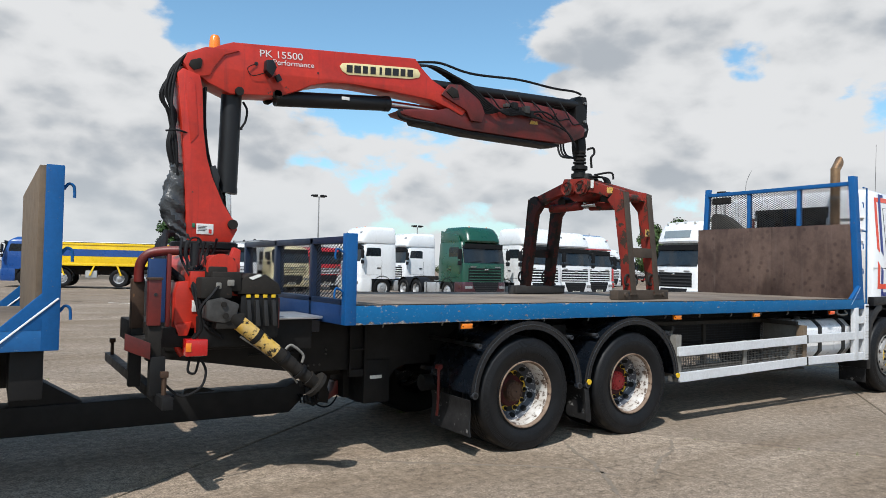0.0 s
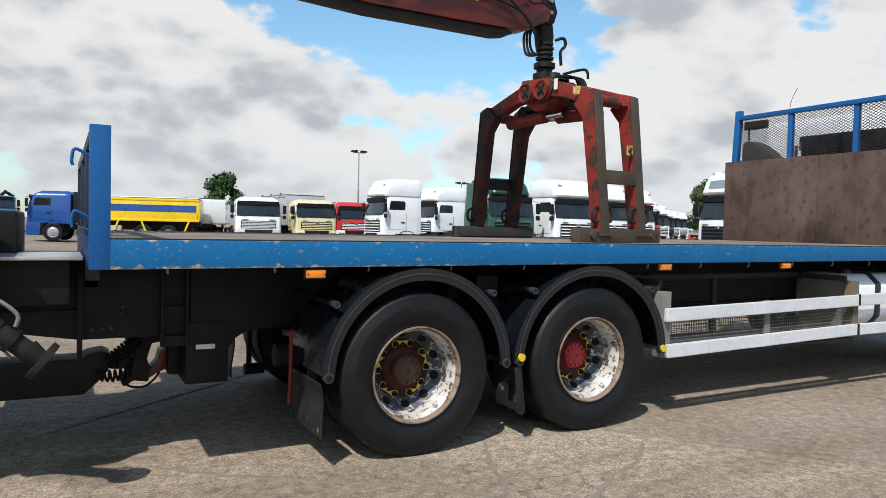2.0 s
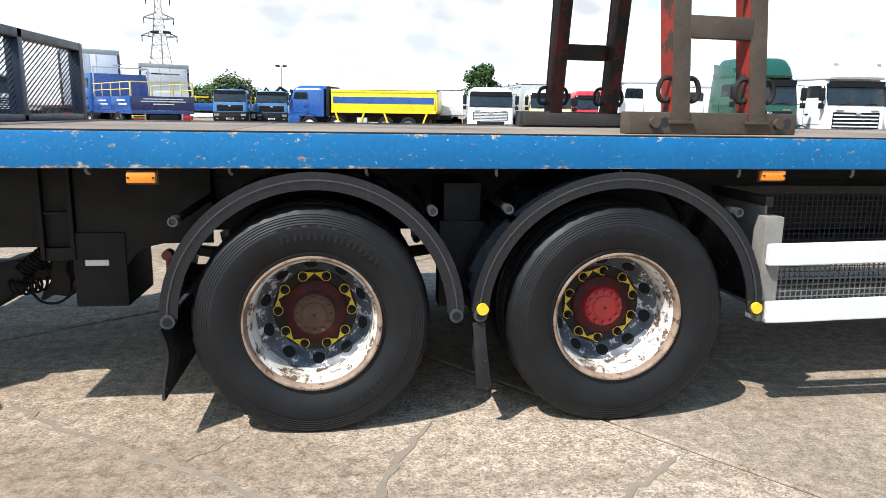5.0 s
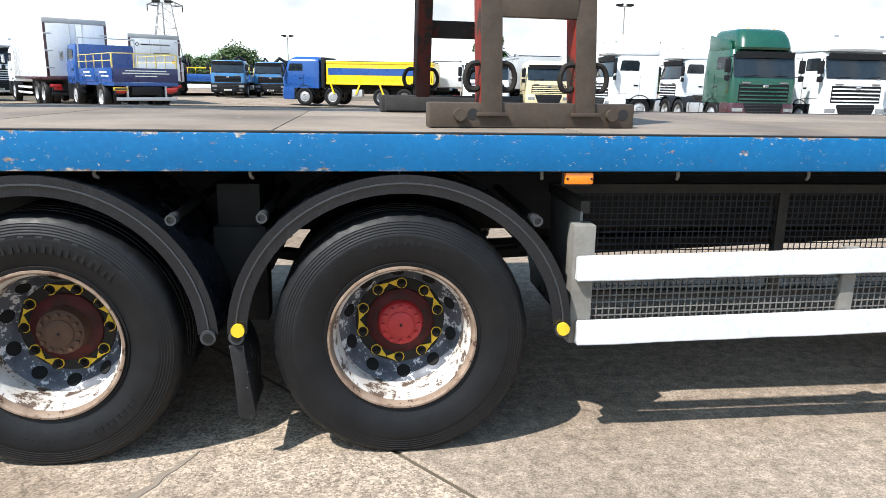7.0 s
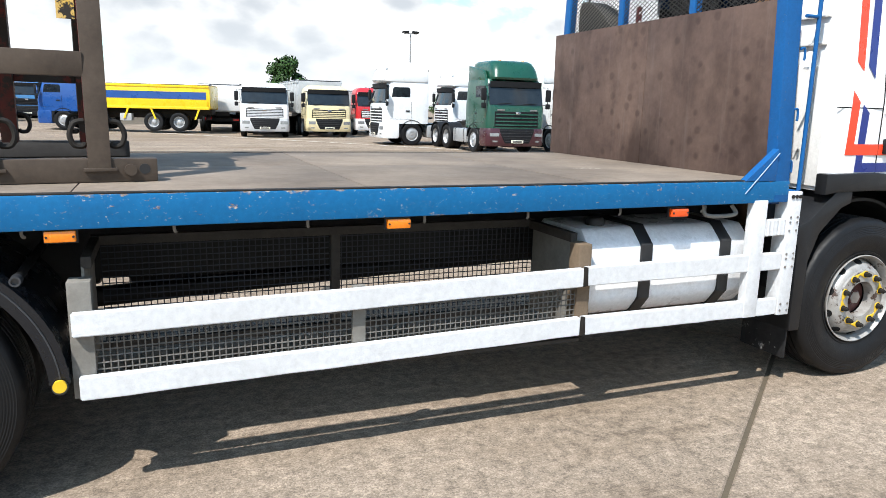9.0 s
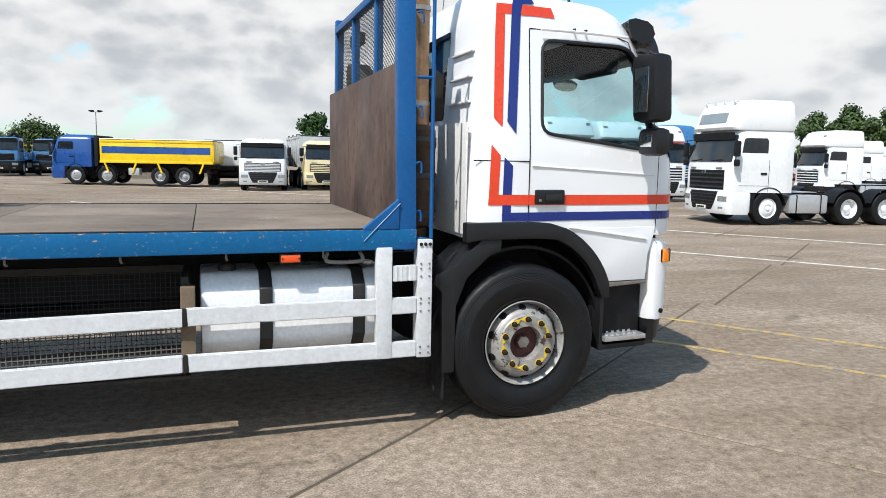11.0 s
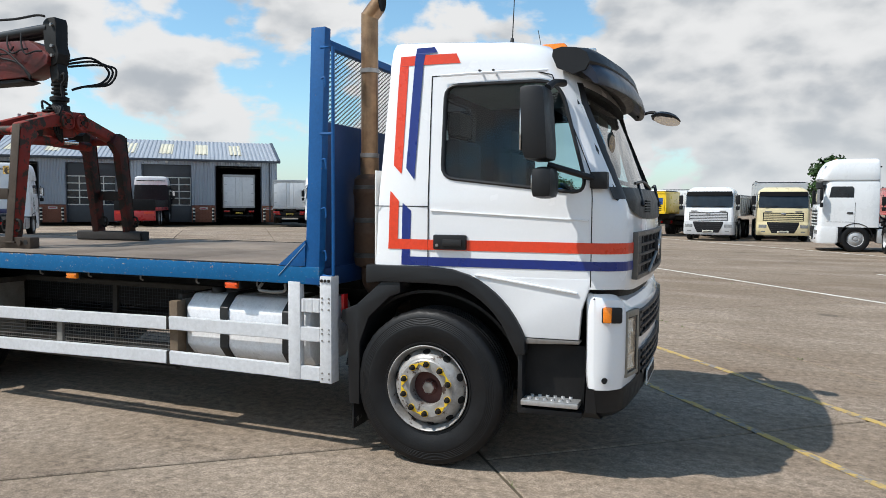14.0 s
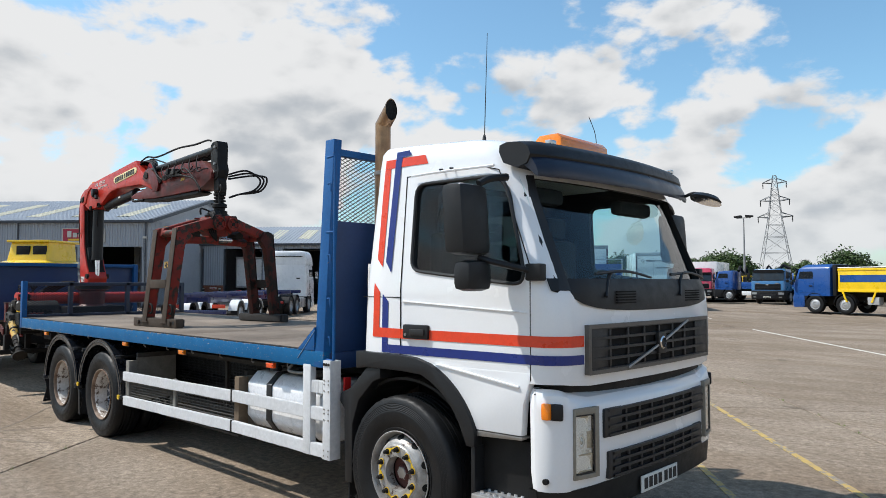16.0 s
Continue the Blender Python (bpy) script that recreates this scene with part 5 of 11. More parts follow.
visor = part("sun_visor", bowed_bar([(7.566, 2.700), (7.572, 2.748), (7.626, 2.765), (7.735, 2.750), (7.785, 2.715), (7.806, 2.655), (7.775, 2.590), (7.700, 2.565), (7.600, 2.610)], 1.14, 0.13, 0.15), M["plastic"], cab, "black plastic sun visor over the windscreen")
part("tinted_strip", bowed_bar([(7.770, 2.655), (7.806, 2.640), (7.840, 2.585), (7.860, 2.528), (7.854, 2.508), (7.836, 2.514), (7.802, 2.552), (7.745, 2.600)], 1.13, 0.13, 0.1), M["visor_tint"], visor, "dark tinted visor strip")
for y in (0.22, 0.75, 1.28, 1.81, 2.34):
    part("visor_bracket", pipe([(7.44, y, 2.71), (7.55, y, 2.73), (7.64, y, 2.71)], 0.016, 6), M["plastic"], visor)
part("beacon_bar", slab([(7.12, 2.80), (7.11, 2.93), (7.15, 2.962), (7.31, 2.962), (7.345, 2.925), (7.35, 2.80)], 1.02, 1.68, 0.015), M["orange"], cab, "amber roof beacon bar")
for y in (0.50, 2.25):
    part("visor_lamp", box(7.60, 7.645, y - 0.035, y + 0.035, 2.755, 2.785, 0.006), M["pale_lens"], visor)
part("aerial", rod((7.08, 0.46, 2.84), (7.11, 0.46, 3.62), 0.004, 6, 0.002), M["ink"], cab)
part("aerial_base", rod((7.08, 0.46, 2.80), (7.08, 0.46, 2.89), 0.024, 10, 0.010), M["ink"], cab)
part("aerial", pipe([(6.80, 2.44, 2.80), (6.79, 2.44, 3.10), (6.79, 2.41, 3.25), (6.78, 2.32, 3.39)], 0.0035, 6), M["ink"], cab)
# mirrors
def leaning(bm, z0, by):
    """The body sheared along x with height."""
    for v in bm.verts:
        v.co.x += (v.co.z - z0) * by
    return bm


for s in (1, -1):
    def my(y):
        return y if s == 1 else 2 * YC - y
    y0, y1 = sorted((my(-0.31), my(-0.045)))
    big = part("mirror", leaning(box(7.335, 7.495, y0, y1, 2.018, 2.455, 0.05), 2.24, -0.07), M["plastic"], cab, "large black door mirror")
    part("mirror_glass", box(7.326, 7.333, y0 + 0.055, y1 - 0.055, 2.08, 2.395, 0.002), M["mirror"], big)
    y0, y1 = sorted((my(-0.285), my(-0.06)))
    small = part("wide_angle_mirror", box(7.395, 7.525, y0, y1, 1.797, 1.983, 0.05), M["plastic"], cab)
    part("mirror_glass", box(7.391, 7.398, y0 + 0.05, y1 - 0.05, 1.855, 1.935, 0.002), M["mirror"], small)
    part("mirror_arm", pipe([(7.45, my(-0.1), 2.46), (7.47, my(-0.02), 2.50), (7.50, my(0.11), 2.52)], 0.024, 8), M["plastic"], cab)
    part("mirror_arm", pipe([(7.46, my(-0.12), 2.0), (7.56, my(-0.08), 1.97), (7.74, my(0.07), 1.915)], 0.020, 8), M["plastic"], cab)
    part("mirror_foot", box(7.69, 7.80, min(my(0.03), my(0.10)), max(my(0.03), my(0.10)), 1.86, 1.965, 0.012), M["plastic"], cab)
fm = part("front_mirror", lathe([(0.0, 0.035), (0.09, 0.03), (0.125, 0.0), (0.115, -0.02), (0.0, -0.015)], 28, (0, 0, 0), "z"), M["plastic"], cab, "round black front mirror on an arm")
fm.location, fm.rotation_euler = (7.97, 2.12, 2.50), (radians(-14), radians(12), 0)
mg = part("front_mirror_glass", lathe([(0.0, -0.024), (0.07, -0.026), (0.108, -0.021), (0.112, -0.016)], 28, (0, 0, 0), "z"), M["mirror"], fm, "round mirror glass")
part("front_mirror_arm", pipe([(7.72, 2.20, 2.53), (7.84, 2.22, 2.57), (7.95, 2.12, 2.53)], 0.013, 8), M["plastic"], cab)
# inside the cab
for y in (0.62, 1.92):
    seat = part("seat", boxes([(6.72, 7.20, y - 0.25, y + 0.25, 1.42, 1.58), (6.60, 6.74, y - 0.24, y + 0.24, 1.55, 2.22)], 0.05), M["seat"], cab, "dark fabric cab seat")
    part("headrest", box(6.60, 6.70, y - 0.13, y + 0.13, 2.24, 2.42, 0.04), M["seat"], seat)
part("dashboard", slab([(7.38, 1.35), (7.36, 1.72), (7.46, 1.80), (7.86, 1.80), (7.88, 1.35)], 0.20, 2.36, 0.03), M["seat"], cab)
sw_ = part("steering_wheel", lathe([(0.205, -0.015), (0.225, 0.0), (0.205, 0.015), (0.19, 0.0), (0.205, -0.015)], 32, (0, 0, 0), "z"), M["gasket"], cab)
sw_.location, sw_.rotation_euler = (7.28, 1.92, 1.82), (0, radians(38), 0)
part("steering_column", rod((7.28, 1.92, 1.81), (7.44, 1.92, 1.62), 0.03, 10), M["gasket"], cab)
part("headliner", box(6.36, 7.30, 0.35, 2.21, 2.66, 2.675, 0.0), M["cabgrey"], cab)
for y in (0.62, 1.92):
    part("inner_visor", box(7.36, 7.475, y - 0.26, y + 0.26, 2.385, 2.505, 0.05), M["seat"], cab)


# ---- wheels ----
def tyre_mesh(low, r=0.515, w=0.285, rim=0.292):
    """A tyre with its axle height low; ribs round the sidewall, grooves round the tread, scuffed shoulders."""
    side = [(rim, 0.022), (rim + 0.010, 0.004), (rim + 0.022, 0.002), (rim + 0.024, 0.006), (rim + 0.030, 0.004), (rim + 0.055, -0.008), (rim + 0.095, -0.018), (rim + 0.130, -0.021)]
    for k in range(5):
        a = rim + 0.142 + 0.0105 * k
        side += [(a, -0.020 + 0.0022 * k), (a + 0.002, -0.0185 + 0.0022 * k), (a + 0.004, -0.0185 + 0.0022 * k), (a + 0.006, -0.0195 + 0.0022 * k)]
    tread = [(r - 0.020, -0.004), (r - 0.010, 0.006), (r - 0.003, 0.018), (r, 0.034)]
    for c in (0.078, 0.118, w - 0.118, w - 0.078):
        tread += [(r, c - 0.006), (r - 0.012, c - 0.004), (r - 0.012, c + 0.004), (r, c + 0.006)]
    prof = side + tread + [(r, w - 0.034), (r - 0.02, w + 0.003), (rim + 0.12, w + 0.02), (rim + 0.03, w), (rim, w - 0.02)]
    seg = 96
    bm = lathe(prof, seg)
    rg = random.Random(6)
    bm.verts.ensure_lookup_table()
    first = len(side)
    for k in range(seg):  # a ragged, worn outer edge
        e = rg.uniform(-0.0035, 0.0015) - (0.004 if k % 2 else 0.0)
        for row in range(first, first + 4):
            v = bm.verts[row * seg + k]
            f = 1 + e / math.hypot(v.co.x, v.co.z)
            v.co.x, v.co.z = v.co.x * f, v.co.z * f
    for v in bm.verts:
        if v.co.z < -low:
            v.co.y += (v.co.y - w / 2) * 0.6 * (-low - v.co.z)
            v.co.z = -low
    return finish("tyre", bm, M["rubber"])


def hole_mesh(radius, at, depth, tilt):
    """A dark hand hole, set on the slope of a wheel disc at the given radius."""
    bm = lathe([(0.0, -0.004), (radius * 0.93, -0.004), (radius, -0.002), (radius * 0.95, 0.012)], 20)
    bmesh.ops.transform(bm, matrix=Matrix.Translation((at, depth, 0)) @ Matrix.Rotation(radians(tilt), 4, "Z"), verts=bm.verts)
    return finish("hand_hole", bm, M["seam"])


TYRE, TYRE_FRONT = tyre_mesh(0.5), tyre_mesh(0.525, 0.53, 0.285, 0.29)
RIM_REAR = finish("rim", lathe([(0.290, 0.012), (0.298, 0.001), (0.299, -0.004), (0.294, -0.006), (0.288, -0.002), (0.284, 0.010), (0.280, 0.028), (0.272, 0.040), (0.265, 0.060), (0.262, 0.12), (0.260, 0.176), (0.252, 0.34)], 72), M["white_worn"])
DISC_REAR = finish("disc", lathe([(0.10, 0.236), (0.192, 0.236), (0.198, 0.233), (0.212, 0.222), (0.236, 0.192), (0.250, 0.176), (0.262, 0.168)], 72), M["rim_dark"])
FACE_REAR = finish("disc_face", lathe([(0.10, 0.230), (0.188, 0.230), (0.191, 0.234), (0.188, 0.237)], 56), M["grime"])
HOLE = hole_mesh(0.030, 0.2245, 0.2045, -51)
RIM_LIP = finish("rim_lip", lathe([(0.2795, 0.0275), (0.2835, 0.008), (0.287, -0.004), (0.292, -0.008), (0.300, -0.007), (0.3005, 0.002)], 72), M["lip_rust"])
RIM_FRONT = finish("rim", lathe([(0.284, 0.014), (0.292, 0.000), (0.292, -0.005), (0.287, -0.007), (0.281, -0.001), (0.277, 0.014), (0.268, 0.034), (0.262, 0.052), (0.262, 0.15)], 72), M["silver_worn"])
DISC_FRONT = finish("disc", lathe([(0.200, -0.012), (0.212, -0.008), (0.226, 0.006), (0.244, 0.034), (0.256, 0.062), (0.262, 0.090)], 72), M["silver_worn"])
HOLE_FRONT = hole_mesh(0.027, 0.2425, 0.031, 57)
FACE_FRONT = finish("disc_face", lathe([(0.112, 0.05), (0.113, 0.02), (0.118, -0.018), (0.19, -0.02), (0.20, -0.012)], 48), M["silver_worn"])
bm_ = bmesh.new()
rod_into(bm_, (0, 0, 0), (0, -0.030, 0), 0.0155, 6)
rod_into(bm_, (0, 0.002, 0), (0, -0.009, 0), 0.019, 16)
rod_into(bm_, (0, 0, 0), (0, -0.040, 0), 0.010, 10)
NUT = finish("nut", bm_, M["grime"])
bm_ = lathe([(0.0200, 0.0), (0.0200, -0.005), (0.0238, -0.005), (0.0238, 0.0)], 20)
bm2_ = slab([(0.016, 0.0165), (0.053, 0.002), (0.053, -0.002), (0.016, -0.0165), (0.021, -0.009), (0.0225, 0.0), (0.021, 0.009)], -0.005, 0.0)
bm2_me = bpy.data.meshes.new("t")
bm2_.to_mesh(bm2_me)
bm_.from_mesh(bm2_me)
bm2_.free()
INDICATOR = finish("nut_indicator", bm_, M["yellow"])


def wheel(parent, x, z, y, kind, hub_mat, cap_mat, name="wheel"):
    w = new(name)
    w.parent, w.location = parent, (x, y, z)
    front = kind == "front"
    shared("tyre", TYRE_FRONT if front else TYRE, w, label="worn black truck tyre")
    shared("rim", RIM_FRONT if front else RIM_REAR, w, label="worn silver steel rim" if front else "white rim flaking to rust")
    shared("disc", DISC_FRONT if front else DISC_REAR, w, label="" if front else "dark wheel disc with flaking white paint")
    if not front:
        shared("rim_lip", RIM_LIP, w, label="rusty rim edge")
    shared("disc_face", FACE_FRONT if front else FACE_REAR, w)
    yn = -0.02 if front else 0.230
    for k in range(10):
        a = 2 * math.pi * (k + (0.0 if hub_mat is M["hub_brown"] else 0.45)) / 10
        p = (0.1675 * math.cos(a), yn, 0.1675 * math.sin(a))
        shared("wheel_nut", NUT, w, p)
        shared("nut_indicator", INDICATOR, w, p, (0, -a + (math.pi / 2 if k % 2 else -math.pi / 2), 0))
        shared("hand_hole", HOLE_FRONT if front else HOLE, w, (0, 0, 0), (0, -2 * math.pi * (k + 0.6) / 10, 0))
    if front:
        part("hub", lathe([(0.0, 0.025), (0.045, 0.025), (0.052, 0.04), (0.055, 0.06), (0.115, 0.065), (0.115, 0.09)], 32), cap_mat, w)
        part("hub_cap", lathe([(0.0, 0.018), (0.04, 0.02), (0.05, 0.032), (0.05, 0.06)], 6), M["steel"], w)
    else:
        d = 0.0 if hub_mat is M["hub_brown"] else 0.025
        part("hub", lathe([(0.0, 0.146 + d), (0.070, 0.146 + d), (0.086, 0.150 + d), (0.093, 0.158 + d), (0.094, 0.185), (0.098, 0.20), (0.100, 0.214)], 40), hub_mat, w)
        part("hub_flange", lathe([(0.098, 0.208), (0.138, 0.216), (0.144, 0.222), (0.145, 0.236)], 40), M["hub_dark"], w)
        part("hub_cap", lathe([(0.0, 0.136 + d), (0.044, 0.137 + d), (0.056, 0.142 + d), (0.058, 0.148 + d)], 28), cap_mat, w)
        part("cap_screw", rod((0, 0.137 + d, 0), (0, 0.131 + d, 0), 0.006, 8), M["grime"], w)
        bm = bmesh.new()
        for k in range(12):
            a = 2 * math.pi * k / 12
            rod_into(bm, (0.076 * math.cos(a), 0.150 + d, 0.076 * math.sin(a)), (0.076 * math.cos(a), 0.136 + d, 0.076 * math.sin(a)), 0.010, 6)
        tagged(part("hub_bolts", bm, hub_mat, w), kind="stuff")
        shared("inner_tyre", TYRE, w, (0, 0.345, 0))
    return w


wheel(truck, -0.004, 0.5, 0.022, "rear", M["hub_brown"], M["hub_brown"])
wheel(truck, 1.365, 0.5, 0.022, "rear", M["hub_red"], M["hub_red"])
wheel(truck, 6.635, 0.525, 0.060, "front", M["hub_maroon"], M["hub_maroon"])
for x, k in ((0.0, "rear"), (1.37, "rear"), (6.63, "front")):
    w = wheel(truck, x, 0.5 if k == "rear" else 0.525, 2.538 if k == "rear" else 2.5, k, M["hub_brown"], M["hub_brown"])
    w.rotation_euler = (0, 0, math.pi)
for x in (0.0, 1.37, 6.63):
    part("axle", rod((x, 0.45, 0.5), (x, 2.1, 0.5), 0.075, 14), M["black"], truck)
    part("differential", lathe([(0.0, -0.2), (0.12, -0.18), (0.2, -0.05), (0.2, 0.05), (0.12, 0.18), (0.0, 0.2)], 20, (x, YC, 0.5), "x"), M["black"], truck)
# raised lettering and maker's marks on the two outer tyres
for x, texts in ((1.365, ((58, "295/80R22.5"), (205, "2 3 1 3"))), (-0.004, ((-88, "295/80R22.5"),))):
    for a0, t in texts:
        for i, ch in enumerate(t):
            if ch == " ":
                continue
            up = 0 if 0 < a0 < 180 else 180
            a = radians(a0 - (i - len(t) / 2) * 3.9) if not up else radians(a0 + (i - len(t) / 2) * 3.9)
            m_ = Matrix.Translation((x + 0.405 * math.cos(a), 0.0075, 0.5 + 0.405 * math.sin(a))) @ Matrix.Rotation(math.pi / 2 - a + radians(up), 4, "Y") @ FACE_Y
            words("sidewall_lettering", ch, 0.032, m_, M["rubber"], truck, 0.004)
for x, a0, n, h in ((-0.004, 106, 8, 0.062), (-0.004, -38, 4, 0.05), (1.365, 104, 5, 0.03)):
    for k in range(n):
        a = radians(a0 - k * 8.4)
        bm = slab([(-0.020, -h / 2), (-0.006, -h / 2), (-0.006, -0.006), (0.008, -0.006), (0.008, -h / 2), (0.020, -h / 2), (0.020, h / 2), (-0.020, h / 2)], -0.0045, 0.004)
        bmesh.ops.transform(bm, matrix=Matrix.Translation((x + 0.405 * math.cos(a), 0.006, 0.5 + 0.405 * math.sin(a))) @ Matrix.Rotation(math.pi / 2 - a, 4, "Y"), verts=bm.verts)
        part("sidewall_mark", bm, M["rubber"], truck)

# ---- fenders, flaps, lamps ----
for cx, cz, r, sq in ((0.012, 0.527, 0.641, 0.985), (1.365, 0.527, 0.680, 0.937)):
    for y0, y1 in ((-0.012, 0.66), (1.90, 2.572)):
        f = part("fender", arch(cx, cz, r, 2, 178, y0, y1, 0.012, 0.075, 36, squash=sq), M["fender"], truck, "black plastic wheel fender with a pale highlight line")
        # paler bead: the highlight along the fender is put into its colour
        part("fender_bead", arch(cx, cz, r - 0.030, 3, 177, y0 - 0.006, y0 + 0.004, 0.006, 0, 36, squash=sq), M["fender_edge"], f)
        for a in (1, 179):
            part("fender_foot", rod((cx + (r - 0.037) * math.cos(radians(a)), y0 - 0.014, cz + 0.01), (cx + (r - 0.037) * math.cos(radians(a)), y0 + 0.03, cz + 0.01), 0.030, 18), M["fender_edge"], f)
            part("foot_hole", rod((cx + (r - 0.037) * math.cos(radians(a)), y0 - 0.018, cz + 0.01), (cx + (r - 0.037) * math.cos(radians(a)), y0 - 0.013, cz + 0.01), 0.019, 16), M["black"], f)
for x, z in ((-0.55, 0.955), (0.508, 0.995), (0.835, 1.002), (1.885, 0.985)):
    fs = part("fender_stay", rod((x, 0.03, z), (x, 0.9, z + 0.01), 0.018, 12), M["black"], truck)
    part("stay_end", lathe([(0.0, 0.012), (0.013, 0.012), (0.014, 0.0), (0.021, 0.0), (0.022, 0.05)], 16, (x, -0.02, z)), M["fender_edge"], fs)
for x, z in ((0.730, 0.566), (2.008, 0.545)):
    part("yellow_cap", rod((x, -0.036, z), (x, -0.02, z), 0.026, 18), M["yellow"], truck, "round yellow reflector cap")
for x, x2, w in ((-0.635, -0.615, 0.62), (0.715, 0.775, 0.30), (-0.70, -0.69, -1)):
    bm = bmesh.new()
    prev = None
    for k in range(9):
        t = k / 8
        xx = x + (x2 - x) * t + 0.015 * math.sin(t * 5)
        if w < 0:  # the flap of the far wheels
            cur = [bm.verts.new((xx - 0.02 + dx, y, 0.58 - 0.42 * t)) for dx, y in ((-0.005, 1.94), (-0.005, 2.54), (0.007, 2.54), (0.007, 1.94))]
        else:
            cur = [bm.verts.new((xx - 0.005, 0.0 + 0.02 * math.sin(t * 4), 0.50 - 0.31 * t)), bm.verts.new((xx - 0.005, w, 0.50 - 0.31 * t)), bm.verts.new((xx + 0.007, w, 0.50 - 0.31 * t)), bm.verts.new((xx + 0.007, 0.0 + 0.02 * math.sin(t * 4), 0.50 - 0.31 * t))]
        if prev:
            for j in range(4):
                bm.faces.new((prev[j], prev[(j + 1) % 4], cur[(j + 1) % 4], cur[j]))
        else:
            bm.faces.new(cur)
        prev = cur
    bm.faces.new(prev[::-1])
    bmesh.ops.recalc_face_normals(bm, faces=bm.faces)
    fl = part("mud_flap", bm, M["flap"], truck, "scuffed black rubber mud flap")
    if w == 0.30:  # its outer edge is bent round to face outward
        part("flap_edge", slab([(0.690, 0.50), (0.745, 0.50), (0.755, 0.40), (0.782, 0.20), (0.762, 0.175), (0.712, 0.20), (0.705, 0.36)], -0.012, -0.003, 0.002), M["flap"], fl, "bent grey edge of the flap")
for x, z in ((-0.668, -0.018), (2.048, 0), (3.447, 0), (5.072, 0)):
    lamp = part("marker_lamp", box(x - 0.057, x + 0.057, 0.004, 0.034, 1.126 + z, 1.172 + z, 0.008), M["red_amber" if x > 5 else "orange"], truck, "amber side marker lamp")
    part("lamp_base", box(x - 0.062, x + 0.062, 0.034, 0.05, 1.118 + z, 1.176 + z, 0.004), M["gasket"], lamp)
    for d in (-0.048, 0.048):
        part("lamp_screw", rod((x + d, 0.001, 1.149 + z), (x + d, 0.006, 1.149 + z), 0.005, 8), M["gasket"], lamp)
    part("lamp_bracket", box(x - 0.02, x + 0.02, 0.05, 0.07, 1.13, 1.20, 0.002), M["black"], lamp)

# ---- deck ----
deck = new("deck")
deck.parent = truck
part("side_rail", slab([(-1.81, 1.315), (5.84, 1.315), (5.84, 1.19), (-1.81, 1.165)], -0.006, 0.055, 0.008), M["blue_rail"], deck, "blue deck edge rail, scratched and chipped")
part("side_rail", slab([(-1.81, 1.315), (5.84, 1.315), (5.84, 1.19), (-1.81, 1.165)], 2.505, 2.566, 0.008), M["blue"], deck)
part("end_rail", box(-1.815, -1.75, 0.055, 2.505, 1.165, 1.318, 0.006), M["blue_dark"], deck)
part("end_rail", box(5.78, 5.84, 0.055, 2.505, 1.17, 1.30, 0.006), M["blue_dark"], deck)
part("edge_lip", box(-1.81, 5.76, 0.0, 0.05, 1.3155, 1.321, 0.001), M["grime"], deck, "rust-worn upper lip of the deck edge")
part("edge_lip", box(-1.81, 5.76, 2.51, 2.56, 1.3155, 1.321, 0.001), M["grime"], deck)
xs = [-1.75, -0.35, 0.87, 2.09, 3.31, 4.53, 5.78]
for a, b in zip(xs, xs[1:]):
    for y0, y1 in ((0.056, 1.277), (1.283, 2.504)):
        part("deck_panel", box(a + 0.003, b - 0.003, y0, y1, 1.285, 1.317 + random.uniform(-0.001, 0.001), 0.002), M["deck"], deck)
for k in range(26):
    x = -1.6 + k * 0.29
    part("cross_member", box(x, x + 0.05, 0.10, 2.46, 1.19, 1.285, 0.003), M["black"], deck)
for k in range(13):
    x = -1.45 + k * 0.56
    part("rope_hook", pipe([(x, 0.06, 1.20), (x, 0.055, 1.155), (x + 0.006, 0.075, 1.14)], 0.007, 6), M["galv"], deck)
# chassis
for y in (0.88, 1.60):
    part("chassis_rail", box(-2.25, 7.5, y - 0.04, y + 0.04, 0.78, 1.06, 0.006), M["black"], truck)
    part("subframe_rail", box(-2.9, 5.7, y - 0.045, y + 0.045, 1.06, 1.19, 0.004), M["black"], truck)
for x in (-2.1, -1.7, -0.7, 0.7, 2.2, 3.5, 4.7, 5.9, 7.2):
    part("chassis_cross", box(x - 0.06, x + 0.06, 0.92, 1.56, 0.80, 1.02, 0.004), M["black"], truck)
for x in (0.0, 1.37):
    for y in (0.80, 1.76):
        part("leaf_spring", slab([(x - 0.62, 0.66), (x, 0.56), (x + 0.62, 0.66), (x + 0.62, 0.70), (x, 0.64), (x - 0.62, 0.70)], y - 0.045, y + 0.045, 0.004), M["black"], truck)
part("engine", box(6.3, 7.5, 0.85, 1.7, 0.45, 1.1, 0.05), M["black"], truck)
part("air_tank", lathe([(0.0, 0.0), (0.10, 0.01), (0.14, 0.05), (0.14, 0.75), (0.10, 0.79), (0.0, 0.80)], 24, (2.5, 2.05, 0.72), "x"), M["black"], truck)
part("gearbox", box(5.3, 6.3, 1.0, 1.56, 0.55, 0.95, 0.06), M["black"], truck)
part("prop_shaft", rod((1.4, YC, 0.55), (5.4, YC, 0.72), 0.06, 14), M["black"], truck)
for x0, x1, z0, z1, y0, y1 in ((-1.247, -0.985, 0.388, 0.78, 0.785, 1.25), (-1.95, -1.30, 0.80, 1.14, 0.95, 1.4)):
    part("side_bracket", box(x0, x1, y0, y1, z0, z1, 0.012), M["black"], truck)
pl = part("serial_plate", box(-1.186, -1.07, 0.778, 0.784, 0.608, 0.638, 0.001), M["label_white"], truck)
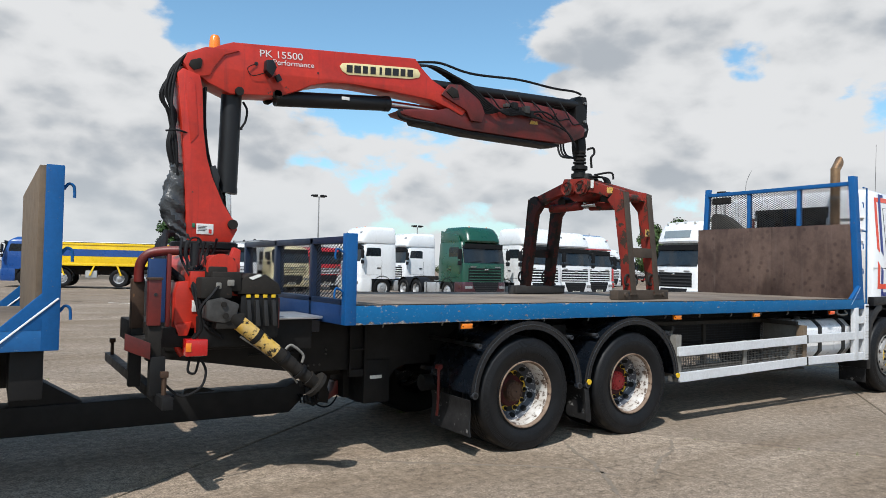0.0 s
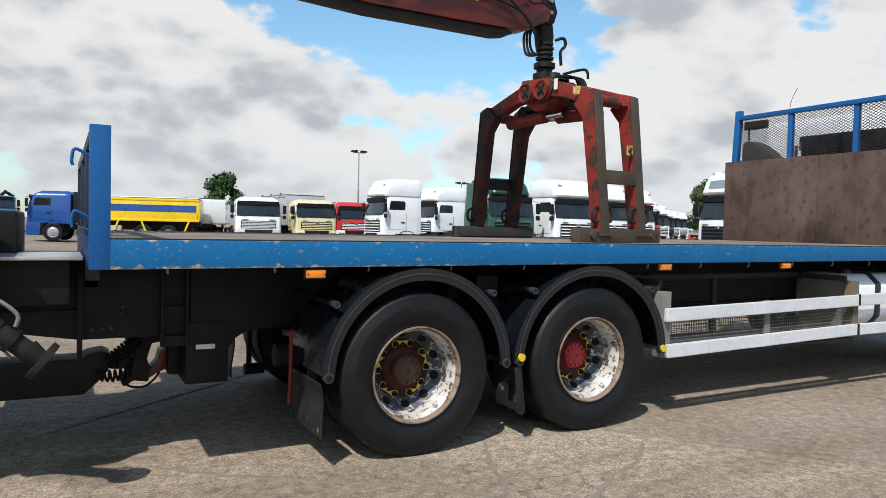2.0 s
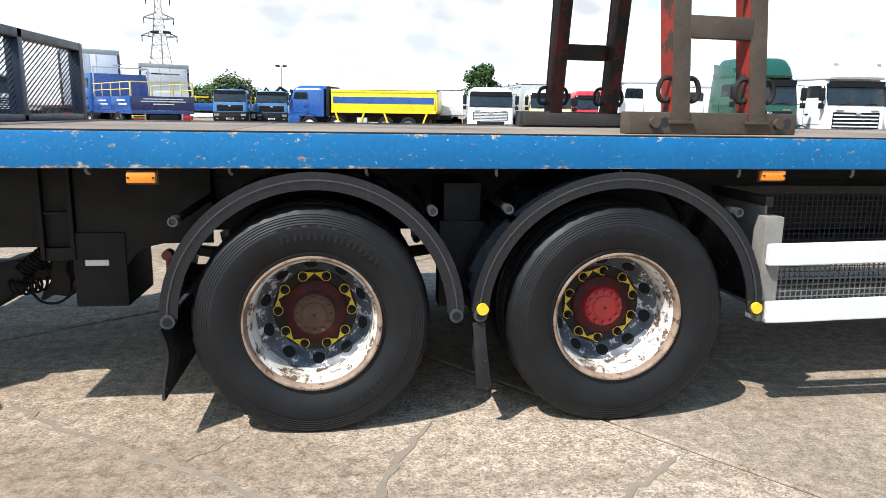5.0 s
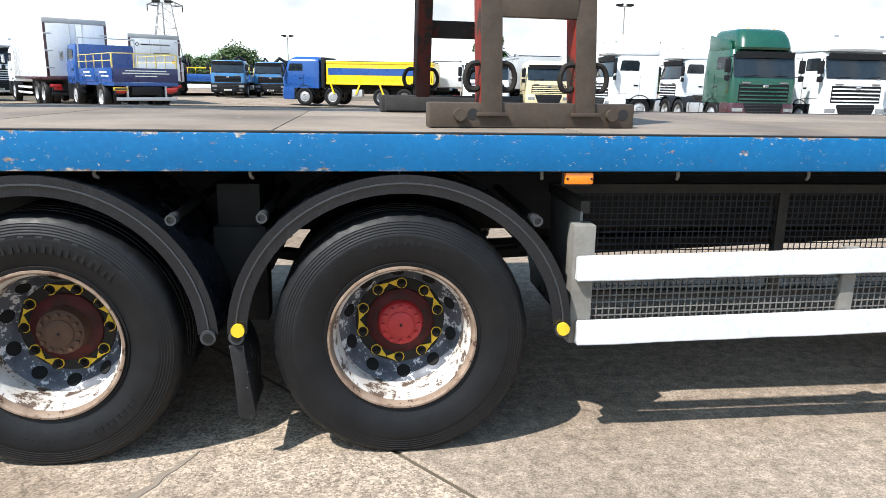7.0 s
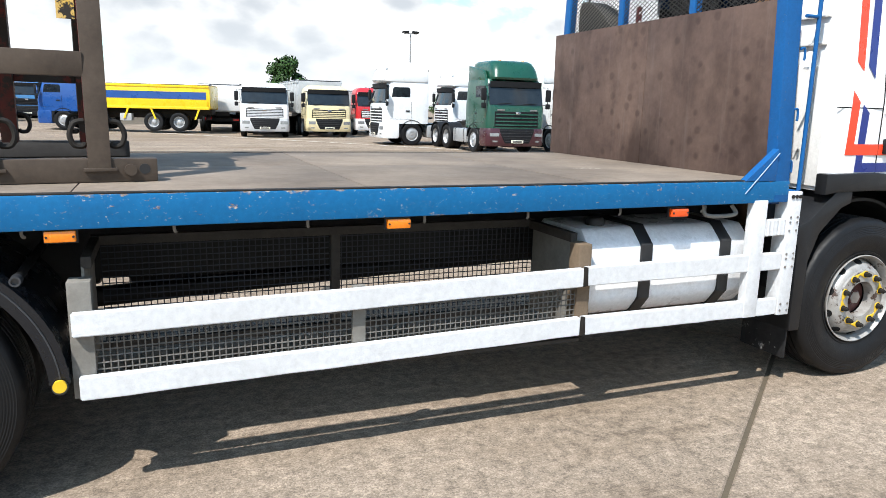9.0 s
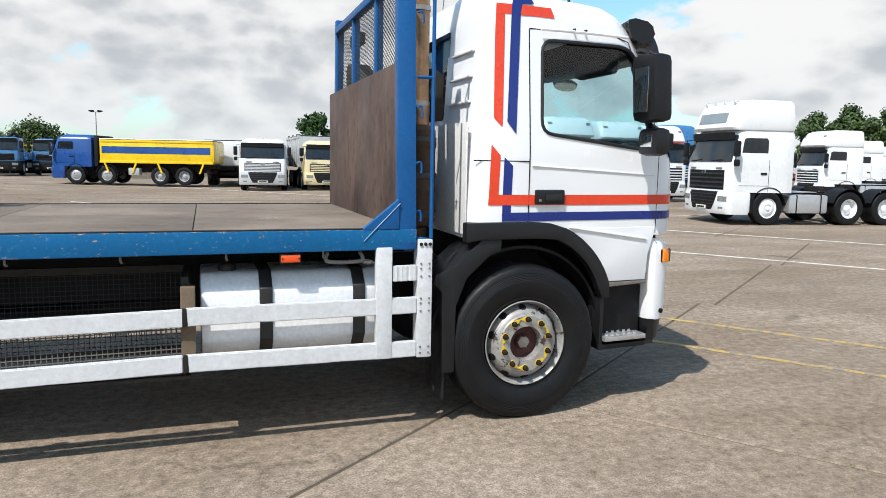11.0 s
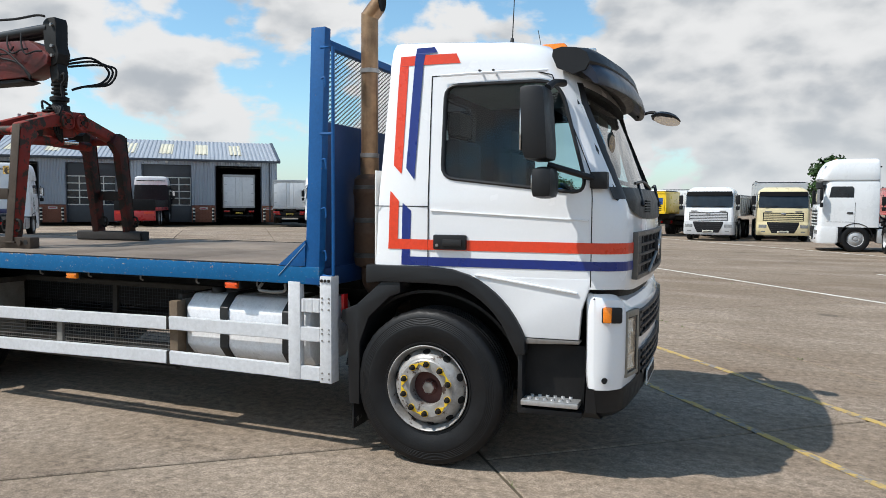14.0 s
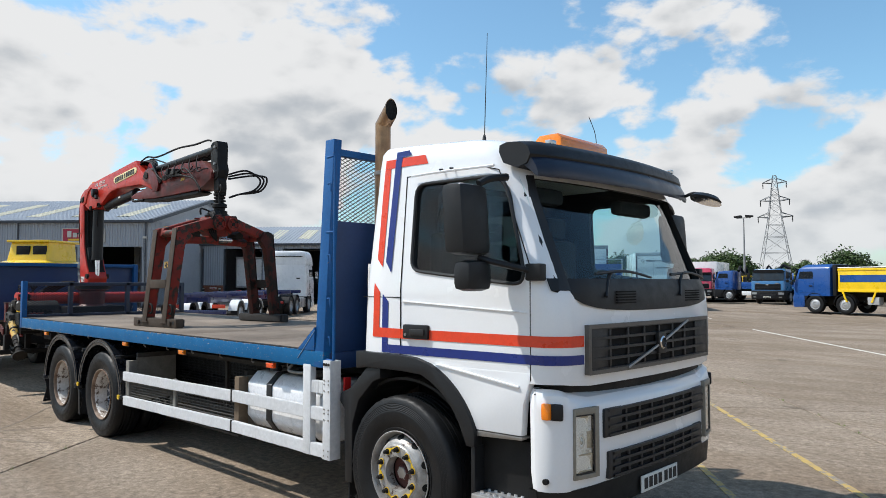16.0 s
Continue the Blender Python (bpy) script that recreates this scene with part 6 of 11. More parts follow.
part("red_handle", pipe([(-0.685, 0.42, 0.735), (-0.685, 0.42, 0.45), (-0.69, 0.43, 0.30)], 0.013, 8), M["crane_dull"], truck, "dull red lever below the deck")
part("red_handle_head", rod((-0.685, 0.39, 0.735), (-0.685, 0.45, 0.735), 0.024, 12), M["crane_dull"], truck)
part("tool_box", box(-2.22, -1.89, 0.45, 0.95, 0.95, 1.19, 0.01), M["black"], truck)
part("tread_cover", box(-2.25, -1.83, 0.38, 1.0, 1.192, 1.212, 0.004), M["tread"], truck, "bright aluminium tread plate")
part("tail_plate", slab([(-3.0, 0.88), (-2.57, 0.82), (-2.05, 0.735), (-1.83, 0.70), (-1.24, 0.70), (-1.24, 1.15), (-1.9, 1.10), (-3.0, 1.08)], 0.815, 0.833, 0.003), M["black"], truck, "black steel tail plate")
for x, z in ((-1.771, 0.758), (-1.716, 0.760), (-1.666, 0.760), (-1.608, 0.887), (-1.608, 0.85), (-1.835, 0.93), (-1.835, 0.87), (-1.835, 0.77)):
    part("plate_bolt", rod((x, 0.803, z), (x, 0.816, z), 0.010, 6), M["casting"], truck)
part("step_frame", boxes([(-2.3, -1.84, 0.78, 0.80, 0.866, 0.882), (-1.85, -1.82, 0.775, 0.80, 0.587, 1.16)], 0.003), M["black"], truck)
for x in (-1.395, -1.25):  # a channel frame on the plate
    part("frame_channel", boxes([(x, x + 0.022, 0.775, 0.815, 0.64, 1.15)], 0.003), M["black"], truck)
part("frame_channel", boxes([(-1.373, -1.25, 0.785, 0.815, 0.87, 0.885), (-1.373, -1.25, 0.785, 0.815, 0.635, 0.70)], 0.003), M["black"], truck)
part("arched_panel", slab([(-1.22, 1.14), (-1.22, 0.62), (-0.985, 0.60), (-0.969, 0.625), (-0.939, 0.664), (-0.90, 0.69), (-0.857, 0.706), (-0.80, 0.718), (-0.55, 0.72), (-0.55, 1.14)], 0.795, 0.815, 0.003), M["black"], truck, "black side panel with an arched lower edge")
part("hitch", slab([(-1.56, 0.70), (-1.55, 0.60), (-1.50, 0.56), (-1.52, 0.44), (-1.585, 0.34), (-1.565, 0.325), (-1.51, 0.36), (-1.42, 0.345), (-1.41, 0.44), (-1.43, 0.50), (-1.40, 0.60), (-1.24, 0.62), (-1.24, 0.70)], 1.16, 1.40, 0.012), M["grime"], truck, "grimy tow coupling")
part("hitch_jaw", slab([(-1.44, 0.42), (-1.40, 0.43), (-1.36, 0.47), (-1.345, 0.54), (-1.30, 0.55), (-1.30, 0.42), (-1.36, 0.395), (-1.42, 0.36)], 1.19, 1.37, 0.01), M["crane_dull"], truck, "dull red tow jaw")
part("hitch_mount", box(-1.31, -1.22, 1.08, 1.48, 0.40, 0.72, 0.01), M["black"], truck)


def coil(a, b, r, turns, thick=0.0085, sag=0.0):
    a, b = Vector(a), Vector(b)
    d = (b - a).normalized()
    u = d.orthogonal().normalized()
    w = d.cross(u)
    n = turns * 10
    return pipe([a.lerp(b, k / n) + Vector((0, 0, -sag * math.sin(math.pi * k / n))) + r * (math.cos(k * 0.628) * u + math.sin(k * 0.628) * w) for k in range(n + 1)], thick, 5, soft=False)


for a, b, r, turns, sag in (((-1.66, 1.16, 0.50), (-1.49, 1.13, 0.635), 0.040, 9, 0.0), ((-1.66, 1.24, 0.47), (-1.47, 1.24, 0.60), 0.040, 9, 0.0), ((-1.72, 1.14, 0.42), (-1.53, 1.12, 0.44), 0.034, 6, 0.02)):
    part("coiled_hose", coil(a, b, r, turns, 0.0085, sag), M["hose"], truck, "black coiled air line")
part("air_line", pipe([(-1.60, 1.10, 0.40), (-1.54, 1.08, 0.345), (-1.46, 1.08, 0.335), (-1.40, 1.09, 0.37), (-1.36, 1.1, 0.42)], 0.008, 6), M["hose"], truck)
part("stand_leg", box(-0.635, -0.60, 1.77, 1.81, 0.28, 0.75, 0.003), M["grime"], truck)
part("brake_chamber", rod((-0.65, 1.80, 0.25), (-0.50, 1.80, 0.25), 0.045, 16), M["black"], truck, "black brake chamber beyond the axle")

# ---- rear end rail with mesh ----
rail = new("end_frame")
rail.parent = truck
part("post_tab", box(-1.815, -1.735, 0.815, 0.87, 1.005, 1.165, 0.006), M["blue_post"], rail)
part("post", box(-1.815, -1.72, -0.008, 0.062, 1.165, 1.872, 0.006), M["blue_post"], rail)
# inner posts and bars in a darker blue that holds their shade
for y in (0.66, 1.55, 2.50):
    part("post", box(-1.815, -1.735, y, y + 0.062, 1.06 if y < 2 else 1.15, 1.85, 0.006), M["blue_shaded"], rail)
part("top_bar", box(-1.815, -1.735, 0.062, 2.50, 1.795, 1.85, 0.006), M["blue_shaded"], rail)
part("lower_bar", box(-1.815, -1.735, 0.062, 2.50, 1.318, 1.36, 0.006), M["blue_shaded"], rail)


def diamonds(y0, y1, z0, z1, x, pw, ph):
    segs = []
    ny, nz = int((y1 - y0) / pw), int((z1 - z0) / ph)
    pw, ph = (y1 - y0) / ny, (z1 - z0) / nz
    for i in range(ny):
        for j in range(nz):
            a, b = y0 + i * pw, z0 + j * ph
            segs += [((x, a, b + ph / 2), (x, a + pw / 2, b + ph)), ((x, a + pw / 2, b + ph), (x, a + pw, b + ph / 2)), ((x, a, b + ph / 2), (x, a + pw / 2, b)), ((x, a + pw / 2, b), (x, a + pw, b + ph / 2))]
    return segs


for y0, y1 in ((0.06, 0.665), (0.72, 1.555), (1.61, 2.505)):
    ribbons("mesh_panel", diamonds(y0, y1, 1.355, 1.80, -1.775, 0.056, 0.030), 0.0036, (1, 0, 0), M["mesh_dk"], rail, "dark expanded metal mesh")
for z in (1.42, 1.72):
    part("rail_hook", pipe([(-1.815, 0.03, z), (-1.875, 0.03, z + 0.03), (-1.89, 0.03, z - 0.02), (-1.885, 0.03, z - 0.05)], 0.008, 8), M["blue_post"], rail)

# ---- headboard ----
hb = new("headboard")
hb.parent = truck
for y0, y1 in ((-0.008, 0.07), (2.49, 2.568)):
    bm = box(5.725 if y0 < 0 else 5.768, 5.838, y0, y1, 1.19, 2.99, 0.006)
    for v in bm.verts:
        v.co.y += math.copysign(0.095, YC - y0) * max(0.0, v.co.z - 1.5) / 1.49
    part("post", bm, M["blue_post"], hb, "blue headboard post")
part("gusset", slab([(5.50, 1.316), (5.726, 1.316), (5.726, 1.50)], -0.008, 0.04, 0.003), M["blue_post"], hb)
part("weld_seam", rod((5.505, -0.009, 1.245), (5.732, -0.009, 1.475), 0.0035, 6), M["weld"], hb)
part("board", box(5.735, 5.76, 0.075, 1.28, 1.318, 2.335, 0.002), M["ply"], hb, "dark brown phenolic plywood, scuffed and stained")
part("board", box(5.735, 5.76, 1.284, 2.575, 1.318, 2.335, 0.002), M["ply"], hb)
part("back_plate", box(5.80, 5.81, 0.07, 2.49, 1.22, 2.34, 0.001), M["blue_dark"], hb, "dark blue steel plate")
part("top_bar", box(5.755, 5.82, 0.15, 2.41, 2.865, 2.92, 0.006), M["blue_post"], hb)
for y in (0.86, 1.66):
    part("upright", box(5.77, 5.83, y, y + 0.055, 1.3, 2.865, 0.005), M["blue_post"], hb)
ribbons("mesh_panel", diamonds(0.13, 2.43, 2.33, 2.87, 5.785, 0.054, 0.031), 0.0036, (1, 0, 0), M["wirem"], hb, "grey expanded metal mesh")
ladder = bmesh.new()
pipe_into(ladder, [(5.845, 0.02, 2.83), (5.94, 0.02, 2.83), (5.94, 0.02, 1.255), (5.845, 0.02, 1.255)], 0.012, 8, soft=False)
pipe_into(ladder, [(5.84, 0.02, 2.24), (5.94, 0.02, 2.24)], 0.010, 8, soft=False)
part("grab_handle", ladder, M["blue_post"], hb, "blue steel grab handle")
for z in (1.42, 1.72, 2.06, 2.62):
    part("rope_hook", pipe([(5.838, 0.03, z), (5.868, 0.03, z + 0.005), (5.876, 0.03, z - 0.04), (5.872, 0.03, z - 0.06)], 0.007, 8), M["blue_post"], hb)
# things behind the headboard
lean, bend, mouth = Vector((0.10, 0, 0.11)).normalized(), Vector((5.985, 0.47, 3.135)), Vector((6.085, 0.47, 3.245))
mitre = (lean + Vector((0, 0, 1))).normalized()


def cut_end(bm, near, along, normal, at):
    """Moves the ring of a pipe's end along its axis on to a plane."""
    for v in bm.verts:
        if (v.co - near).length < 0.09:
            v.co += along * ((at - v.co).dot(normal) / along.dot(normal))
    return bm


bm = cut_end(pipe([(5.985, 0.47, 1.95), bend], 0.063, 24), bend, Vector((0, 0, 1)), mitre, bend)
part("exhaust_pipe", bm, M["exhaust"], truck, "brown heat-stained vertical exhaust stack")
bm = cut_end(cut_end(pipe([bend, mouth], 0.063, 24), bend, lean, mitre, bend), mouth, lean, Vector((1, 0, 0)), mouth)
tip = part("exhaust_tip", bm, M["exhaust"], truck, "mitred exhaust tip, black with soot in its mouth")
bm = lathe([(0.0, 0.001), (0.0585, 0.002), (0.0615, 0.004), (0.0615, -0.012)], 24, (0, 0, 0), "x")
bmesh.ops.scale(bm, vec=(1, 1, 1.33), verts=bm.verts)
bmesh.ops.translate(bm, vec=mouth, verts=bm.verts)
part("exhaust_mouth", bm, M["soot"], tip)
part("exhaust_muffler", lathe([(0.055, 0.0), (0.105, 0.02), (0.115, 0.05), (0.115, 0.24), (0.12, 0.25), (0.12, 0.28), (0.115, 0.29), (0.115, 0.54), (0.122, 0.55), (0.122, 0.585), (0.115, 0.595), (0.115, 0.66), (0.09, 0.69), (0.063, 0.70)], 28, (5.985, 0.47, 1.28), "z"), M["muffler"], truck, "rusty exhaust muffler")
for z in (1.36, 1.62, 1.86):
    part("muffler_band", lathe([(0.114, 0.0), (0.121, 0.002), (0.121, 0.034), (0.114, 0.036)], 28, (5.985, 0.47, z), "z"), M["casting"], truck)
part("exhaust_elbow", pipe([(5.985, 0.47, 1.30), (6.0, 0.48, 1.15), (6.15, 0.6, 1.0), (6.3, 0.9, 0.9)], 0.06, 14), M["muffler"], truck)
for z in (2.10, 2.72):
    part("pipe_clamp", lathe([(0.063, 0), (0.071, 0.002), (0.071, 0.032), (0.063, 0.034)], 24, (5.985, 0.47, z), "z"), M["steel"], truck)
part("heat_shield", rod((5.985, 0.47, 1.97), (5.985, 0.47, 2.10), 0.07, 20), M["exhaust"], truck)
part("air_intake", slab([(2.43, 1.2), (2.43, 2.56), (2.38, 2.61), (2.27, 2.59), (2.14, 2.53), (2.0, 2.42), (1.91, 2.31), (1.90, 1.2)], 5.86, 6.06, 0.03, axis="x"), M["intake"], truck, "dusty brown air intake housing")
part("lamp_box", box(5.90, 5.98, 2.13, 2.44, 2.755, 2.86, 0.012), M["grime"], truck)
part("red_bracket", box(5.955, 5.992, 1.715, 1.745, 1.35, 2.50, 0.004), M["crane_dull"], truck)
# white discs painted for the daylight through the bracket's two holes
for z in (2.38, 2.45):
    part("bracket_hole", rod((5.974, 1.708, z), (5.974, 1.716, z), 0.012, 10), M["label_white"], truck)
part("intake_stay", rod((5.94, 2.39, 2.58), (5.94, 2.39, 2.80), 0.010, 8), M["black"], truck)

# ---- side guard, tank, mesh carrier ----
guard = new("side_guard")
guard.parent = truck


def guard_bar(x0, x1, za, zb, h, y0=-0.008, y1=0.03):
    bm = bmesh.new()
    n = 14
    prev = None
    for k in range(n + 1):
        t = k / n
        x, z = x0 + (x1 - x0) * t, za + (zb - za) * t
        w = 0.0035 * math.sin(k * 2.4 + x0) + 0.002 * math.sin(k * 5.1)
        cur = [bm.verts.new((x, y0 + w, z)), bm.verts.new((x, y1, z)), bm.verts.new((x, y1, z + h)), bm.verts.new((x, y0 + w * 0.5, z + h))]
        if prev:
            for j in range(4):
                bm.faces.new((prev[j], prev[(j + 1) % 4], cur[(j + 1) % 4], cur[j]))
        else:
            bm.faces.new(cur)
        prev = cur
    bm.faces.new(prev[::-1])
    bmesh.ops.recalc_face_normals(bm, faces=bm.faces)
    bmesh.ops.bevel(bm, geom=[e for e in bm.edges if len(e.link_faces) == 2 and e.calc_face_angle(0) > 0.8], offset=0.005, segments=2, affect="EDGES")
    return part("guard_bar", bm, M["white_rail"], guard, "white painted side guard bar, dented")


guard_bar(2.062, 4.468, 0.735, 0.775, 0.10)
guard_bar(2.075, 4.462, 0.462, 0.508, 0.10)
guard_bar(4.482, 5.846, 0.778, 0.785, 0.102)
guard_bar(4.476, 5.846, 0.508, 0.506, 0.10)
guard_bar(5.69, 5.846, 0.99, 0.992, 0.098)
part("guard_post", box(5.585, 5.685, -0.012, 0.045, 0.505, 1.205, 0.006), M["white_rail"], guard)
post = part("guard_post", box(5.848, 5.942, -0.014, 0.09, 0.50, 1.252, 0.006), M["white_rail"], guard)
for z in (0.53, 0.57, 0.80, 0.85, 0.88, 1.02, 1.07, 1.10):
    for x in (5.868, 5.922):
        part("bolt", rod((x, -0.018, z), (x, -0.012, z), 0.007, 8), M["steel"], post)
for x in (5.866, 5.895, 5.924):
    part("bolt", rod((x, -0.022, 1.222), (x, -0.012, 1.222), 0.011, 8), M["grime"], post)
for z in (0.78, 0.51):
    part("splice", slab([(4.463, z - 0.004), (4.494, z), (4.488, z + 0.1), (4.466, z + 0.104)], -0.012, 0.0, 0.002), M["grime"], guard)
part("grey_post", box(2.05, 2.14, 0.032, 0.13, 0.46, 0.958, 0.006), M["galv"], guard, "weathered grey post")
part("grey_post", box(3.232, 3.295, 0.034, 0.06, 0.47, 0.86, 0.004), M["galv"], guard)
part("timber_post", box(4.455, 4.535, 0.034, 0.13, 0.50, 0.995, 0.006), M["wood"], guard, "brown weathered timber post")
cage = new("mesh_carrier")
cage.parent = truck


def grid_mesh(name, y, x0, x1, z0, z1, step, r, parent, slope=0.0, mat_="wire_pale"):
    segs = []
    n = int((x1 - x0) / step)
    for k in range(n + 1):
        x = x0 + (x1 - x0) * k / n
        s = slope * (x - x0)
        segs.append(((x, y, z0 + s), (x, y, z1 + s)))
    m_ = int((z1 - z0) / step)
    for k in range(m_ + 1):
        z = z0 + (z1 - z0) * k / m_
        segs.append(((x0, y, z), (x1, y, z + slope * (x1 - x0))))
    ribbons(name, segs, r, (0, 1, 0), M[mat_], parent, "grey weld mesh panel")


grid_mesh("mesh_panel", 0.05, 2.14, 3.232, 0.46, 0.80, 0.027, 0.0028, cage, 0.016)
grid_mesh("mesh_panel", 0.05, 3.295, 4.455, 0.477, 0.82, 0.027, 0.0028, cage, 0.016)
grid_mesh("mesh_panel", 0.62, 2.14, 4.50, 0.50, 1.02, 0.030, 0.0026, cage, 0.0, "mesh_dk")
bm = bmesh.new()
for r in ((2.10, 4.50, 0.60, 0.645, 1.0, 1.045), (2.10, 2.14, 0.13, 0.60, 0.99, 1.04), (4.46, 4.5, 0.13, 0.60, 0.99, 1.04), (2.10, 4.50, 0.60, 0.64, 0.47, 0.51), (3.26, 3.31, 0.60, 0.645, 0.5, 1.0), (2.10, 4.5, 0.05, 0.10, 0.455, 0.475)):
    quad_box(bm, *r, bev=0.003)
part("carrier_frame", bm, M["carrier"], cage)
part("carrier_end", box(2.10, 2.112, 0.13, 0.60, 0.5, 1.0, 0.002), M["galv"], cage)
part("carrier_end", box(4.49, 4.502, 0.13, 0.60, 0.5, 1.0, 0.002), M["galv"], cage)
tankp = slab([(0.10, 0.66), (0.10, 0.955), (0.20, 1.05), (0.62, 1.05), (0.70, 0.97), (0.70, 0.63), (0.62, 0.56), (0.18, 0.56)], 4.56, 5.70, 0.03, axis="x")
tk = part("fuel_tank", tankp, M["tank"], truck, "white painted fuel tank with black straps")
for x in (4.935, 5.50):
    st = slab([(0.088, 0.655), (0.088, 0.962), (0.195, 1.062), (0.63, 1.062), (0.712, 0.975), (0.712, 0.62), (0.63, 0.548), (0.175, 0.548)], x - 0.038, x + 0.038, 0.004, axis="x")
    part("tank_strap", st, M["ink"], tk)
part("filler_cap", lathe([(0.055, 0.0), (0.055, 0.03), (0.045, 0.045), (0.0, 0.047)], 20, (4.72, 0.30, 1.048), "z"), M["ink"], tk)
part("battery_box", box(5.15, 5.55, 0.75, 1.05, 0.6, 1.0, 0.02), M["black"], truck)
part("tow_eye", pipe([(5.30, 0.08, 1.17), (5.30, 0.05, 1.12), (5.50, 0.05, 1.12), (5.50, 0.08, 1.17)], 0.012, 8), M["galv"], truck)
part("red_reflector", box(5.955, 5.975, 0.10, 0.16, 0.98, 1.12, 0.004), M["red_lens"], truck)

# tanks, valves and cross members, added to close and darken the under-deck view
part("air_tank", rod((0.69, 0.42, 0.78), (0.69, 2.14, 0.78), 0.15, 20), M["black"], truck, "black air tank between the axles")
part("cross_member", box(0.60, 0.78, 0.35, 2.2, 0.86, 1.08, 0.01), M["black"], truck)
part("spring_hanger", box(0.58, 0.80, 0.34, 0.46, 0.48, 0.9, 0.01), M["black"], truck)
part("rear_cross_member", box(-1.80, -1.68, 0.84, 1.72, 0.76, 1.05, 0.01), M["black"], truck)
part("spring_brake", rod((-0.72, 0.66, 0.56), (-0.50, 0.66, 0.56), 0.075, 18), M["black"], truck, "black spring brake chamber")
# unseen box, added to block the bright ground beyond the carrier
part("far_side_tank", box(2.2, 5.4, 1.86, 2.40, 0.48, 1.08, 0.05), M["black"], truck, "black box added to darken the view under the deck")
# the cab draws in towards its face, and the panel joint over the bumper dips across the front
def eased(v, lo, hi):
    t = min(max((v - lo) / (hi - lo), 0.0), 1.0)
    return t * t * (3 - 2 * t)


for ob in (*cab.children_recursive, cab, *bumper.children_recursive, bumper):
    if ob.type == "MESH":
        at = ob.location
        for v in ob.data.vertices:
            x, off = v.co.x + at.x, v.co.y + at.y - YC
            v.co.y -= math.copysign(0.095 * min(max((x - 6.62) / 1.08, 0.0), 1.15) * eased(abs(off), 0.80, 1.15), off)
            if x > 7.55:
                v.co.x -= 0.012 * min(1.0, (x - 7.55) / 0.3)
            if x > 7.70 and ob in (cab, bumper) and 1.14 < v.co.z < 1.25:
                v.co.z -= (0.022 if ob is cab else 0.068) * eased(1.16 - abs(off), 0.0, 0.26)


# ---- loader crane at the rear of the truck ----
crane = thing("loader_crane", "red hydraulic loader crane folded over the truck deck", "crane", loc=(-2.55, 1.30, 0.0))
CO = Vector((2.55, -1.30, 0.0))


def cpart(name, bm, mat_, parent=None, label=""):
    """A part of the crane, given in the yard's coordinates."""
    bmesh.ops.translate(bm, verts=bm.verts, vec=CO)
    return part(name, bm, mat_, parent or crane, label)


BY0, BY1 = 1.17, 1.43
mast_out = [(-2.845, 3.19), (-2.80, 3.24), (-2.66, 3.20), (-2.636, 3.10), (-2.618, 2.75), (-2.585, 2.52), (-2.53, 2.34), (-2.44, 2.14), (-2.37, 2.03), (-2.315, 1.96), (-2.31, 1.91), (-2.365, 1.80), (-2.73, 1.80), (-2.735, 1.94), (-2.765, 2.40), (-2.80, 2.80)]
mast = cpart("mast", slab(mast_out, BY0 - 0.02, BY1 + 0.02, 0.012), M["crane"], label="bright red crane mast")
# near-black sheet added over the mast's +x face to stand for its shade
cpart("mast_front", slab([(-2.644, 3.10), (-2.626, 2.75), (-2.593, 2.52), (-2.538, 2.34), (-2.448, 2.14), (-2.378, 2.03), (-2.362, 2.03), (-2.432, 2.145), (-2.522, 2.345), (-2.577, 2.525), (-2.610, 2.752), (-2.628, 3.10)], BY0 + 0.0, BY1 - 0.0, 0), M["grime"], mast, "black sheet for the shade on the mast's front")
for k in range(4):
    cpart("mast_pipe", pipe([(-2.60, BY0 + 0.04 + 0.055 * k, 3.12), (-2.595, BY0 + 0.04 + 0.055 * k, 2.80), (-2.56, BY0 + 0.04 + 0.055 * k, 2.54), (-2.50, BY0 + 0.05 + 0.05 * k, 2.36), (-2.42, BY0 + 0.06 + 0.045 * k, 2.18)], 0.012, 6), M["hose"], mast, "black hydraulic pipe")
cpart("mast_web", slab([(-2.78, 3.12), (-2.70, 3.12), (-2.66, 2.70), (-2.72, 2.62)], BY0 - 0.026, BY0 - 0.018, 0.002), M["crane"], mast)
for y in (BY0 - 0.03, BY1 + 0.03):
    cpart("mast_pin", rod((-2.356, y - 0.02, 1.955), (-2.356, y + 0.02, 1.955), 0.042, 16), M["grime"], mast)
cpart("mast_label", box(-2.655, -2.515, BY0 - 0.026, BY0 - 0.019, 1.862, 1.95, 0.001), M["label_white"], mast, "white information label with small print")
for k in range(4):
    cpart("label_print", box(-2.645, -2.57 - 0.012 * (k % 2), BY0 - 0.028, BY0 - 0.025, 1.928 - k * 0.012, 1.932 - k * 0.012, 0), M["ink"], mast)
cpart("label_mark", box(-2.555, -2.53, BY0 - 0.028, BY0 - 0.025, 1.87, 1.905, 0), M["red_lens"], mast)
cpart("label_mark", box(-2.69, -2.665, BY0 - 0.026, BY0 - 0.019, 1.915, 1.95, 0.001), surface("green_label", (0.02, 0.16, 0.08), rough=0.5), mast)
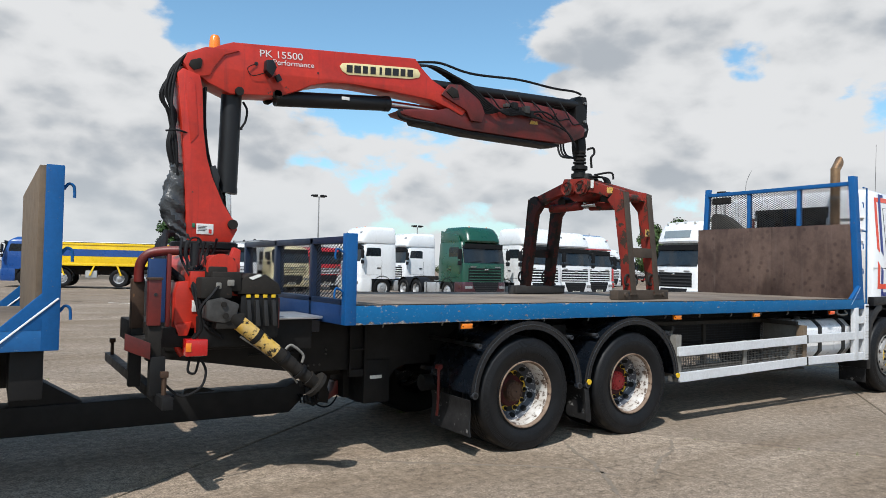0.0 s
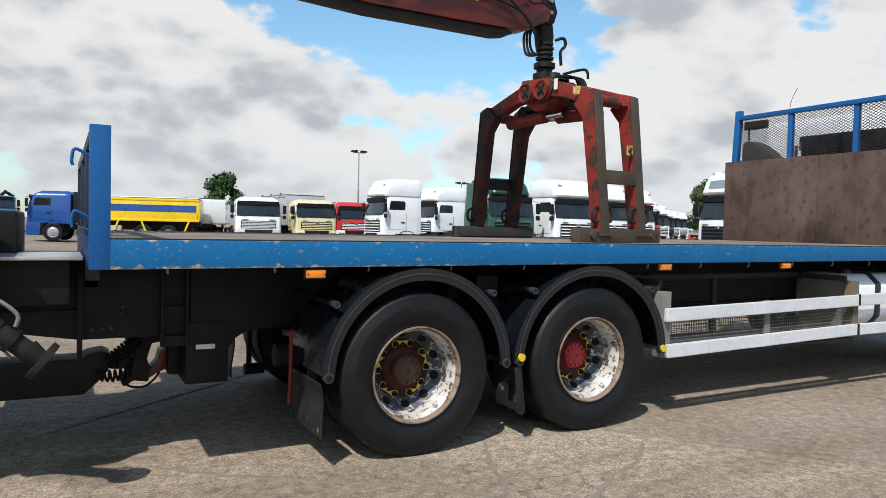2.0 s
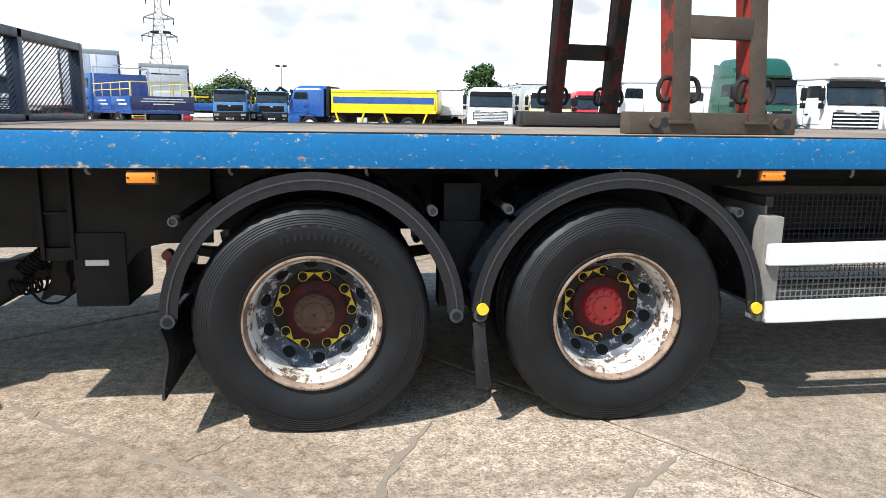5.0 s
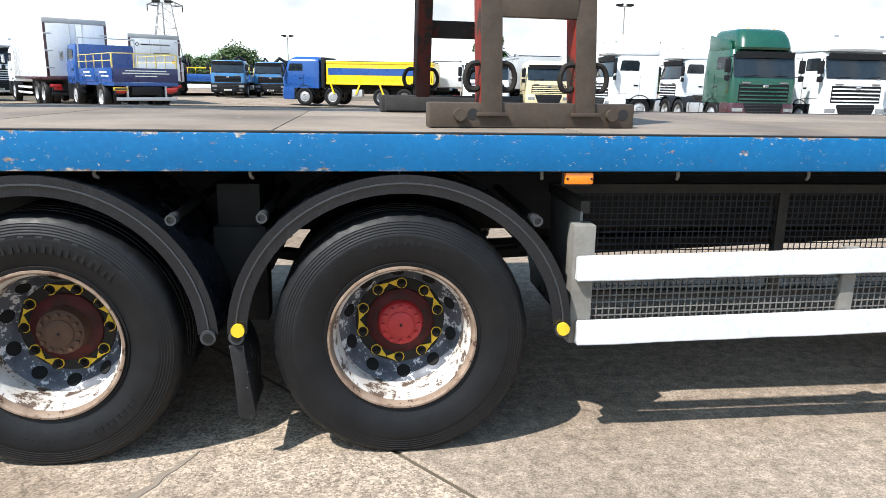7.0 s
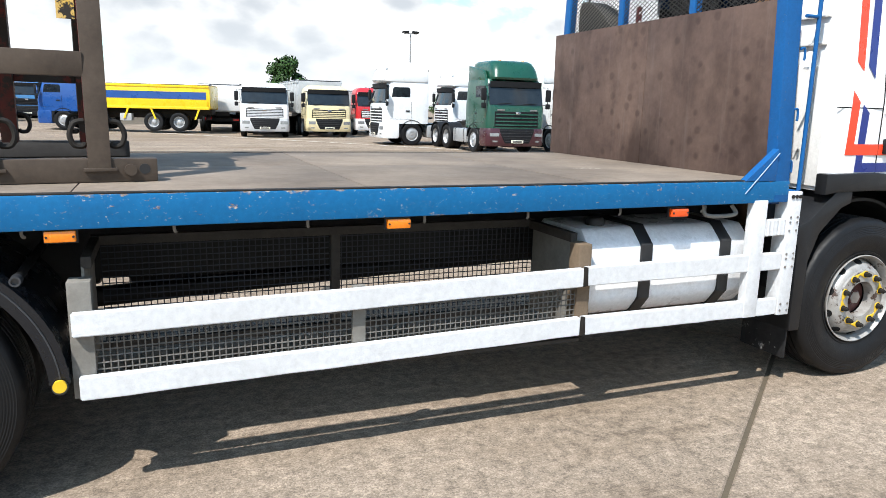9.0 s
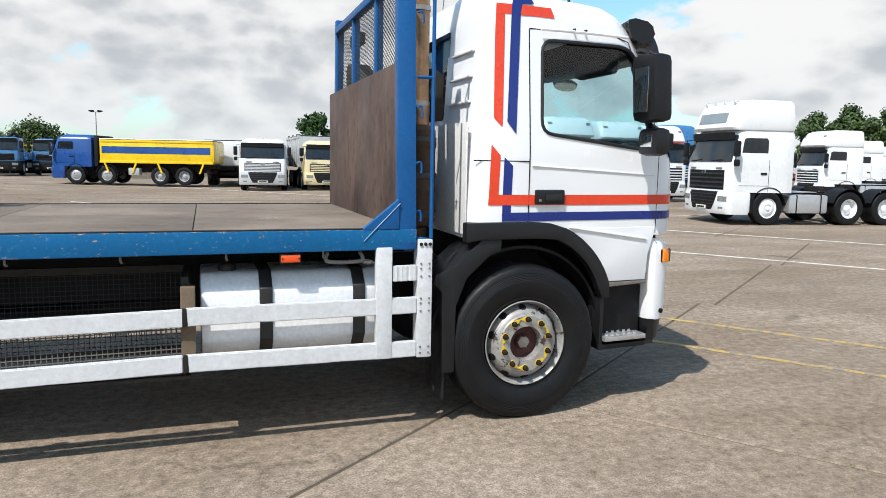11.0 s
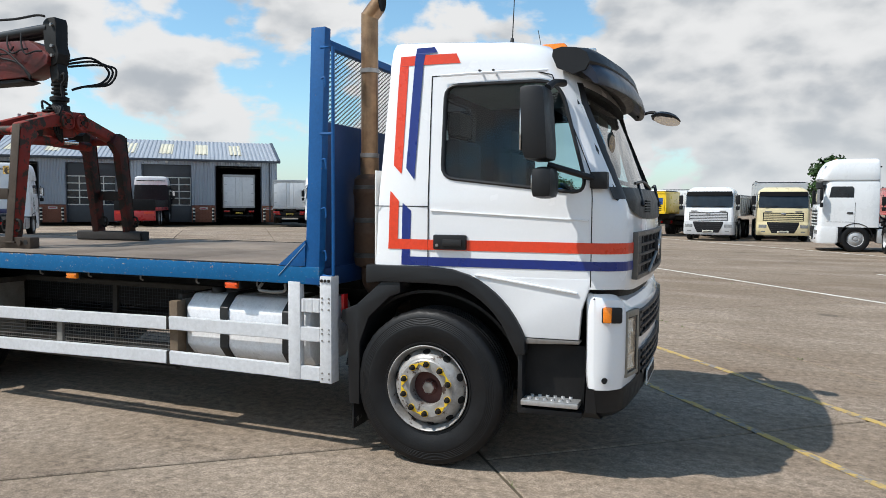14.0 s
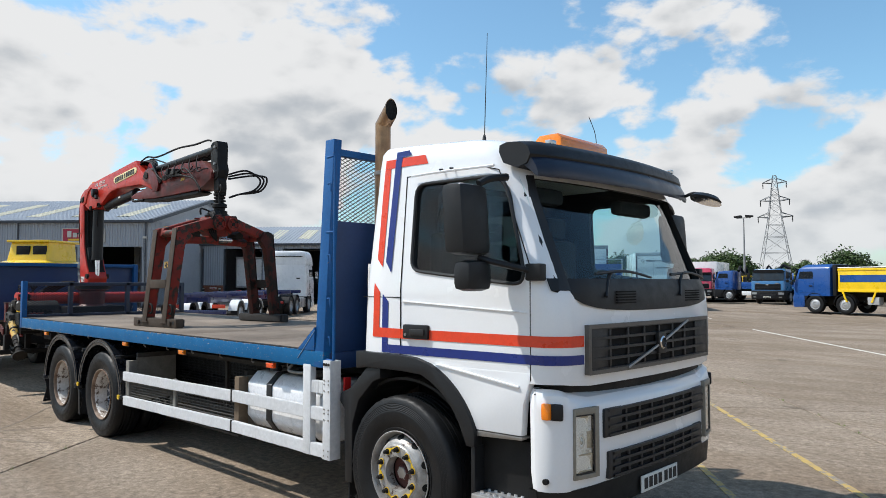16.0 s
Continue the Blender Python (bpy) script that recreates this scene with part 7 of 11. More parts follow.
# lower boom
boom_out = [(-2.79, 3.315), (-2.755, 3.365), (-2.60, 3.435), (-2.47, 3.505), (-2.385, 3.54), (-0.56, 3.725), (-0.48, 3.64), (-0.36, 3.545), (-0.20, 3.475), (-0.02, 3.42), (0.10, 3.30), (0.02, 3.22), (-0.15, 3.28), (-0.37, 3.335), (-0.9, 3.352), (-1.25, 3.353),
            (-1.48, 3.33), (-1.65, 3.28), (-1.80, 3.20), (-1.93, 3.145), (-2.03, 3.125), (-2.40, 3.085), (-2.58, 3.15), (-2.66, 3.20), (-2.76, 3.23), (-2.80, 3.27)]
boom = cpart("main_boom", slab(boom_out, BY0, BY1, 0.014), M["crane"], label="bright red main boom with a cream name badge")
for y in (BY0, BY1):
    cpart("boom_cheek", slab([(-2.80, 3.29), (-2.77, 3.37), (-2.62, 3.45), (-2.40, 3.47), (-2.33, 3.47), (-2.46, 3.41), (-2.54, 3.30), (-2.58, 3.21), (-2.66, 3.195), (-2.75, 3.215)], y - 0.014, y + 0.014, 0.006), M["crane"], boom)
    cpart("boom_pin", slab([(-2.755, 3.27), (-2.71, 3.235), (-2.655, 3.26), (-2.645, 3.33), (-2.665, 3.345), (-2.74, 3.315)], y - 0.026, y + 0.026, 0.004), M["grime"], boom)
    for x, z in ((-2.325, 3.115), (-1.985, 3.14), (-1.98, 3.14)):
        cpart("boom_pin", rod((x, y - 0.026, z), (x, y + 0.026, z), 0.038, 14), M["grime"], boom)
    cpart("boom_hole", rod((-2.18, y - 0.003, 3.385), (-2.18, y + 0.003, 3.385), 0.018, 14), M["ink"], boom)
    cpart("boom_hole", rod((-1.60, y - 0.003, 3.40), (-1.60, y + 0.003, 3.40), 0.009, 10), M["ink"], boom)
badge = cpart("name_badge", slab([(-1.36, 3.46), (-1.30, 3.435), (-0.62, 3.505), (-0.515, 3.535), (-0.50, 3.575), (-0.53, 3.615), (-0.60, 3.62), (-1.28, 3.55), (-1.36, 3.535), (-1.385, 3.50)], BY0 - 0.006, BY0 + 0.002, 0.003), M["cream"], boom, "cream badge with dark plain bars")
for k, w in enumerate((0.030, 0.034, 0.026, 0.028, 0.012, 0.034, 0.034, 0.027, 0.032)):
    x = -1.285 + k * 0.083
    z = 3.492 + (x + 1.29) * 0.1035
    cpart("badge_bar", slab([(x - w, z - 0.036 - w * 0.1), (x + w, z - 0.036 + w * 0.1), (x + w, z + 0.036 + w * 0.1), (x - w, z + 0.036 - w * 0.1)], BY0 - 0.009, BY0 - 0.005, 0), M["ink"], badge)
SLOPE = Matrix.Rotation(radians(-5.0), 4, "Y")
words("boom_lettering", "PK 15500", 0.088, Matrix.Translation(Vector((-2.155, BY0 - 0.003, 3.455)) + CO) @ SLOPE @ FACE_Y, M["label_white"], boom, 0.001, 1.18)
words("boom_lettering", "Performance", 0.066, Matrix.Translation(Vector((-2.03, BY0 - 0.003, 3.405)) + CO) @ SLOPE @ Matrix.Rotation(0, 4, "Z") @ FACE_Y, M["label_white"], boom, 0.001, 1.15)
cpart("work_lamp", slab([(-2.12, 3.32), (-2.06, 3.27), (-2.02, 3.36), (-2.05, 3.42), (-2.115, 3.415)], BY0 - 0.09, BY0 - 0.005, 0.01), M["plastic"], boom, "black work lamp clipped to the boom")
cpart("lamp_lead", pipe([(-2.18, BY0 - 0.01, 3.385), (-2.26, BY0 - 0.02, 3.33), (-2.22, BY0 - 0.02, 3.27), (-2.11, BY0 - 0.03, 3.31)], 0.004, 5), M["hose"], boom)
cpart("lamp_head", rod((-2.01, BY0 - 0.05, 3.30), (-1.98, BY0 - 0.05, 3.25), 0.028, 12), M["plastic"], boom)
beacon = cpart("beacon", lathe([(0.0, 0.14), (0.03, 0.138), (0.042, 0.12), (0.05, 0.03), (0.052, 0.0)], 20, (-2.515, 1.28, 3.46), "z"), M["orange"], label="amber warning beacon")
cpart("beacon_base", rod((-2.515, 1.28, 3.40), (-2.515, 1.28, 3.465), 0.055, 16), M["ink"], beacon)
# lift cylinder
cyl = cpart("lift_cylinder", rod((-2.352, 1.30, 3.10), (-2.372, 1.30, 2.245), 0.088, 28), M["plastic"], label="thick black lift cylinder")
cpart("cylinder_head", rod((-2.371, 1.30, 2.285), (-2.373, 1.30, 2.235), 0.092, 28), M["plastic"], cyl)
cpart("piston_rod", rod((-2.372, 1.30, 2.245), (-2.358, 1.30, 1.95), 0.040, 18), M["chrome"], cyl)
cpart("cylinder_pipe", pipe([(-2.26, 1.26, 3.05), (-2.23, 1.24, 2.98), (-2.24, 1.24, 2.88), (-2.27, 1.25, 2.82), (-2.27, 1.25, 2.80)], 0.010, 6), M["hose"], cyl)
cpart("valve_block", slab([(-2.53, 2.30), (-2.47, 2.24), (-2.46, 2.36), (-2.50, 2.46), (-2.545, 2.44)], 1.19, 1.30, 0.006), M["ink"], cyl)
# boom cylinder
cyl2 = cpart("boom_cylinder", rod((-1.96, 1.30, 3.135), (-0.81, 1.30, 3.252), 0.072, 24), M["plastic"], label="black boom cylinder")
cpart("piston_rod", rod((-0.81, 1.30, 3.252), (0.12, 1.30, 3.27), 0.036, 16), M["chrome"], cyl2)
cpart("cylinder_gland", rod((-0.85, 1.30, 3.248), (-0.79, 1.30, 3.254), 0.077, 24), M["plastic"], cyl2)
cpart("cylinder_label", box(-1.33, -1.25, 1.222, 1.227, 3.205, 3.235, 0.001), M["label_white"], cyl2)
# jib
jib_out = [(-0.74, 3.175), (-0.70, 3.145), (-0.52, 3.12), (0.13, 3.085), (0.9, 3.085), (1.45, 3.09), (1.60, 3.13), (1.78, 3.21), (1.80, 3.30), (1.62, 3.42), (1.50, 3.475), (0.95, 3.50), (0.22, 3.46), (0.05, 3.36), (-0.25, 3.25), (-0.60, 3.21)]
jib = cpart("jib", slab(jib_out, BY0 + 0.01, BY1 - 0.01, 0.016), M["crane_dull"], label="dull red jib with black wear strips")
cpart("wear_strip", slab([(-0.52, 3.118), (0.13, 3.080), (0.9, 3.079), (1.38, 3.080), (1.42, 3.06), (1.30, 3.04), (0.13, 3.045), (-0.50, 3.085)], BY0 + 0.03, BY1 - 0.03, 0.004), M["black"], jib)
cpart("jib_hook", pipe([(-0.30, 1.2, 3.10), (-0.60, 1.2, 3.10), (-0.70, 1.2, 3.12), (-0.72, 1.2, 3.17), (-0.685, 1.2, 3.185)], 0.02, 8), M["black"], jib)
ext = cpart("extension_cylinder", rod((-0.30, 1.27, 3.52), (1.72, 1.27, 3.60), 0.052, 20), M["plastic"], jib, "black extension cylinder on top of the jib")
cpart("extension_cylinder", rod((-0.15, 1.36, 3.49), (1.70, 1.36, 3.57), 0.045, 18), M["plastic"], jib)
cpart("jib_head", slab([(1.68, 3.66), (1.74, 3.70), (1.85, 3.70), (1.87, 3.64), (1.865, 3.42), (1.90, 3.32), (1.87, 3.22), (1.80, 3.19), (1.74, 3.28), (1.69, 3.42)], BY0 + 0.055, BY1 - 0.055, 0.008), M["black"], jib, "black steel jib head plate")
for z in (3.62, 3.40, 3.30):
    cpart("head_bolt", rod((1.82, BY0 + 0.03, z), (1.82, BY0 + 0.058, z), 0.018, 10), M["steel"], jib)
for y in (BY0 - 0.012, BY1 + 0.012):
    cpart("jib_knuckle", slab([(-0.25, 3.40), (-0.16, 3.52), (-0.02, 3.54), (0.14, 3.46), (0.24, 3.40), (0.30, 3.28), (0.26, 3.18), (0.12, 3.18), (0.06, 3.28), (-0.10, 3.34)], y - 0.012, y + 0.012, 0.006), M["crane_dull"], jib)
    cpart("jib_pin", slab([(-0.20, 3.44), (-0.12, 3.385), (-0.04, 3.40), (-0.06, 3.47), (-0.14, 3.50)], y - 0.024, y + 0.024, 0.004), M["grime"], jib)
for k in range(5):
    cpart("jib_valve", box(0.56 + k * 0.085, 0.61 + k * 0.085 + 0.02 * (k % 2), BY0 - 0.055 - 0.02 * (k % 2), BY0 + 0.01, 3.385 - 0.012 * k, 3.425 - 0.008 * k + 0.03 * (k % 2), 0.008), M["casting" if k % 3 == 0 else "black"], jib)
for k in range(6):
    x = 0.35 + 0.21 * k
    cpart("jib_hose", pipe([(x, BY0 + 0.02, 3.52 + 0.02 * (k % 3)), (x + 0.06, BY0 - 0.03, 3.44), (x + 0.14, BY0 - 0.04 - 0.01 * (k % 2), 3.36 - 0.02 * (k % 3)), (x + 0.26, BY0 - 0.03, 3.37 - 0.03 * (k % 2)), (x + 0.34, BY0 - 0.01, 3.42 - 0.04 * (k % 3))], 0.009, 6), M["hose"], jib)
cpart("jib_label", slab([(0.94, 3.255), (1.06, 3.262), (1.05, 3.30), (0.96, 3.295)], BY0 + 0.004, BY0 + 0.011, 0), M["label_yellow"], jib)
for k in range(7):
    o = 0.018 * k
    hs = bmesh.new()
    pipe_into(hs, [(-0.50, 1.22 + o, 3.66), (-0.36, 1.22 + o, 3.69 + 0.006 * k), (-0.10, 1.2 + o, 3.64), (0.12, 1.15 + o * 0.5, 3.54 - o), (0.32, 1.12 + o * 0.4, 3.40 - o), (0.56, 1.11, 3.30 + o * 0.5), (0.80, 1.12, 3.33 + o * 0.3), (1.15, 1.13, 3.30 + 0.1 * (k % 2)), (1.45, 1.12, 3.22), (1.60, 1.13, 3.08 - o * 0.3)], 0.010, 6)
    cpart("jib_hose", hs, M["hose"], jib, "black hydraulic hose along the jib")
hs = bmesh.new()
pipe_into(hs, [(-0.55, 1.24, 3.70), (-0.25, 1.22, 3.745), (0.05, 1.2, 3.70), (0.30, 1.2, 3.70), (0.8, 1.2, 3.735), (1.30, 1.2, 3.72), (1.62, 1.2, 3.73), (1.74, 1.2, 3.71)], 0.013, 6)
cpart("jib_hose", hs, M["hose"], jib)
hs = bmesh.new()
pipe_into(hs, [(-0.55, 1.30, 3.69), (-0.25, 1.29, 3.72), (0.02, 1.3, 3.66), (0.30, 1.3, 3.58)], 0.012, 6)
cpart("jib_hose", hs, M["hose"], jib)
for k in range(3):
    hs = bmesh.new()
    pipe_into(hs, [(1.80, 1.42, 3.28 - 0.03 * k), (1.92, 1.62 + 0.04 * k, 3.34 - 0.03 * k), (2.0, 1.78 + 0.05 * k, 3.22 + 0.02 * k), (1.98, 1.70 + 0.05 * k, 3.08), (1.93, 1.5, 3.01), (1.90, 1.38, 2.96)], 0.013, 6)
    cpart("loop_hose", hs, M["hose"], jib, "looped black hose to the grab rotator")
# hoses down the mast and the sleeve over them
for k in range(9):
    o = 0.022 * k
    hs = bmesh.new()
    pipe_into(hs, [(-2.62, BY0 + 0.02 + o, 3.40), (-2.77, BY0 + o, 3.36), (-2.845 - 0.012 * (k % 3), BY0 + o, 3.22), (-2.875 - 0.022 * (k % 4), BY0 + o, 3.02), (-2.87 + 0.02 * (k % 3), BY0 + o, 2.85), (-2.83 - 0.022 * (k % 3), BY0 + o * 0.8, 2.60), (-2.81 + 0.012 * (k % 2), BY0 + 0.02 + o * 0.6, 2.35)], 0.0125, 6)
    cpart("mast_hose", hs, M["hose"], label="black hose down the back of the mast")
bm = bmesh.new()
P = smooth_path([(-2.80, 1.24, 2.45), (-2.79, 1.24, 2.32), (-2.82, 1.24, 2.14), (-2.805, 1.23, 1.97), (-2.75, 1.20, 1.84), (-2.70, 1.15, 1.74)], 8)
rings = []
for i, p in enumerate(P):
    t = i / (len(P) - 1)
    r = 0.052 + 0.055 * math.sin(math.pi * min(1, t * 1.15)) + 0.004 * math.sin(i * 0.8) + 0.003 * math.sin(i * 2.9)
    rings.append([bm.verts.new((p.x + (r + 0.012 * math.sin(3 * a + i * 0.55) + 0.006 * math.sin(7 * a + i * 1.7)) * math.cos(a), p.y + (r * 0.8 + 0.014 * math.sin(4 * a - i)) * math.sin(a), p.z)) for a in (2 * math.pi * k / 18 for k in range(18))])
for a, b in zip(rings, rings[1:]):
    for k in range(18):
        bm.faces.new((a[k], a[(k + 1) % 18], b[(k + 1) % 18], b[k]))
bmesh.ops.recalc_face_normals(bm, faces=bm.faces)
cpart("hose_sleeve", bm, M["sleeve"], label="crumpled dark grey vinyl hose sleeve")
cpart("hose_tie", pipe([(-2.92, 1.16, 2.70), (-2.84, 1.13, 2.71), (-2.74, 1.16, 2.70)], 0.008, 6), M["hose"])
for k in range(5):
    hs = bmesh.new()
    pipe_into(hs, [(-2.85 - 0.02 * k, 1.1 - 0.03 * k, 1.86), (-2.98, 0.95 - 0.05 * k, 1.78), (-3.02, 0.75 - 0.05 * k, 1.62), (-2.92, 0.62 - 0.05 * k, 1.50), (-2.80, 0.6 - 0.04 * k, 1.40)], 0.024, 7)
    cpart("base_hose", hs, M["hose"], label="thick black hose at the crane base")
# slew column and base
base = cpart("slew_column", lathe([(0.24, 0.95), (0.24, 1.45), (0.20, 1.48), (0.20, 1.70), (0.25, 1.72), (0.25, 1.80), (0.0, 1.80)], 32, (-2.55, 1.30, 0.0), "z"), M["crane_dull"], label="red slewing column")
cpart("column_collar", lathe([(0.26, 1.735), (0.28, 1.745), (0.28, 1.79), (0.26, 1.80)], 32, (-2.55, 1.30, 0.0), "z"), M["black"], base)
cpart("slew_cylinder", rod((-2.70, 0.20, 1.585), (-2.70, 2.35, 1.585), 0.098, 26), M["crane"], base, "red slewing cylinder across the base")
cpart("cylinder_cap", rod((-2.70, 0.17, 1.585), (-2.70, 0.205, 1.585), 0.104, 26), M["crane"], base)
cpart("base_beam", box(-2.86, -2.40, 0.48, 2.20, 0.97, 1.22, 0.015), M["black"], base)
cpart("stabiliser_box", box(-2.84, -2.50, 0.20, 2.40, 1.02, 1.24, 0.01), M["black"], base)
cpart("base_mount", box(-2.95, -2.15, 0.80, 1.80, 0.93, 1.45, 0.02), M["black"], base)
cpart("red_upright", slab([(-2.68, 1.40), (-2.56, 1.38), (-2.555, 1.72), (-2.60, 1.74), (-2.645, 1.60)], 0.22, 0.30, 0.006), M["crane"], base)
cpart("red_cover", slab([(-2.99, 1.11), (-2.86, 1.08), (-2.82, 1.14), (-2.80, 1.50), (-2.97, 1.48), (-2.99, 1.40)], 0.30, 0.55, 0.012), M["crane"], base, "red steel cover plate")
cpart("red_cover", slab([(-2.90, 1.44), (-2.80, 1.48), (-2.76, 1.56), (-2.90, 1.56)], 0.25, 0.55, 0.008), M["crane"], base)
cpart("cover_sticker", box(-2.872, -2.842, 0.292, 0.302, 1.27, 1.35, 0.001), M["label_white"], base)
cpart("red_strap", pipe([(-2.98, 0.33, 1.13), (-2.96, 0.33, 1.02), (-2.92, 0.33, 0.96)], 0.022, 8), M["crane"], base)
cpart("pump_block", boxes([(-2.86, -2.64, 0.10, 0.45, 1.37, 1.52), (-2.80, -2.66, 0.16, 0.40, 1.50, 1.60)], 0.02), M["grime"], base)
cpart("valve_casting", slab([(-2.83, 1.235), (-2.80, 1.215), (-2.70, 1.20), (-2.62, 1.235), (-2.60, 1.335), (-2.72, 1.38), (-2.83, 1.36)], 0.05, 0.30, 0.02), M["casting"], base, "dull grey hydraulic casting")
for k in range(7):
    hs = bmesh.new()
    a = 0.035 * k
    pipe_into(hs, [(-2.90 + a, 0.55 - 0.03 * k, 1.80 - 0.02 * (k % 3)), (-2.93 + a, 0.42, 1.66), (-2.885 + 0.03 * (k % 3), 0.27, 1.50), (-2.84 + 0.02 * (k % 4), 0.20, 1.36 - 0.03 * k), (-2.80 + a * 0.6, 0.18, 1.20 - 0.02 * k)], 0.010 + 0.004 * (k % 2), 6)
    cpart("base_hose", hs, M["hose"], base, "tangled black hose at the crane base")
wl = cpart("base_lamp", rod((-2.865, 0.28, 1.60), (-2.865, 0.28, 1.76), 0.032, 14), M["plastic"], base, "small black work lamp on the base")
cpart("lamp_cage", pipe([(-2.92, 0.26, 1.57), (-2.93, 0.26, 1.70), (-2.90, 0.26, 1.79), (-2.84, 0.26, 1.79), (-2.81, 0.26, 1.70), (-2.80, 0.26, 1.57), (-2.92, 0.26, 1.57)], 0.007, 6), M["hose"], wl)
cpart("pump_block", boxes([(-2.78, -2.57, 0.12, 0.40, 1.42, 1.56), (-2.69, -2.60, 0.18, 0.36, 1.55, 1.66), (-2.56, -2.50, 0.20, 0.40, 1.20, 1.42)], 0.018), M["grime"], base)
for x0, x1, z in ((-2.76, -2.72, 1.44), (-2.68, -2.63, 1.46)):
    cpart("pump_fitting", box(x0, x1, 0.092, 0.13, z, z + 0.045, 0.008), M["galv"], base)
cpart("oil_pipe", pipe([(-2.74, 0.10, 1.46), (-2.79, 0.08, 1.40), (-2.86, 0.10, 1.30), (-2.84, 0.14, 1.16), (-2.88, 0.2, 1.08)], 0.011, 6), M["hose"], base)
cpart("red_gusset", slab([(-2.99, 1.18), (-2.96, 1.10), (-2.90, 1.10), (-2.87, 1.20)], 0.28, 0.32, 0.006), M["crane"], base)
cpart("casting_bolt", rod((-2.715, 0.035, 1.335), (-2.715, 0.055, 1.335), 0.02, 10), M["grime"], base)
cpart("casting_bolt", rod((-2.70, 0.035, 1.255), (-2.70, 0.055, 1.255), 0.02, 10), M["grime"], base)
vb = cpart("valve_bank", box(-2.57, -2.28, 0.14, 0.60, 1.08, 1.40, 0.025), M["black"], base, "black valve bank with small yellow labels")
cpart("valve_cover", slab([(-2.60, 1.40), (-2.585, 1.50), (-2.50, 1.555), (-2.38, 1.54), (-2.29, 1.48), (-2.265, 1.40)], 0.13, 0.70, 0.015), M["grime"], vb, "rounded brown dusty cover")
for k in range(4):
    x = -2.53 + k * 0.062
    cpart("valve_label", box(x, x + 0.03, 0.132, 0.141, 1.375, 1.398, 0.001), M["yellow"], vb)
    cpart("valve_lever", slab([(x + 0.0, 1.36), (x + 0.025, 1.36), (x + 0.045, 1.17), (x + 0.01, 1.17)], 0.115, 0.14, 0.003), M["ink"], vb)
cpart("red_block", box(-2.285, -2.235, 0.25, 0.45, 1.14, 1.37, 0.008), M["crane_dull"], base)
cpart("cover_paper", slab([(-2.52, 1.52), (-2.44, 1.55), (-2.42, 1.535), (-2.49, 1.505)], 0.126, 0.13, 0), M["label_white"], vb)
tl = cpart("tail_lamp", box(-2.935, -2.785, 0.16, 0.27, 0.965, 1.085, 0.012), M["red_lens"], base, "red tail lamp with an amber corner")
cpart("lamp_amber", box(-2.937, -2.90, 0.155, 0.161, 1.0, 1.06, 0.001), M["orange"], tl)
cpart("lamp_lead", pipe([(-2.88, 0.25, 0.97), (-2.90, 0.24, 0.86), (-2.85, 0.24, 0.84), (-2.82, 0.24, 0.93), (-2.78, 0.22, 0.85), (-2.82, 0.2, 0.74), (-2.95, 0.2, 0.69), (-3.06, 0.2, 0.78)], 0.009, 6), M["hose"], base)
# rear frame: blue panel in a red hoop, rusty uprights, underrun bar
fr = cpart("rear_frame", boxes([(-3.245, -3.165, 0.46, 0.56, 0.98, 1.16), (-3.19, -3.10, 0.15, 0.25, 0.95, 1.20), (-3.25, -3.09, 0.18, 0.52, 1.0, 1.10), (-3.09, -2.84, 0.30, 0.42, 1.02, 1.16)], 0.008), M["grime"], label="grimy rear frame")
cpart("rear_beam", box(-3.15, -2.8, 1.0, 1.6, 0.98, 1.15, 0.008), M["grime"], fr)
cpart("rusty_upright", box(-3.195, -3.112, 0.13, 0.20, 1.19, 1.505, 0.006), M["crane_dull"], fr, "worn red upright")
cpart("upright_cap", box(-3.20, -3.105, 0.12, 0.21, 1.50, 1.515, 0.003), M["muffler"], fr)
cpart("upright_hole", rod((-3.15, 0.125, 1.40), (-3.15, 0.131, 1.40), 0.012, 10), M["ink"], fr)
cpart("rusty_upright", box(-3.245, -3.163, 0.46, 0.55, 1.14, 1.50, 0.006), M["muffler"], fr)
cpart("rusty_plate", slab([(-3.335, 1.035), (-3.335, 1.145), (-3.175, 1.075), (-3.175, 0.965)], 0.112, 0.135, 0.004), M["crane_dull"], fr)
cpart("blue_panel", box(-3.155, -3.035, 0.38, 0.43, 1.19, 1.645, 0.006), M["blue_dark"], fr, "blue steel panel")
cpart("red_hoop", pipe([(-3.205, 0.46, 1.48), (-3.20, 0.45, 1.60), (-3.15, 0.43, 1.675), (-3.05, 0.40, 1.70), (-2.955, 0.37, 1.705)], 0.034, 14), M["crane_dull"], fr, "dull red tubular hoop")
cpart("hoop_end", rod((-2.954, 0.37, 1.705), (-2.950, 0.369, 1.705), 0.027, 14), M["ink"], fr)
cpart("red_hoop", box(-3.033, -3.005, 0.36, 0.42, 1.16, 1.68, 0.006), M["crane_dull"], fr)
ub = cpart("underrun_bar", box(-3.13, -3.06, -0.08, 2.62, 0.655, 0.735, 0.006), M["black"], fr, "black rear underrun bar")
for y in (0.05, 2.4):
    cpart("locking_pin", rod((-3.095, y, 0.73), (-3.095, y, 0.86), 0.016, 10), M["muffler"], ub)
    cpart("pin_head", box(-3.12, -3.07, y - 0.02, y + 0.02, 0.85, 0.89, 0.004), M["muffler"], ub)
for r in ((-3.175, -3.075, 0.12, 0.20, 0.72, 0.98), (-3.25, -3.17, 0.46, 0.54, 0.735, 1.0)):
    cpart("bar_hanger", box(*r, 0.006), M["black"], fr)
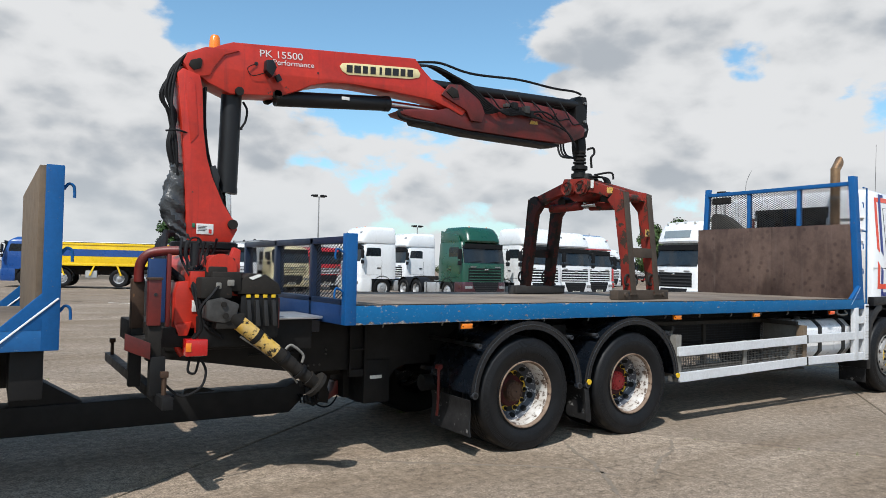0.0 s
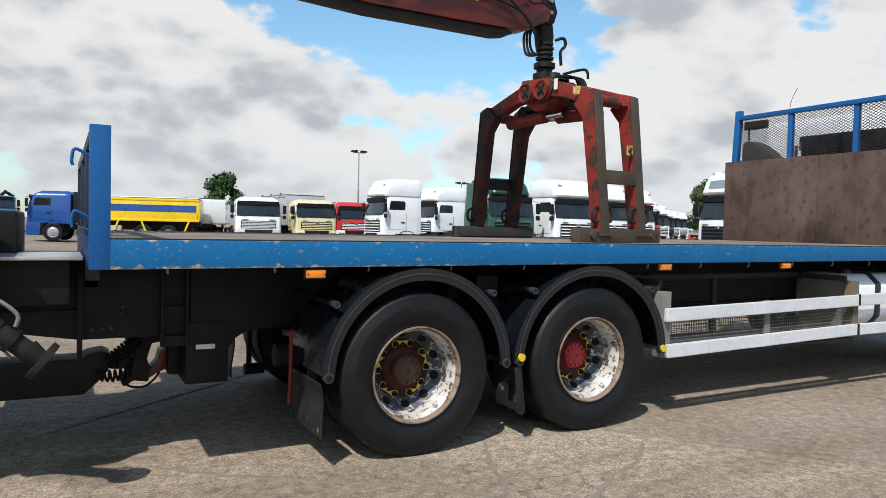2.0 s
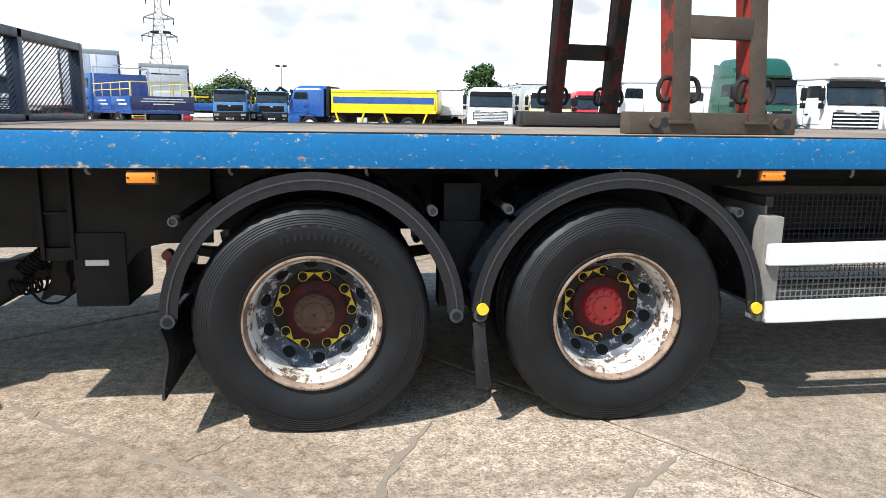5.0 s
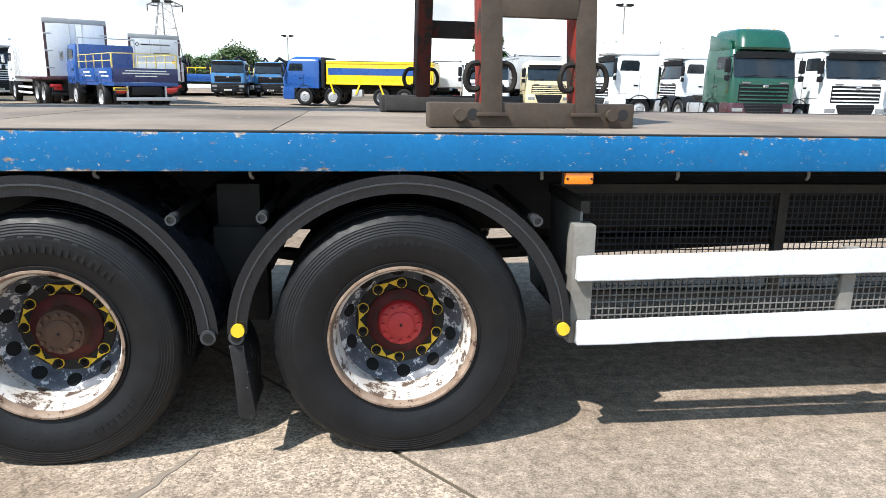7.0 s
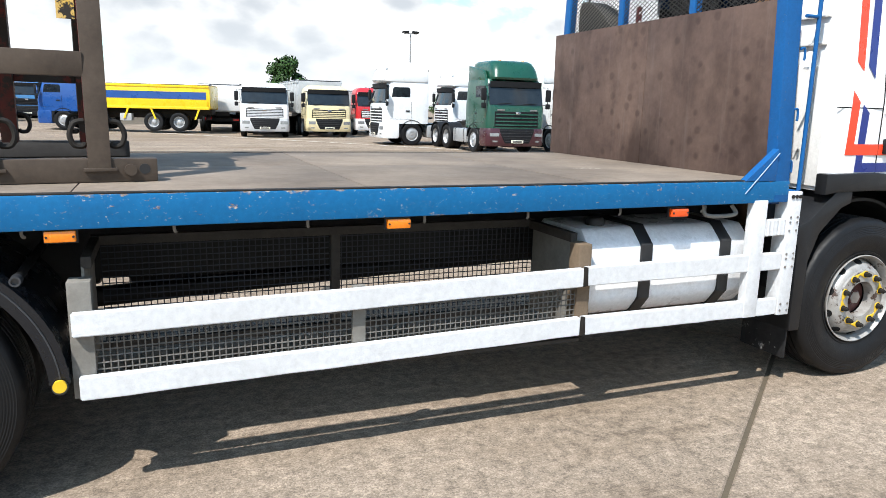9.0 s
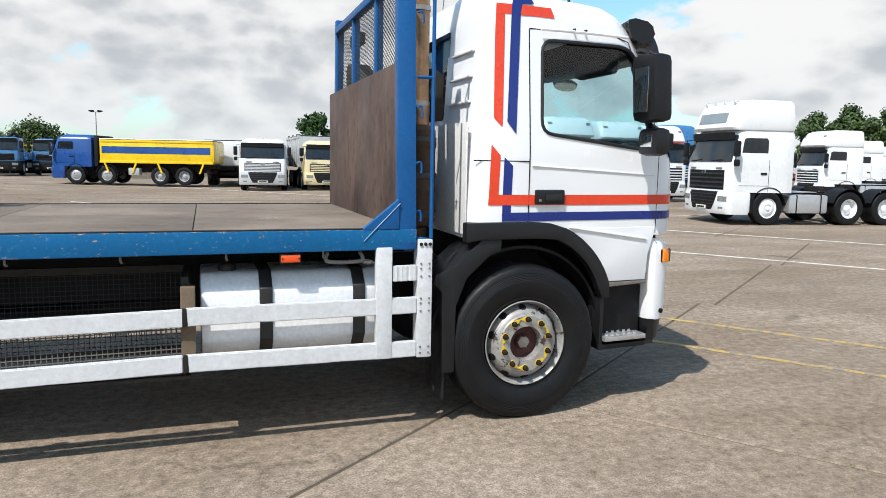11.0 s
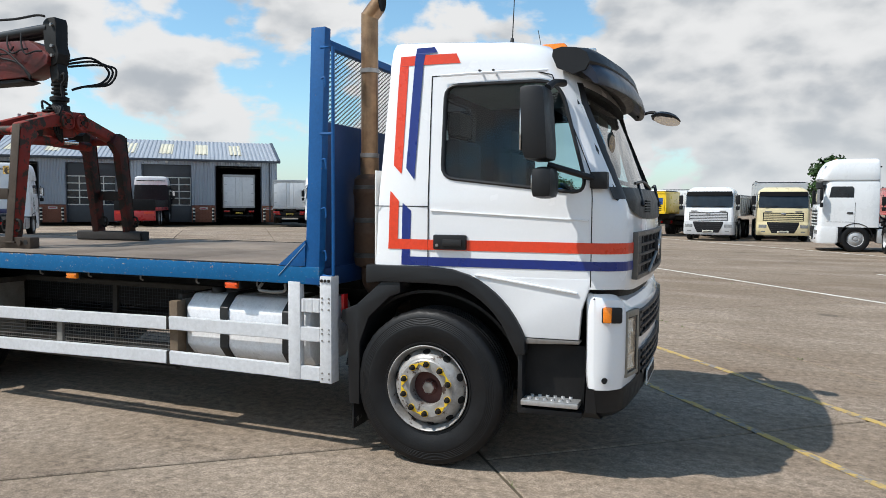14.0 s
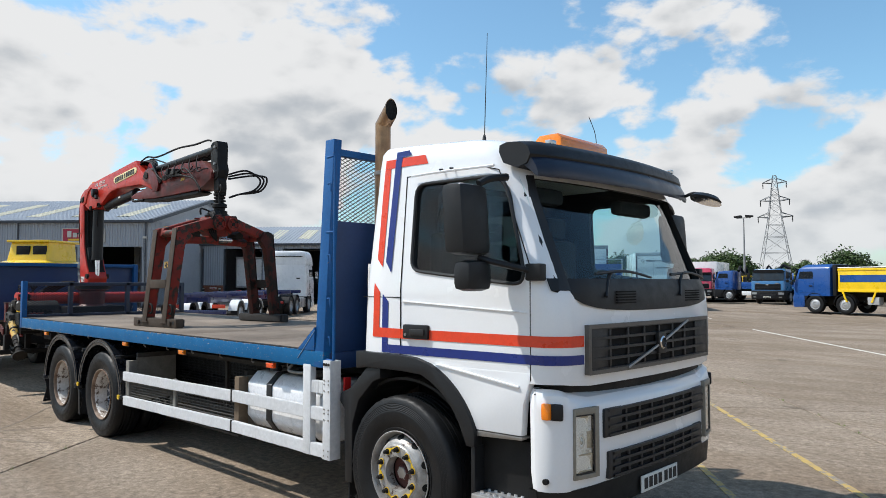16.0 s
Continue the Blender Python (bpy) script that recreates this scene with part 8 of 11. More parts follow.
# stabiliser leg, swung out and down
A, B = Vector((-2.65, 0.10, 1.25)), Vector((-2.02, 0.06, 0.735))
leg = cpart("stabiliser_leg", rod(A, A.lerp(B, 0.72), 0.054, 20), M["grime"], label="grimy stabiliser leg with worn yellow bands")
cpart("leg_rod", rod(A.lerp(B, 0.70), B, 0.048, 18), M["grime"], leg)
for t0, t1 in ((0.10, 0.27), (0.32, 0.52)):
    cpart("yellow_band", rod(A.lerp(B, t0), A.lerp(B, t1), 0.0562, 20), M["label_yellow"], leg, "peeling yellow warning label")
for t0 in (0.28, 0.60, 0.80):
    cpart("leg_clamp", rod(A.lerp(B, t0), A.lerp(B, t0 + 0.03), 0.062, 20), M["black"], leg)
d = (B - A).normalized()
cpart("leg_foot", rod(B, B + d * 0.03, 0.10, 24), M["grime"], leg, "rusty round foot plate")
cpart("leg_ball", rod(B - d * 0.07, B + d * 0.005, 0.06, 18, 0.045), M["grime"], leg)
up = Vector((0, 0, 1))
n_ = (up - d * up.dot(d)).normalized()
cpart("leg_handle", pipe([A.lerp(B, 0.58) + n_ * 0.06, A.lerp(B, 0.60) + n_ * 0.11, A.lerp(B, 0.74) + n_ * 0.11, A.lerp(B, 0.78) + n_ * 0.06], 0.010, 8), M["galv"], leg)
cpart("leg_bracket", box(-2.76, -2.56, 0.06, 0.30, 1.16, 1.27, 0.01), M["grime"], leg)
cpart("leg_hose", pipe([(-2.58, 0.09, 1.10), (-2.40, 0.1, 0.98), (-2.22, 0.1, 0.84), (-2.14, 0.1, 0.74)], 0.008, 6), M["galv"], leg)
cpart("rotator_link", slab([(1.74, 3.24), (1.86, 3.24), (1.88, 3.10), (1.86, 2.98), (1.77, 2.98), (1.75, 3.10)], 1.24, 1.36, 0.01), M["black"], jib)
cpart("rotator", lathe([(0.055, 0.0), (0.10, 0.01), (0.10, 0.06), (0.07, 0.07), (0.07, 0.10), (0.095, 0.11), (0.095, 0.15), (0.055, 0.17), (0.05, 0.28)], 24, (1.82, 1.29, 2.72), "z"), M["black"], jib, "black hydraulic rotator")
for k in range(4):
    cpart("rotator_ring", lathe([(0.05, 0.0), (0.078 - 0.006 * (k % 2), 0.004), (0.080 - 0.006 * (k % 2), 0.026), (0.05, 0.032)], 20, (1.82, 1.29, 2.90 + 0.042 * k), "z"), M["grime" if k % 2 else "black"], jib)
cpart("rotator_hook", pipe([(1.90, 1.25, 3.08), (1.97, 1.22, 3.10), (1.99, 1.22, 3.04), (1.94, 1.22, 2.98), (1.95, 1.22, 2.86)], 0.014, 8), M["black"], jib)

# ---- block grab standing on the deck ----
grab = thing("block_grab", "worn red and bare-steel block grab standing on the deck", "grab", loc=(1.865, 1.215, 1.319), rz=6.2)
for s in (-1, 1):
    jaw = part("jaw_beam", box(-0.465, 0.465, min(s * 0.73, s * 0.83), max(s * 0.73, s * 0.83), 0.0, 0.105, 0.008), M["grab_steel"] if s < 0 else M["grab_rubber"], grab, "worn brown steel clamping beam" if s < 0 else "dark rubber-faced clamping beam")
    for x in (-0.34, 0.35):
        part("beam_bolt", rod((x, s * 0.82, 0.055), (x, s * 0.855, 0.055), 0.026, 14), M["grab_steel"], jaw)
        part("beam_hole", rod((x + 0.06, s * 0.829, 0.058), (x + 0.06, s * 0.832, 0.058), 0.024, 12), M["ink"], jaw)
    part("beam_pad", box(-0.44, 0.44, min(s * 0.70, s * 0.73), max(s * 0.70, s * 0.73), 0.01, 0.095, 0.004), M["grab_rubber"], jaw)
    for x in (-0.20, 0.225):
        side = 1 if x > 0 else -1
        # the far side's legs take a darker red: their shade is in the colour
        leg_ = part("grab_leg", slab([(s * 0.835, 0.06), (s * 0.735, 0.06), (s * 0.60, 0.98), (s * 0.50, 1.10), (s * 0.62, 1.215), (s * 0.70, 1.19), (s * 0.715, 1.08)], x - 0.045, x + 0.045, 0.006, axis="x"), M["grab_red"] if s < 0 else M["grab_shaded"], grab, "red leg worn to brown steel" if s < 0 else "grimy red leg, its shade in the colour")
        part("leg_flat", slab([(s * 0.838, 0.05), (s * 0.846, 0.05), (s * 0.722, 1.18), (s * 0.714, 1.18)], x - 0.046, x + 0.046, 0.001, axis="x"), M["grab_steel"] if s < 0 else M["grab_shaded"], leg_)
        for d_ in (-1, 1):
            xx = x + d_ * 0.05
            part("leg_shackle", pipe([(xx, s * 0.80, 0.27), (xx + d_ * 0.04, s * 0.80, 0.26), (xx + d_ * 0.06, s * 0.80, 0.21), (xx + d_ * 0.045, s * 0.80, 0.165), (xx + d_ * 0.01, s * 0.80, 0.16), (xx, s * 0.80, 0.175)], 0.012, 8), M["grime"], leg_)
        arm = part("grab_arm", slab([(s * 0.66, 1.20), (s * 0.70, 1.10), (s * 0.61, 1.09), (s * 0.30, 1.195), (s * 0.10, 1.225), (s * 0.02, 1.27), (s * 0.06, 1.345), (s * 0.20, 1.345)], x * 0.75 - 0.05, x * 0.75 + 0.05, 0.01, axis="x"), M["grab_red"], grab, "worn red upper arm")
    part("cross_bar", box(-0.16, 0.185, min(s * 0.745, s * 0.80), max(s * 0.745, s * 0.80), 0.46, 0.565, 0.004), M["grab_steel"] if s < 0 else M["grab_shaded"], grab)
    part("upper_tie", rod((-0.20, s * 0.64, 1.13), (0.225, s * 0.64, 1.13), 0.045, 16), M["grab_red"], grab)
    for xa, xb in ((-0.265, -0.13), (0.16, 0.295)):
        part("foot_plate", box(xa, xb, min(s * 0.83, s * 0.85), max(s * 0.83, s * 0.85), 0.05, 0.065, 0.002), M["grab_steel"], jaw)
head = part("grab_head", slab([(-0.20, 1.21), (-0.16, 1.34), (-0.10, 1.385), (0.10, 1.385), (0.16, 1.34), (0.20, 1.21), (0.06, 1.12), (-0.06, 1.12)], -0.16, 0.16, 0.012, axis="x"), M["grab_red"], grab, "worn red grab head with round bosses")
for y in (-0.10, 0.10):
    for x in (-0.215, 0.215):
        bs = part("boss", lathe([(0.0, -0.02), (0.066, -0.02), (0.070, -0.03), (0.084, -0.03), (0.088, 0.0), (0.088, 0.03), (0.084, 0.034), (0.070, 0.034), (0.066, 0.022), (0.0, 0.022)], 26, (x, y, 1.275), "x"), M["grab_red"], head)
        part("boss_pin", rod((x - 0.034, y, 1.275), (x + 0.034, y, 1.275), 0.024, 14), M["grime"], bs)
        for k in range(4):
            a = radians(45 + 90 * k)
            part("boss_bolt", rod((x - 0.03, y + 0.045 * math.cos(a), 1.275 + 0.045 * math.sin(a)), (x + 0.03, y + 0.045 * math.cos(a), 1.275 + 0.045 * math.sin(a)), 0.009, 8), M["grime"], bs)
for x in (-0.208, 0.208):
    part("head_plate", slab([(-0.22, 1.27), (-0.17, 1.37), (0.16, 1.39), (0.22, 1.27), (0.16, 1.19), (0.05, 1.20), (0.0, 1.235), (-0.05, 1.20), (-0.16, 1.19)], x - 0.008, x + 0.008, 0.003, axis="x"), M["grab_red"], head, "worn red cheek plate")
for s in (-1, 1):
    part("grab_cylinder", rod((s * 0.06, -s * 0.02, 1.075), (s * 0.06, -s * 0.50, 1.06), 0.052, 18), M["grab_red"], grab, "red clamping cylinder")
    part("grab_piston", rod((s * 0.06, s * 0.20, 1.08), (s * 0.06, -s * 0.02, 1.075), 0.026, 14), M["chrome"], grab)
part("grab_spigot", lathe([(0.14, 1.385), (0.14, 1.40), (0.07, 1.41), (0.06, 1.46), (0.0, 1.46)], 24, (0, 0, 0), "z"), M["black"], grab)
for k in range(4):
    hs = bmesh.new()
    pipe_into(hs, [(0.03 * k - 0.05, -0.08, 1.42), (0.12 + 0.03 * k, -0.16, 1.40), (0.17, -0.12 - 0.03 * k, 1.20), (0.10, -0.05, 1.06)], 0.012, 6)
    part("grab_hose", hs, M["hose"], grab)
hs = bmesh.new()
pipe_into(hs, [(0.02, -0.10, 1.44), (0.10, -0.28, 1.46), (0.12, -0.30, 1.38)], 0.012, 6)
part("grab_hose", hs, M["hose"], grab)
part("paint_patch", box(-0.222, -0.216, -0.285, -0.245, 1.255, 1.345, 0), M["label_white"], grab)
part("paint_patch", slab([(-0.57, 1.17), (-0.50, 1.175), (-0.50, 1.245), (-0.58, 1.23)], -0.252, -0.246, 0, axis="x"), M["label_yellow"], grab)
for y in (-0.34, 0.30):
    part("arm_link", slab([(y - 0.05, 1.10), (y + 0.05, 1.10), (y + 0.06, 1.16), (y, 1.20), (y - 0.06, 1.16)], -0.10, 0.10, 0.006, axis="x"), M["grime"], grab)
part("paint_patch", box(0.10, 0.17, -0.768, -0.764, 0.70, 0.78, 0), M["label_yellow"], grab)

# ---- drawbar trailer behind ----
trailer = thing("drawbar_trailer", "blue flatbed drawbar trailer coupled behind the truck", "trailer", loc=(-7.0, YC, 0))
TO = Vector((7.0, -YC, 0))


def tpart(name, bm, mat_, parent=None, label=""):
    bmesh.ops.translate(bm, verts=bm.verts, vec=TO)
    return part(name, bm, mat_, parent or trailer, label)


tpart("drawbar", slab([(-4.05, 0.525), (-1.83, 0.525), (-1.775, 0.552), (-1.69, 0.565), (-1.645, 0.54), (-1.66, 0.44), (-1.71, 0.38), (-1.80, 0.295), (-4.05, 0.305)], 1.16, 1.42, 0.012), M["black"], label="black box-section drawbar")
tpart("drawbar_eye", lathe([(0.05, -0.03), (0.09, -0.03), (0.09, 0.03), (0.05, 0.03), (0.05, -0.03)], 20, (-1.58, 1.28, 0.47), "z"), M["grime"])
tpart("drawbar_brace", slab([(-3.95, 0.78), (-3.86, 0.78), (-3.45, 0.52), (-3.95, 0.52)], 1.18, 1.40, 0.004), M["black"])
tpart("drawbar_clip", slab([(-2.72, 0.535), (-2.70, 0.57), (-2.55, 0.575), (-2.45, 0.54)], 1.15, 1.20, 0.003), M["black"])
tpart("chassis_beam", boxes([(-10.6, -3.95, 0.86, 0.96, 0.72, 1.06), (-10.6, -3.95, 1.60, 1.70, 0.72, 1.06)], 0.006), M["black"])
tpart("front_beam", box(-3.98, -3.80, 0.08, 2.48, 0.76, 1.06, 0.006), M["black"])
tpart("side_rail", box(-10.7, -3.74, -0.006, 0.06, 1.065, 1.20, 0.006), M["blue"], label="blue deck edge rail")
tpart("side_rail", box(-10.7, -3.74, 2.50, 2.566, 1.065, 1.20, 0.006), M["blue"])
tpart("deck_floor", box(-10.7, -3.82, 0.06, 2.50, 1.16, 1.198, 0.003), M["deck"])
for y0, y1 in ((-0.008, 0.07), (2.49, 2.568)):
    tpart("headboard_post", box(-3.825, -3.725, y0, y1, 1.065, 2.205, 0.006), M["blue_post"], label="blue headboard post")
    tpart("gusset", slab([(-4.06, 1.19), (-3.82, 1.19), (-3.82, 1.42)], y0, y1 - 0.03, 0.003), M["blue_post"])
    tpart("weld_seam", rod((-4.06, y0 - 0.002, 1.10), (-3.735, y0 - 0.002, 1.385), 0.006, 6), M["tank"])
tpart("headboard_panel", box(-3.86, -3.81, 0.02, 2.54, 1.20, 2.20, 0.003), M["wood"], label="weathered brown plywood headboard")
tpart("headboard_front", box(-3.809, -3.80, 0.07, 2.49, 1.20, 2.14, 0.002), M["blue_dark"], label="dark blue face of the headboard")
tpart("headboard_top", box(-3.80, -3.735, 0.07, 2.49, 2.14, 2.20, 0.005), M["blue_post"])
for z in (2.06, 1.66, 1.30):
    tpart("rope_hook", pipe([(-3.725, 0.03, z), (-3.70, 0.03, z + 0.035), (-3.67, 0.03, z + 0.02), (-3.665, 0.03, z - 0.05)], 0.009, 8), M["blue_post"])
for x in (-9.2, -7.83):
    for y, r in ((0.022, 0), (2.538, math.pi)):
        w = wheel(trailer, x + 7.0, 0.5, y - YC, "rear", M["hub_brown"], M["hub_brown"])
        w.rotation_euler = (0, 0, r)
    tpart("axle", rod((x, 0.45, 0.5), (x, 2.1, 0.5), 0.07, 12), M["black"])
    tpart("hanger", boxes([(x - 0.1, x + 0.1, 0.86, 0.96, 0.5, 0.75), (x - 0.1, x + 0.1, 1.60, 1.70, 0.5, 0.75)], 0.006), M["black"])


# ---- the yard round the truck: shared paints and wheels ----
def paint(name, col, rough=0.3, dirt=0.72):
    return surface(name, col, tuple(c * dirt for c in col), rough, scale=1.3, mix=0.6, grain=50, bump=0.02, coat=0.4, speck=0.1, streak=tuple(c * 0.85 + 0.01 for c in col))


Y = dict(
    rail=surface("pale_yellow_rail", (0.62, 0.50, 0.16), (0.50, 0.42, 0.20), 0.5, scale=9), white=paint("lorry_white", (0.73, 0.74, 0.745), 0.28, 0.94), green=paint("lorry_green", (0.006, 0.062, 0.036)), maroon=paint("lorry_maroon", (0.05, 0.011, 0.017)),
    cream=paint("lorry_cream", (0.70, 0.60, 0.36)), red=paint("lorry_red", (0.55, 0.022, 0.026)), pink=paint("lorry_pink_red", (0.52, 0.045, 0.09)),
    blue=paint("lorry_blue", (0.011, 0.070, 0.27)), cyan=paint("lorry_light_blue", (0.04, 0.165, 0.36)), navy=paint("lorry_navy", (0.012, 0.02, 0.10)),
    yellow=paint("lorry_yellow", (0.86, 0.56, 0.012)), silver=paint("lorry_silver", (0.50, 0.51, 0.52)), grey=paint("body_grey", (0.42, 0.43, 0.43)),
    pane=surface("tinted_cab_glass", (0.008, 0.011, 0.015), (0.020, 0.026, 0.031), 0.07, scale=1.6, mix=0.9, grain=3, bump=0.0),
    trim=surface("dark_cab_trim", (0.007, 0.0075, 0.009), (0.012, 0.012, 0.013), 0.6, scale=4, grain=80),
    alu=surface("mill_aluminium", (0.52, 0.53, 0.54), (0.40, 0.41, 0.42), 0.4, metal=0.55, scale=4, streak=(0.33, 0.32, 0.31)),
    rimw=surface("grey_wheel", (0.42, 0.43, 0.44), (0.28, 0.28, 0.28), 0.45, metal=0.3, scale=8),
    lens=surface("lorry_headlamp", (0.34, 0.35, 0.35), (0.16, 0.16, 0.17), 0.2, metal=0.4, scale=8, grain=20, bump=0.3, coat=0.4),
    pane_light=surface("roof_window_glass", (0.22, 0.26, 0.28), (0.16, 0.2, 0.22), 0.1, scale=1.2, bump=0.0),
    plate=surface("plate_face", (0.72, 0.70, 0.60), (0.6, 0.58, 0.5), 0.5, scale=9), plate_y=surface("rear_plate_face", (0.72, 0.52, 0.06), rough=0.5),
    sheetc=surface("tarpaulin", (0.045, 0.05, 0.06), (0.03, 0.032, 0.036), 0.6, scale=3, bump=0.3),
)


FAR_TYRE = finish("tyre", lathe([(0.29, 0.02), (0.34, -0.01), (0.44, -0.012), (0.495, 0.0), (0.515, 0.03), (0.515, 0.25), (0.495, 0.28), (0.30, 0.28)], 32), M["rubber"])
FAR_RIM = {}
for key, mk in (("grey", Y["rimw"]), ("white", Y["white"]), ("blue", Y["blue"])):
    FAR_RIM[key, "front"] = finish("rim", lathe([(0.30, 0.0), (0.29, 0.015), (0.27, 0.04), (0.25, 0.03), (0.16, -0.02), (0.12, -0.02), (0.115, 0.0), (0.07, 0.0), (0.06, -0.03), (0.0, -0.035)], 28), mk)
    FAR_RIM[key, "rear"] = finish("rim", lathe([(0.30, 0.0), (0.29, 0.015), (0.26, 0.05), (0.25, 0.15), (0.16, 0.13), (0.12, 0.11), (0.115, 0.05), (0.06, 0.03), (0.0, 0.03)], 28), mk)


def far_wheel(parent, x, side, kind="front", rim="grey", half=1.22, r=1.0):
    """side -1: on local -y; the dish faces outward."""
    w = new("wheel")
    w.parent, w.location, w.rotation_euler, w.scale = parent, (x, side * half, 0.515 * r), (0, 0, 0 if side < 0 else math.pi), (r, 1, r)
    shared("tyre", FAR_TYRE, w)
    shared("rim", FAR_RIM[rim, kind], w)
    if kind == "rear":
        shared("inner_tyre", FAR_TYRE, w, (0, 0.31, 0))
    return w


def front_at(y, xf, bow=0.10, h=1.2):
    return xf - bow * (y / h) ** 2


def bent(name, y0, y1, z0, z1, xa, xb, mat_, parent, thick=0.012, bow=0.10, n=8, label=""):
    """A panel that follows the bowed front of a cab; xa at its foot, xb at its head."""
    bm = bmesh.new()
    rows = []
    for k in range(n + 1):
        y = y0 + (y1 - y0) * k / n
        a, b = front_at(y, xa, bow), front_at(y, xb, bow)
        rows.append([bm.verts.new(p) for p in ((a, y, z0), (b, y, z1), (b - thick - 0.03, y, z1), (a - thick - 0.03, y, z0))])
    for p, q in zip(rows, rows[1:]):
        for j in range(4):
            bm.faces.new((p[j], p[(j + 1) % 4], q[(j + 1) % 4], q[j]))
    bm.faces.new(rows[0]), bm.faces.new(rows[-1][::-1])
    bmesh.ops.recalc_face_normals(bm, faces=bm.faces)
    return part(name, bm, mat_, parent, label)


def side_panel(name, profile, y, mat_, parent, thick=0.02):
    """Outline in x and z on the side of a cab; y: outer face."""
    s = 1 if y > 0 else -1
    return part(name, slab(profile, y - s * thick, y), mat_, parent)


def plate_on(parent, x, z, mat_, face=1, y=0.0):
    p = part("number_plate", box(x - 0.012, x + 0.012, y - 0.26, y + 0.26, z - 0.055, z + 0.055, 0.003), mat_, parent)
    part("plate_marks", box(x + face * 0.006, x + face * 0.016, y - 0.20, y + 0.20, z - 0.028, z + 0.028, 0), M["ink"], p)


def lorry(name, label, category, loc, rz, cab_mat, bumper_mat=None, length=2.2, roof="high", top=3.6, z_bar=None, grille_mat=None, bars=4, axles=(1.4, 5.0), chassis=6.2, tank=True,
          rim="grey", beacons=0, visor=True, roof_mat=None, group="parked lorries", stripe=None, mirror_mat=None, fifth=True, guards=True, flat_lamps=False, roof_pane=False, roof_in=0.0, roof_trim=None):
    """A forward-control lorry whose nose is at local x = 0; returns its root."""
    root = thing(name, label, category, group, (loc[0], loc[1], ground_rise(loc[0], loc[1])), rz)
    bumper_mat, roof_mat, grille_mat = bumper_mat or cab_mat, roof_mat or cab_mat, grille_mat or cab_mat
    zw0, zw1 = (1.86, 2.70) if top > 3.2 else (1.70, 2.48)
    b0, h = 0.98, 1.23
    lv = [(b0, -length, 0.0, -h, h, 0.16, 0.10), (zw0 - 0.10, -length, 0.0, -h, h, 0.16, 0.10), (zw0, -length, -0.03, -h, h, 0.16, 0.10), (zw1, -length, -0.26, -h + 0.06, h - 0.06, 0.16, 0.12)]
    lv += [(zw1 + 0.10, -length + 0.01, -0.33, -h + 0.09, h - 0.09, 0.16, 0.12)]
    if roof == "low":
        lv += [(top - 0.08, -length + 0.04, -0.45, -h + 0.16, h - 0.16, 0.16, 0.12), (top, -length + 0.15, -0.65, -h + 0.34, h - 0.34, 0.16, 0.10)]
    cab_ = part("cab", loft(lv), cab_mat, root)
    if roof != "low":
        d = top - zw1
        q = roof_in
        rl = [(zw1 + 0.08, -length + 0.01, -0.10, -h + 0.05 + q, h - 0.05 - q, 0.20, 0.13), (zw1 + 0.16, -length + 0.01, -0.06, -h + 0.03 + q, h - 0.03 - q, 0.22, 0.13), (zw1 + d * 0.55, -length + 0.02, -0.17, -h + 0.06 + q, h - 0.06 - q, 0.25, 0.13),
              (top - 0.20, -length + 0.03, -0.31, -h + 0.10 + q, h - 0.10 - q, 0.25, 0.13), (top - 0.09, -length + 0.04, -0.42, -h + 0.14 + q, h - 0.14 - q, 0.25, 0.12), (top - 0.02, -length + 0.08, -0.60, -h + 0.24 + q, h - 0.24 - q, 0.22, 0.10), (top, -length + 0.16, -0.85, -h + 0.42 + q, h - 0.42 - q, 0.2, 0.08)]
        part("roof", loft(rl), roof_mat, cab_)
        part("roof_seam", box(-length + 0.02, -0.5, -h + 0.078, h - 0.078, zw1 + 0.075, zw1 + 0.09, 0), M["seam"], cab_)
        if roof_pane:
            bent("roof_window", -0.72, 0.72, zw1 + d * 0.36, zw1 + d * 0.66, -0.085, -0.175, Y["pane_light"], cab_, bow=0.13)
            for y in (-0.75, -0.25, 0.25, 0.75):
                part("roof_lamp", lathe([(0.0, 0.0), (0.06, 0.01), (0.07, 0.12), (0.0, 0.13)], 12, (-0.50, y, top - 0.02), "x"), M["clear_lens"], cab_)
        else:
            for y in (-0.86, 0.86):
                if not roof_in:
                    bent("roof_lamp", y - 0.09, y + 0.09, zw1 + d * 0.50, zw1 + d * 0.78, -0.150, -0.245, Y["lens"], cab_, bow=0.13)
        if roof_trim:
            bent("roof_trim", -h + 0.08, h - 0.08, top - 0.20, top - 0.15, -0.302, -0.345, roof_trim, cab_, bow=0.13)
            bent("roof_trim", -h + 0.06, h - 0.06, zw1 + 0.14, zw1 + 0.18, -0.052, -0.058, roof_trim, cab_, bow=0.13)
        if roof_in:
            for sy in (-1, 1):
                part("roof_wing", slab([(-length + 0.05, zw1 + 0.10), (-0.55, zw1 + 0.10), (-0.75, top - 0.35), (-length + 0.05, top - 0.12)], min(sy * (h - 0.18), sy * (h - 0.08)), max(sy * (h - 0.18), sy * (h - 0.08)), 0.02), roof_mat, cab_)
    # glazing
    ws_ = bent("windscreen", -h + 0.09, h - 0.09, zw0 + 0.03, zw1 - 0.02, -0.016, -0.200, Y["pane"], cab_, bow=0.10)
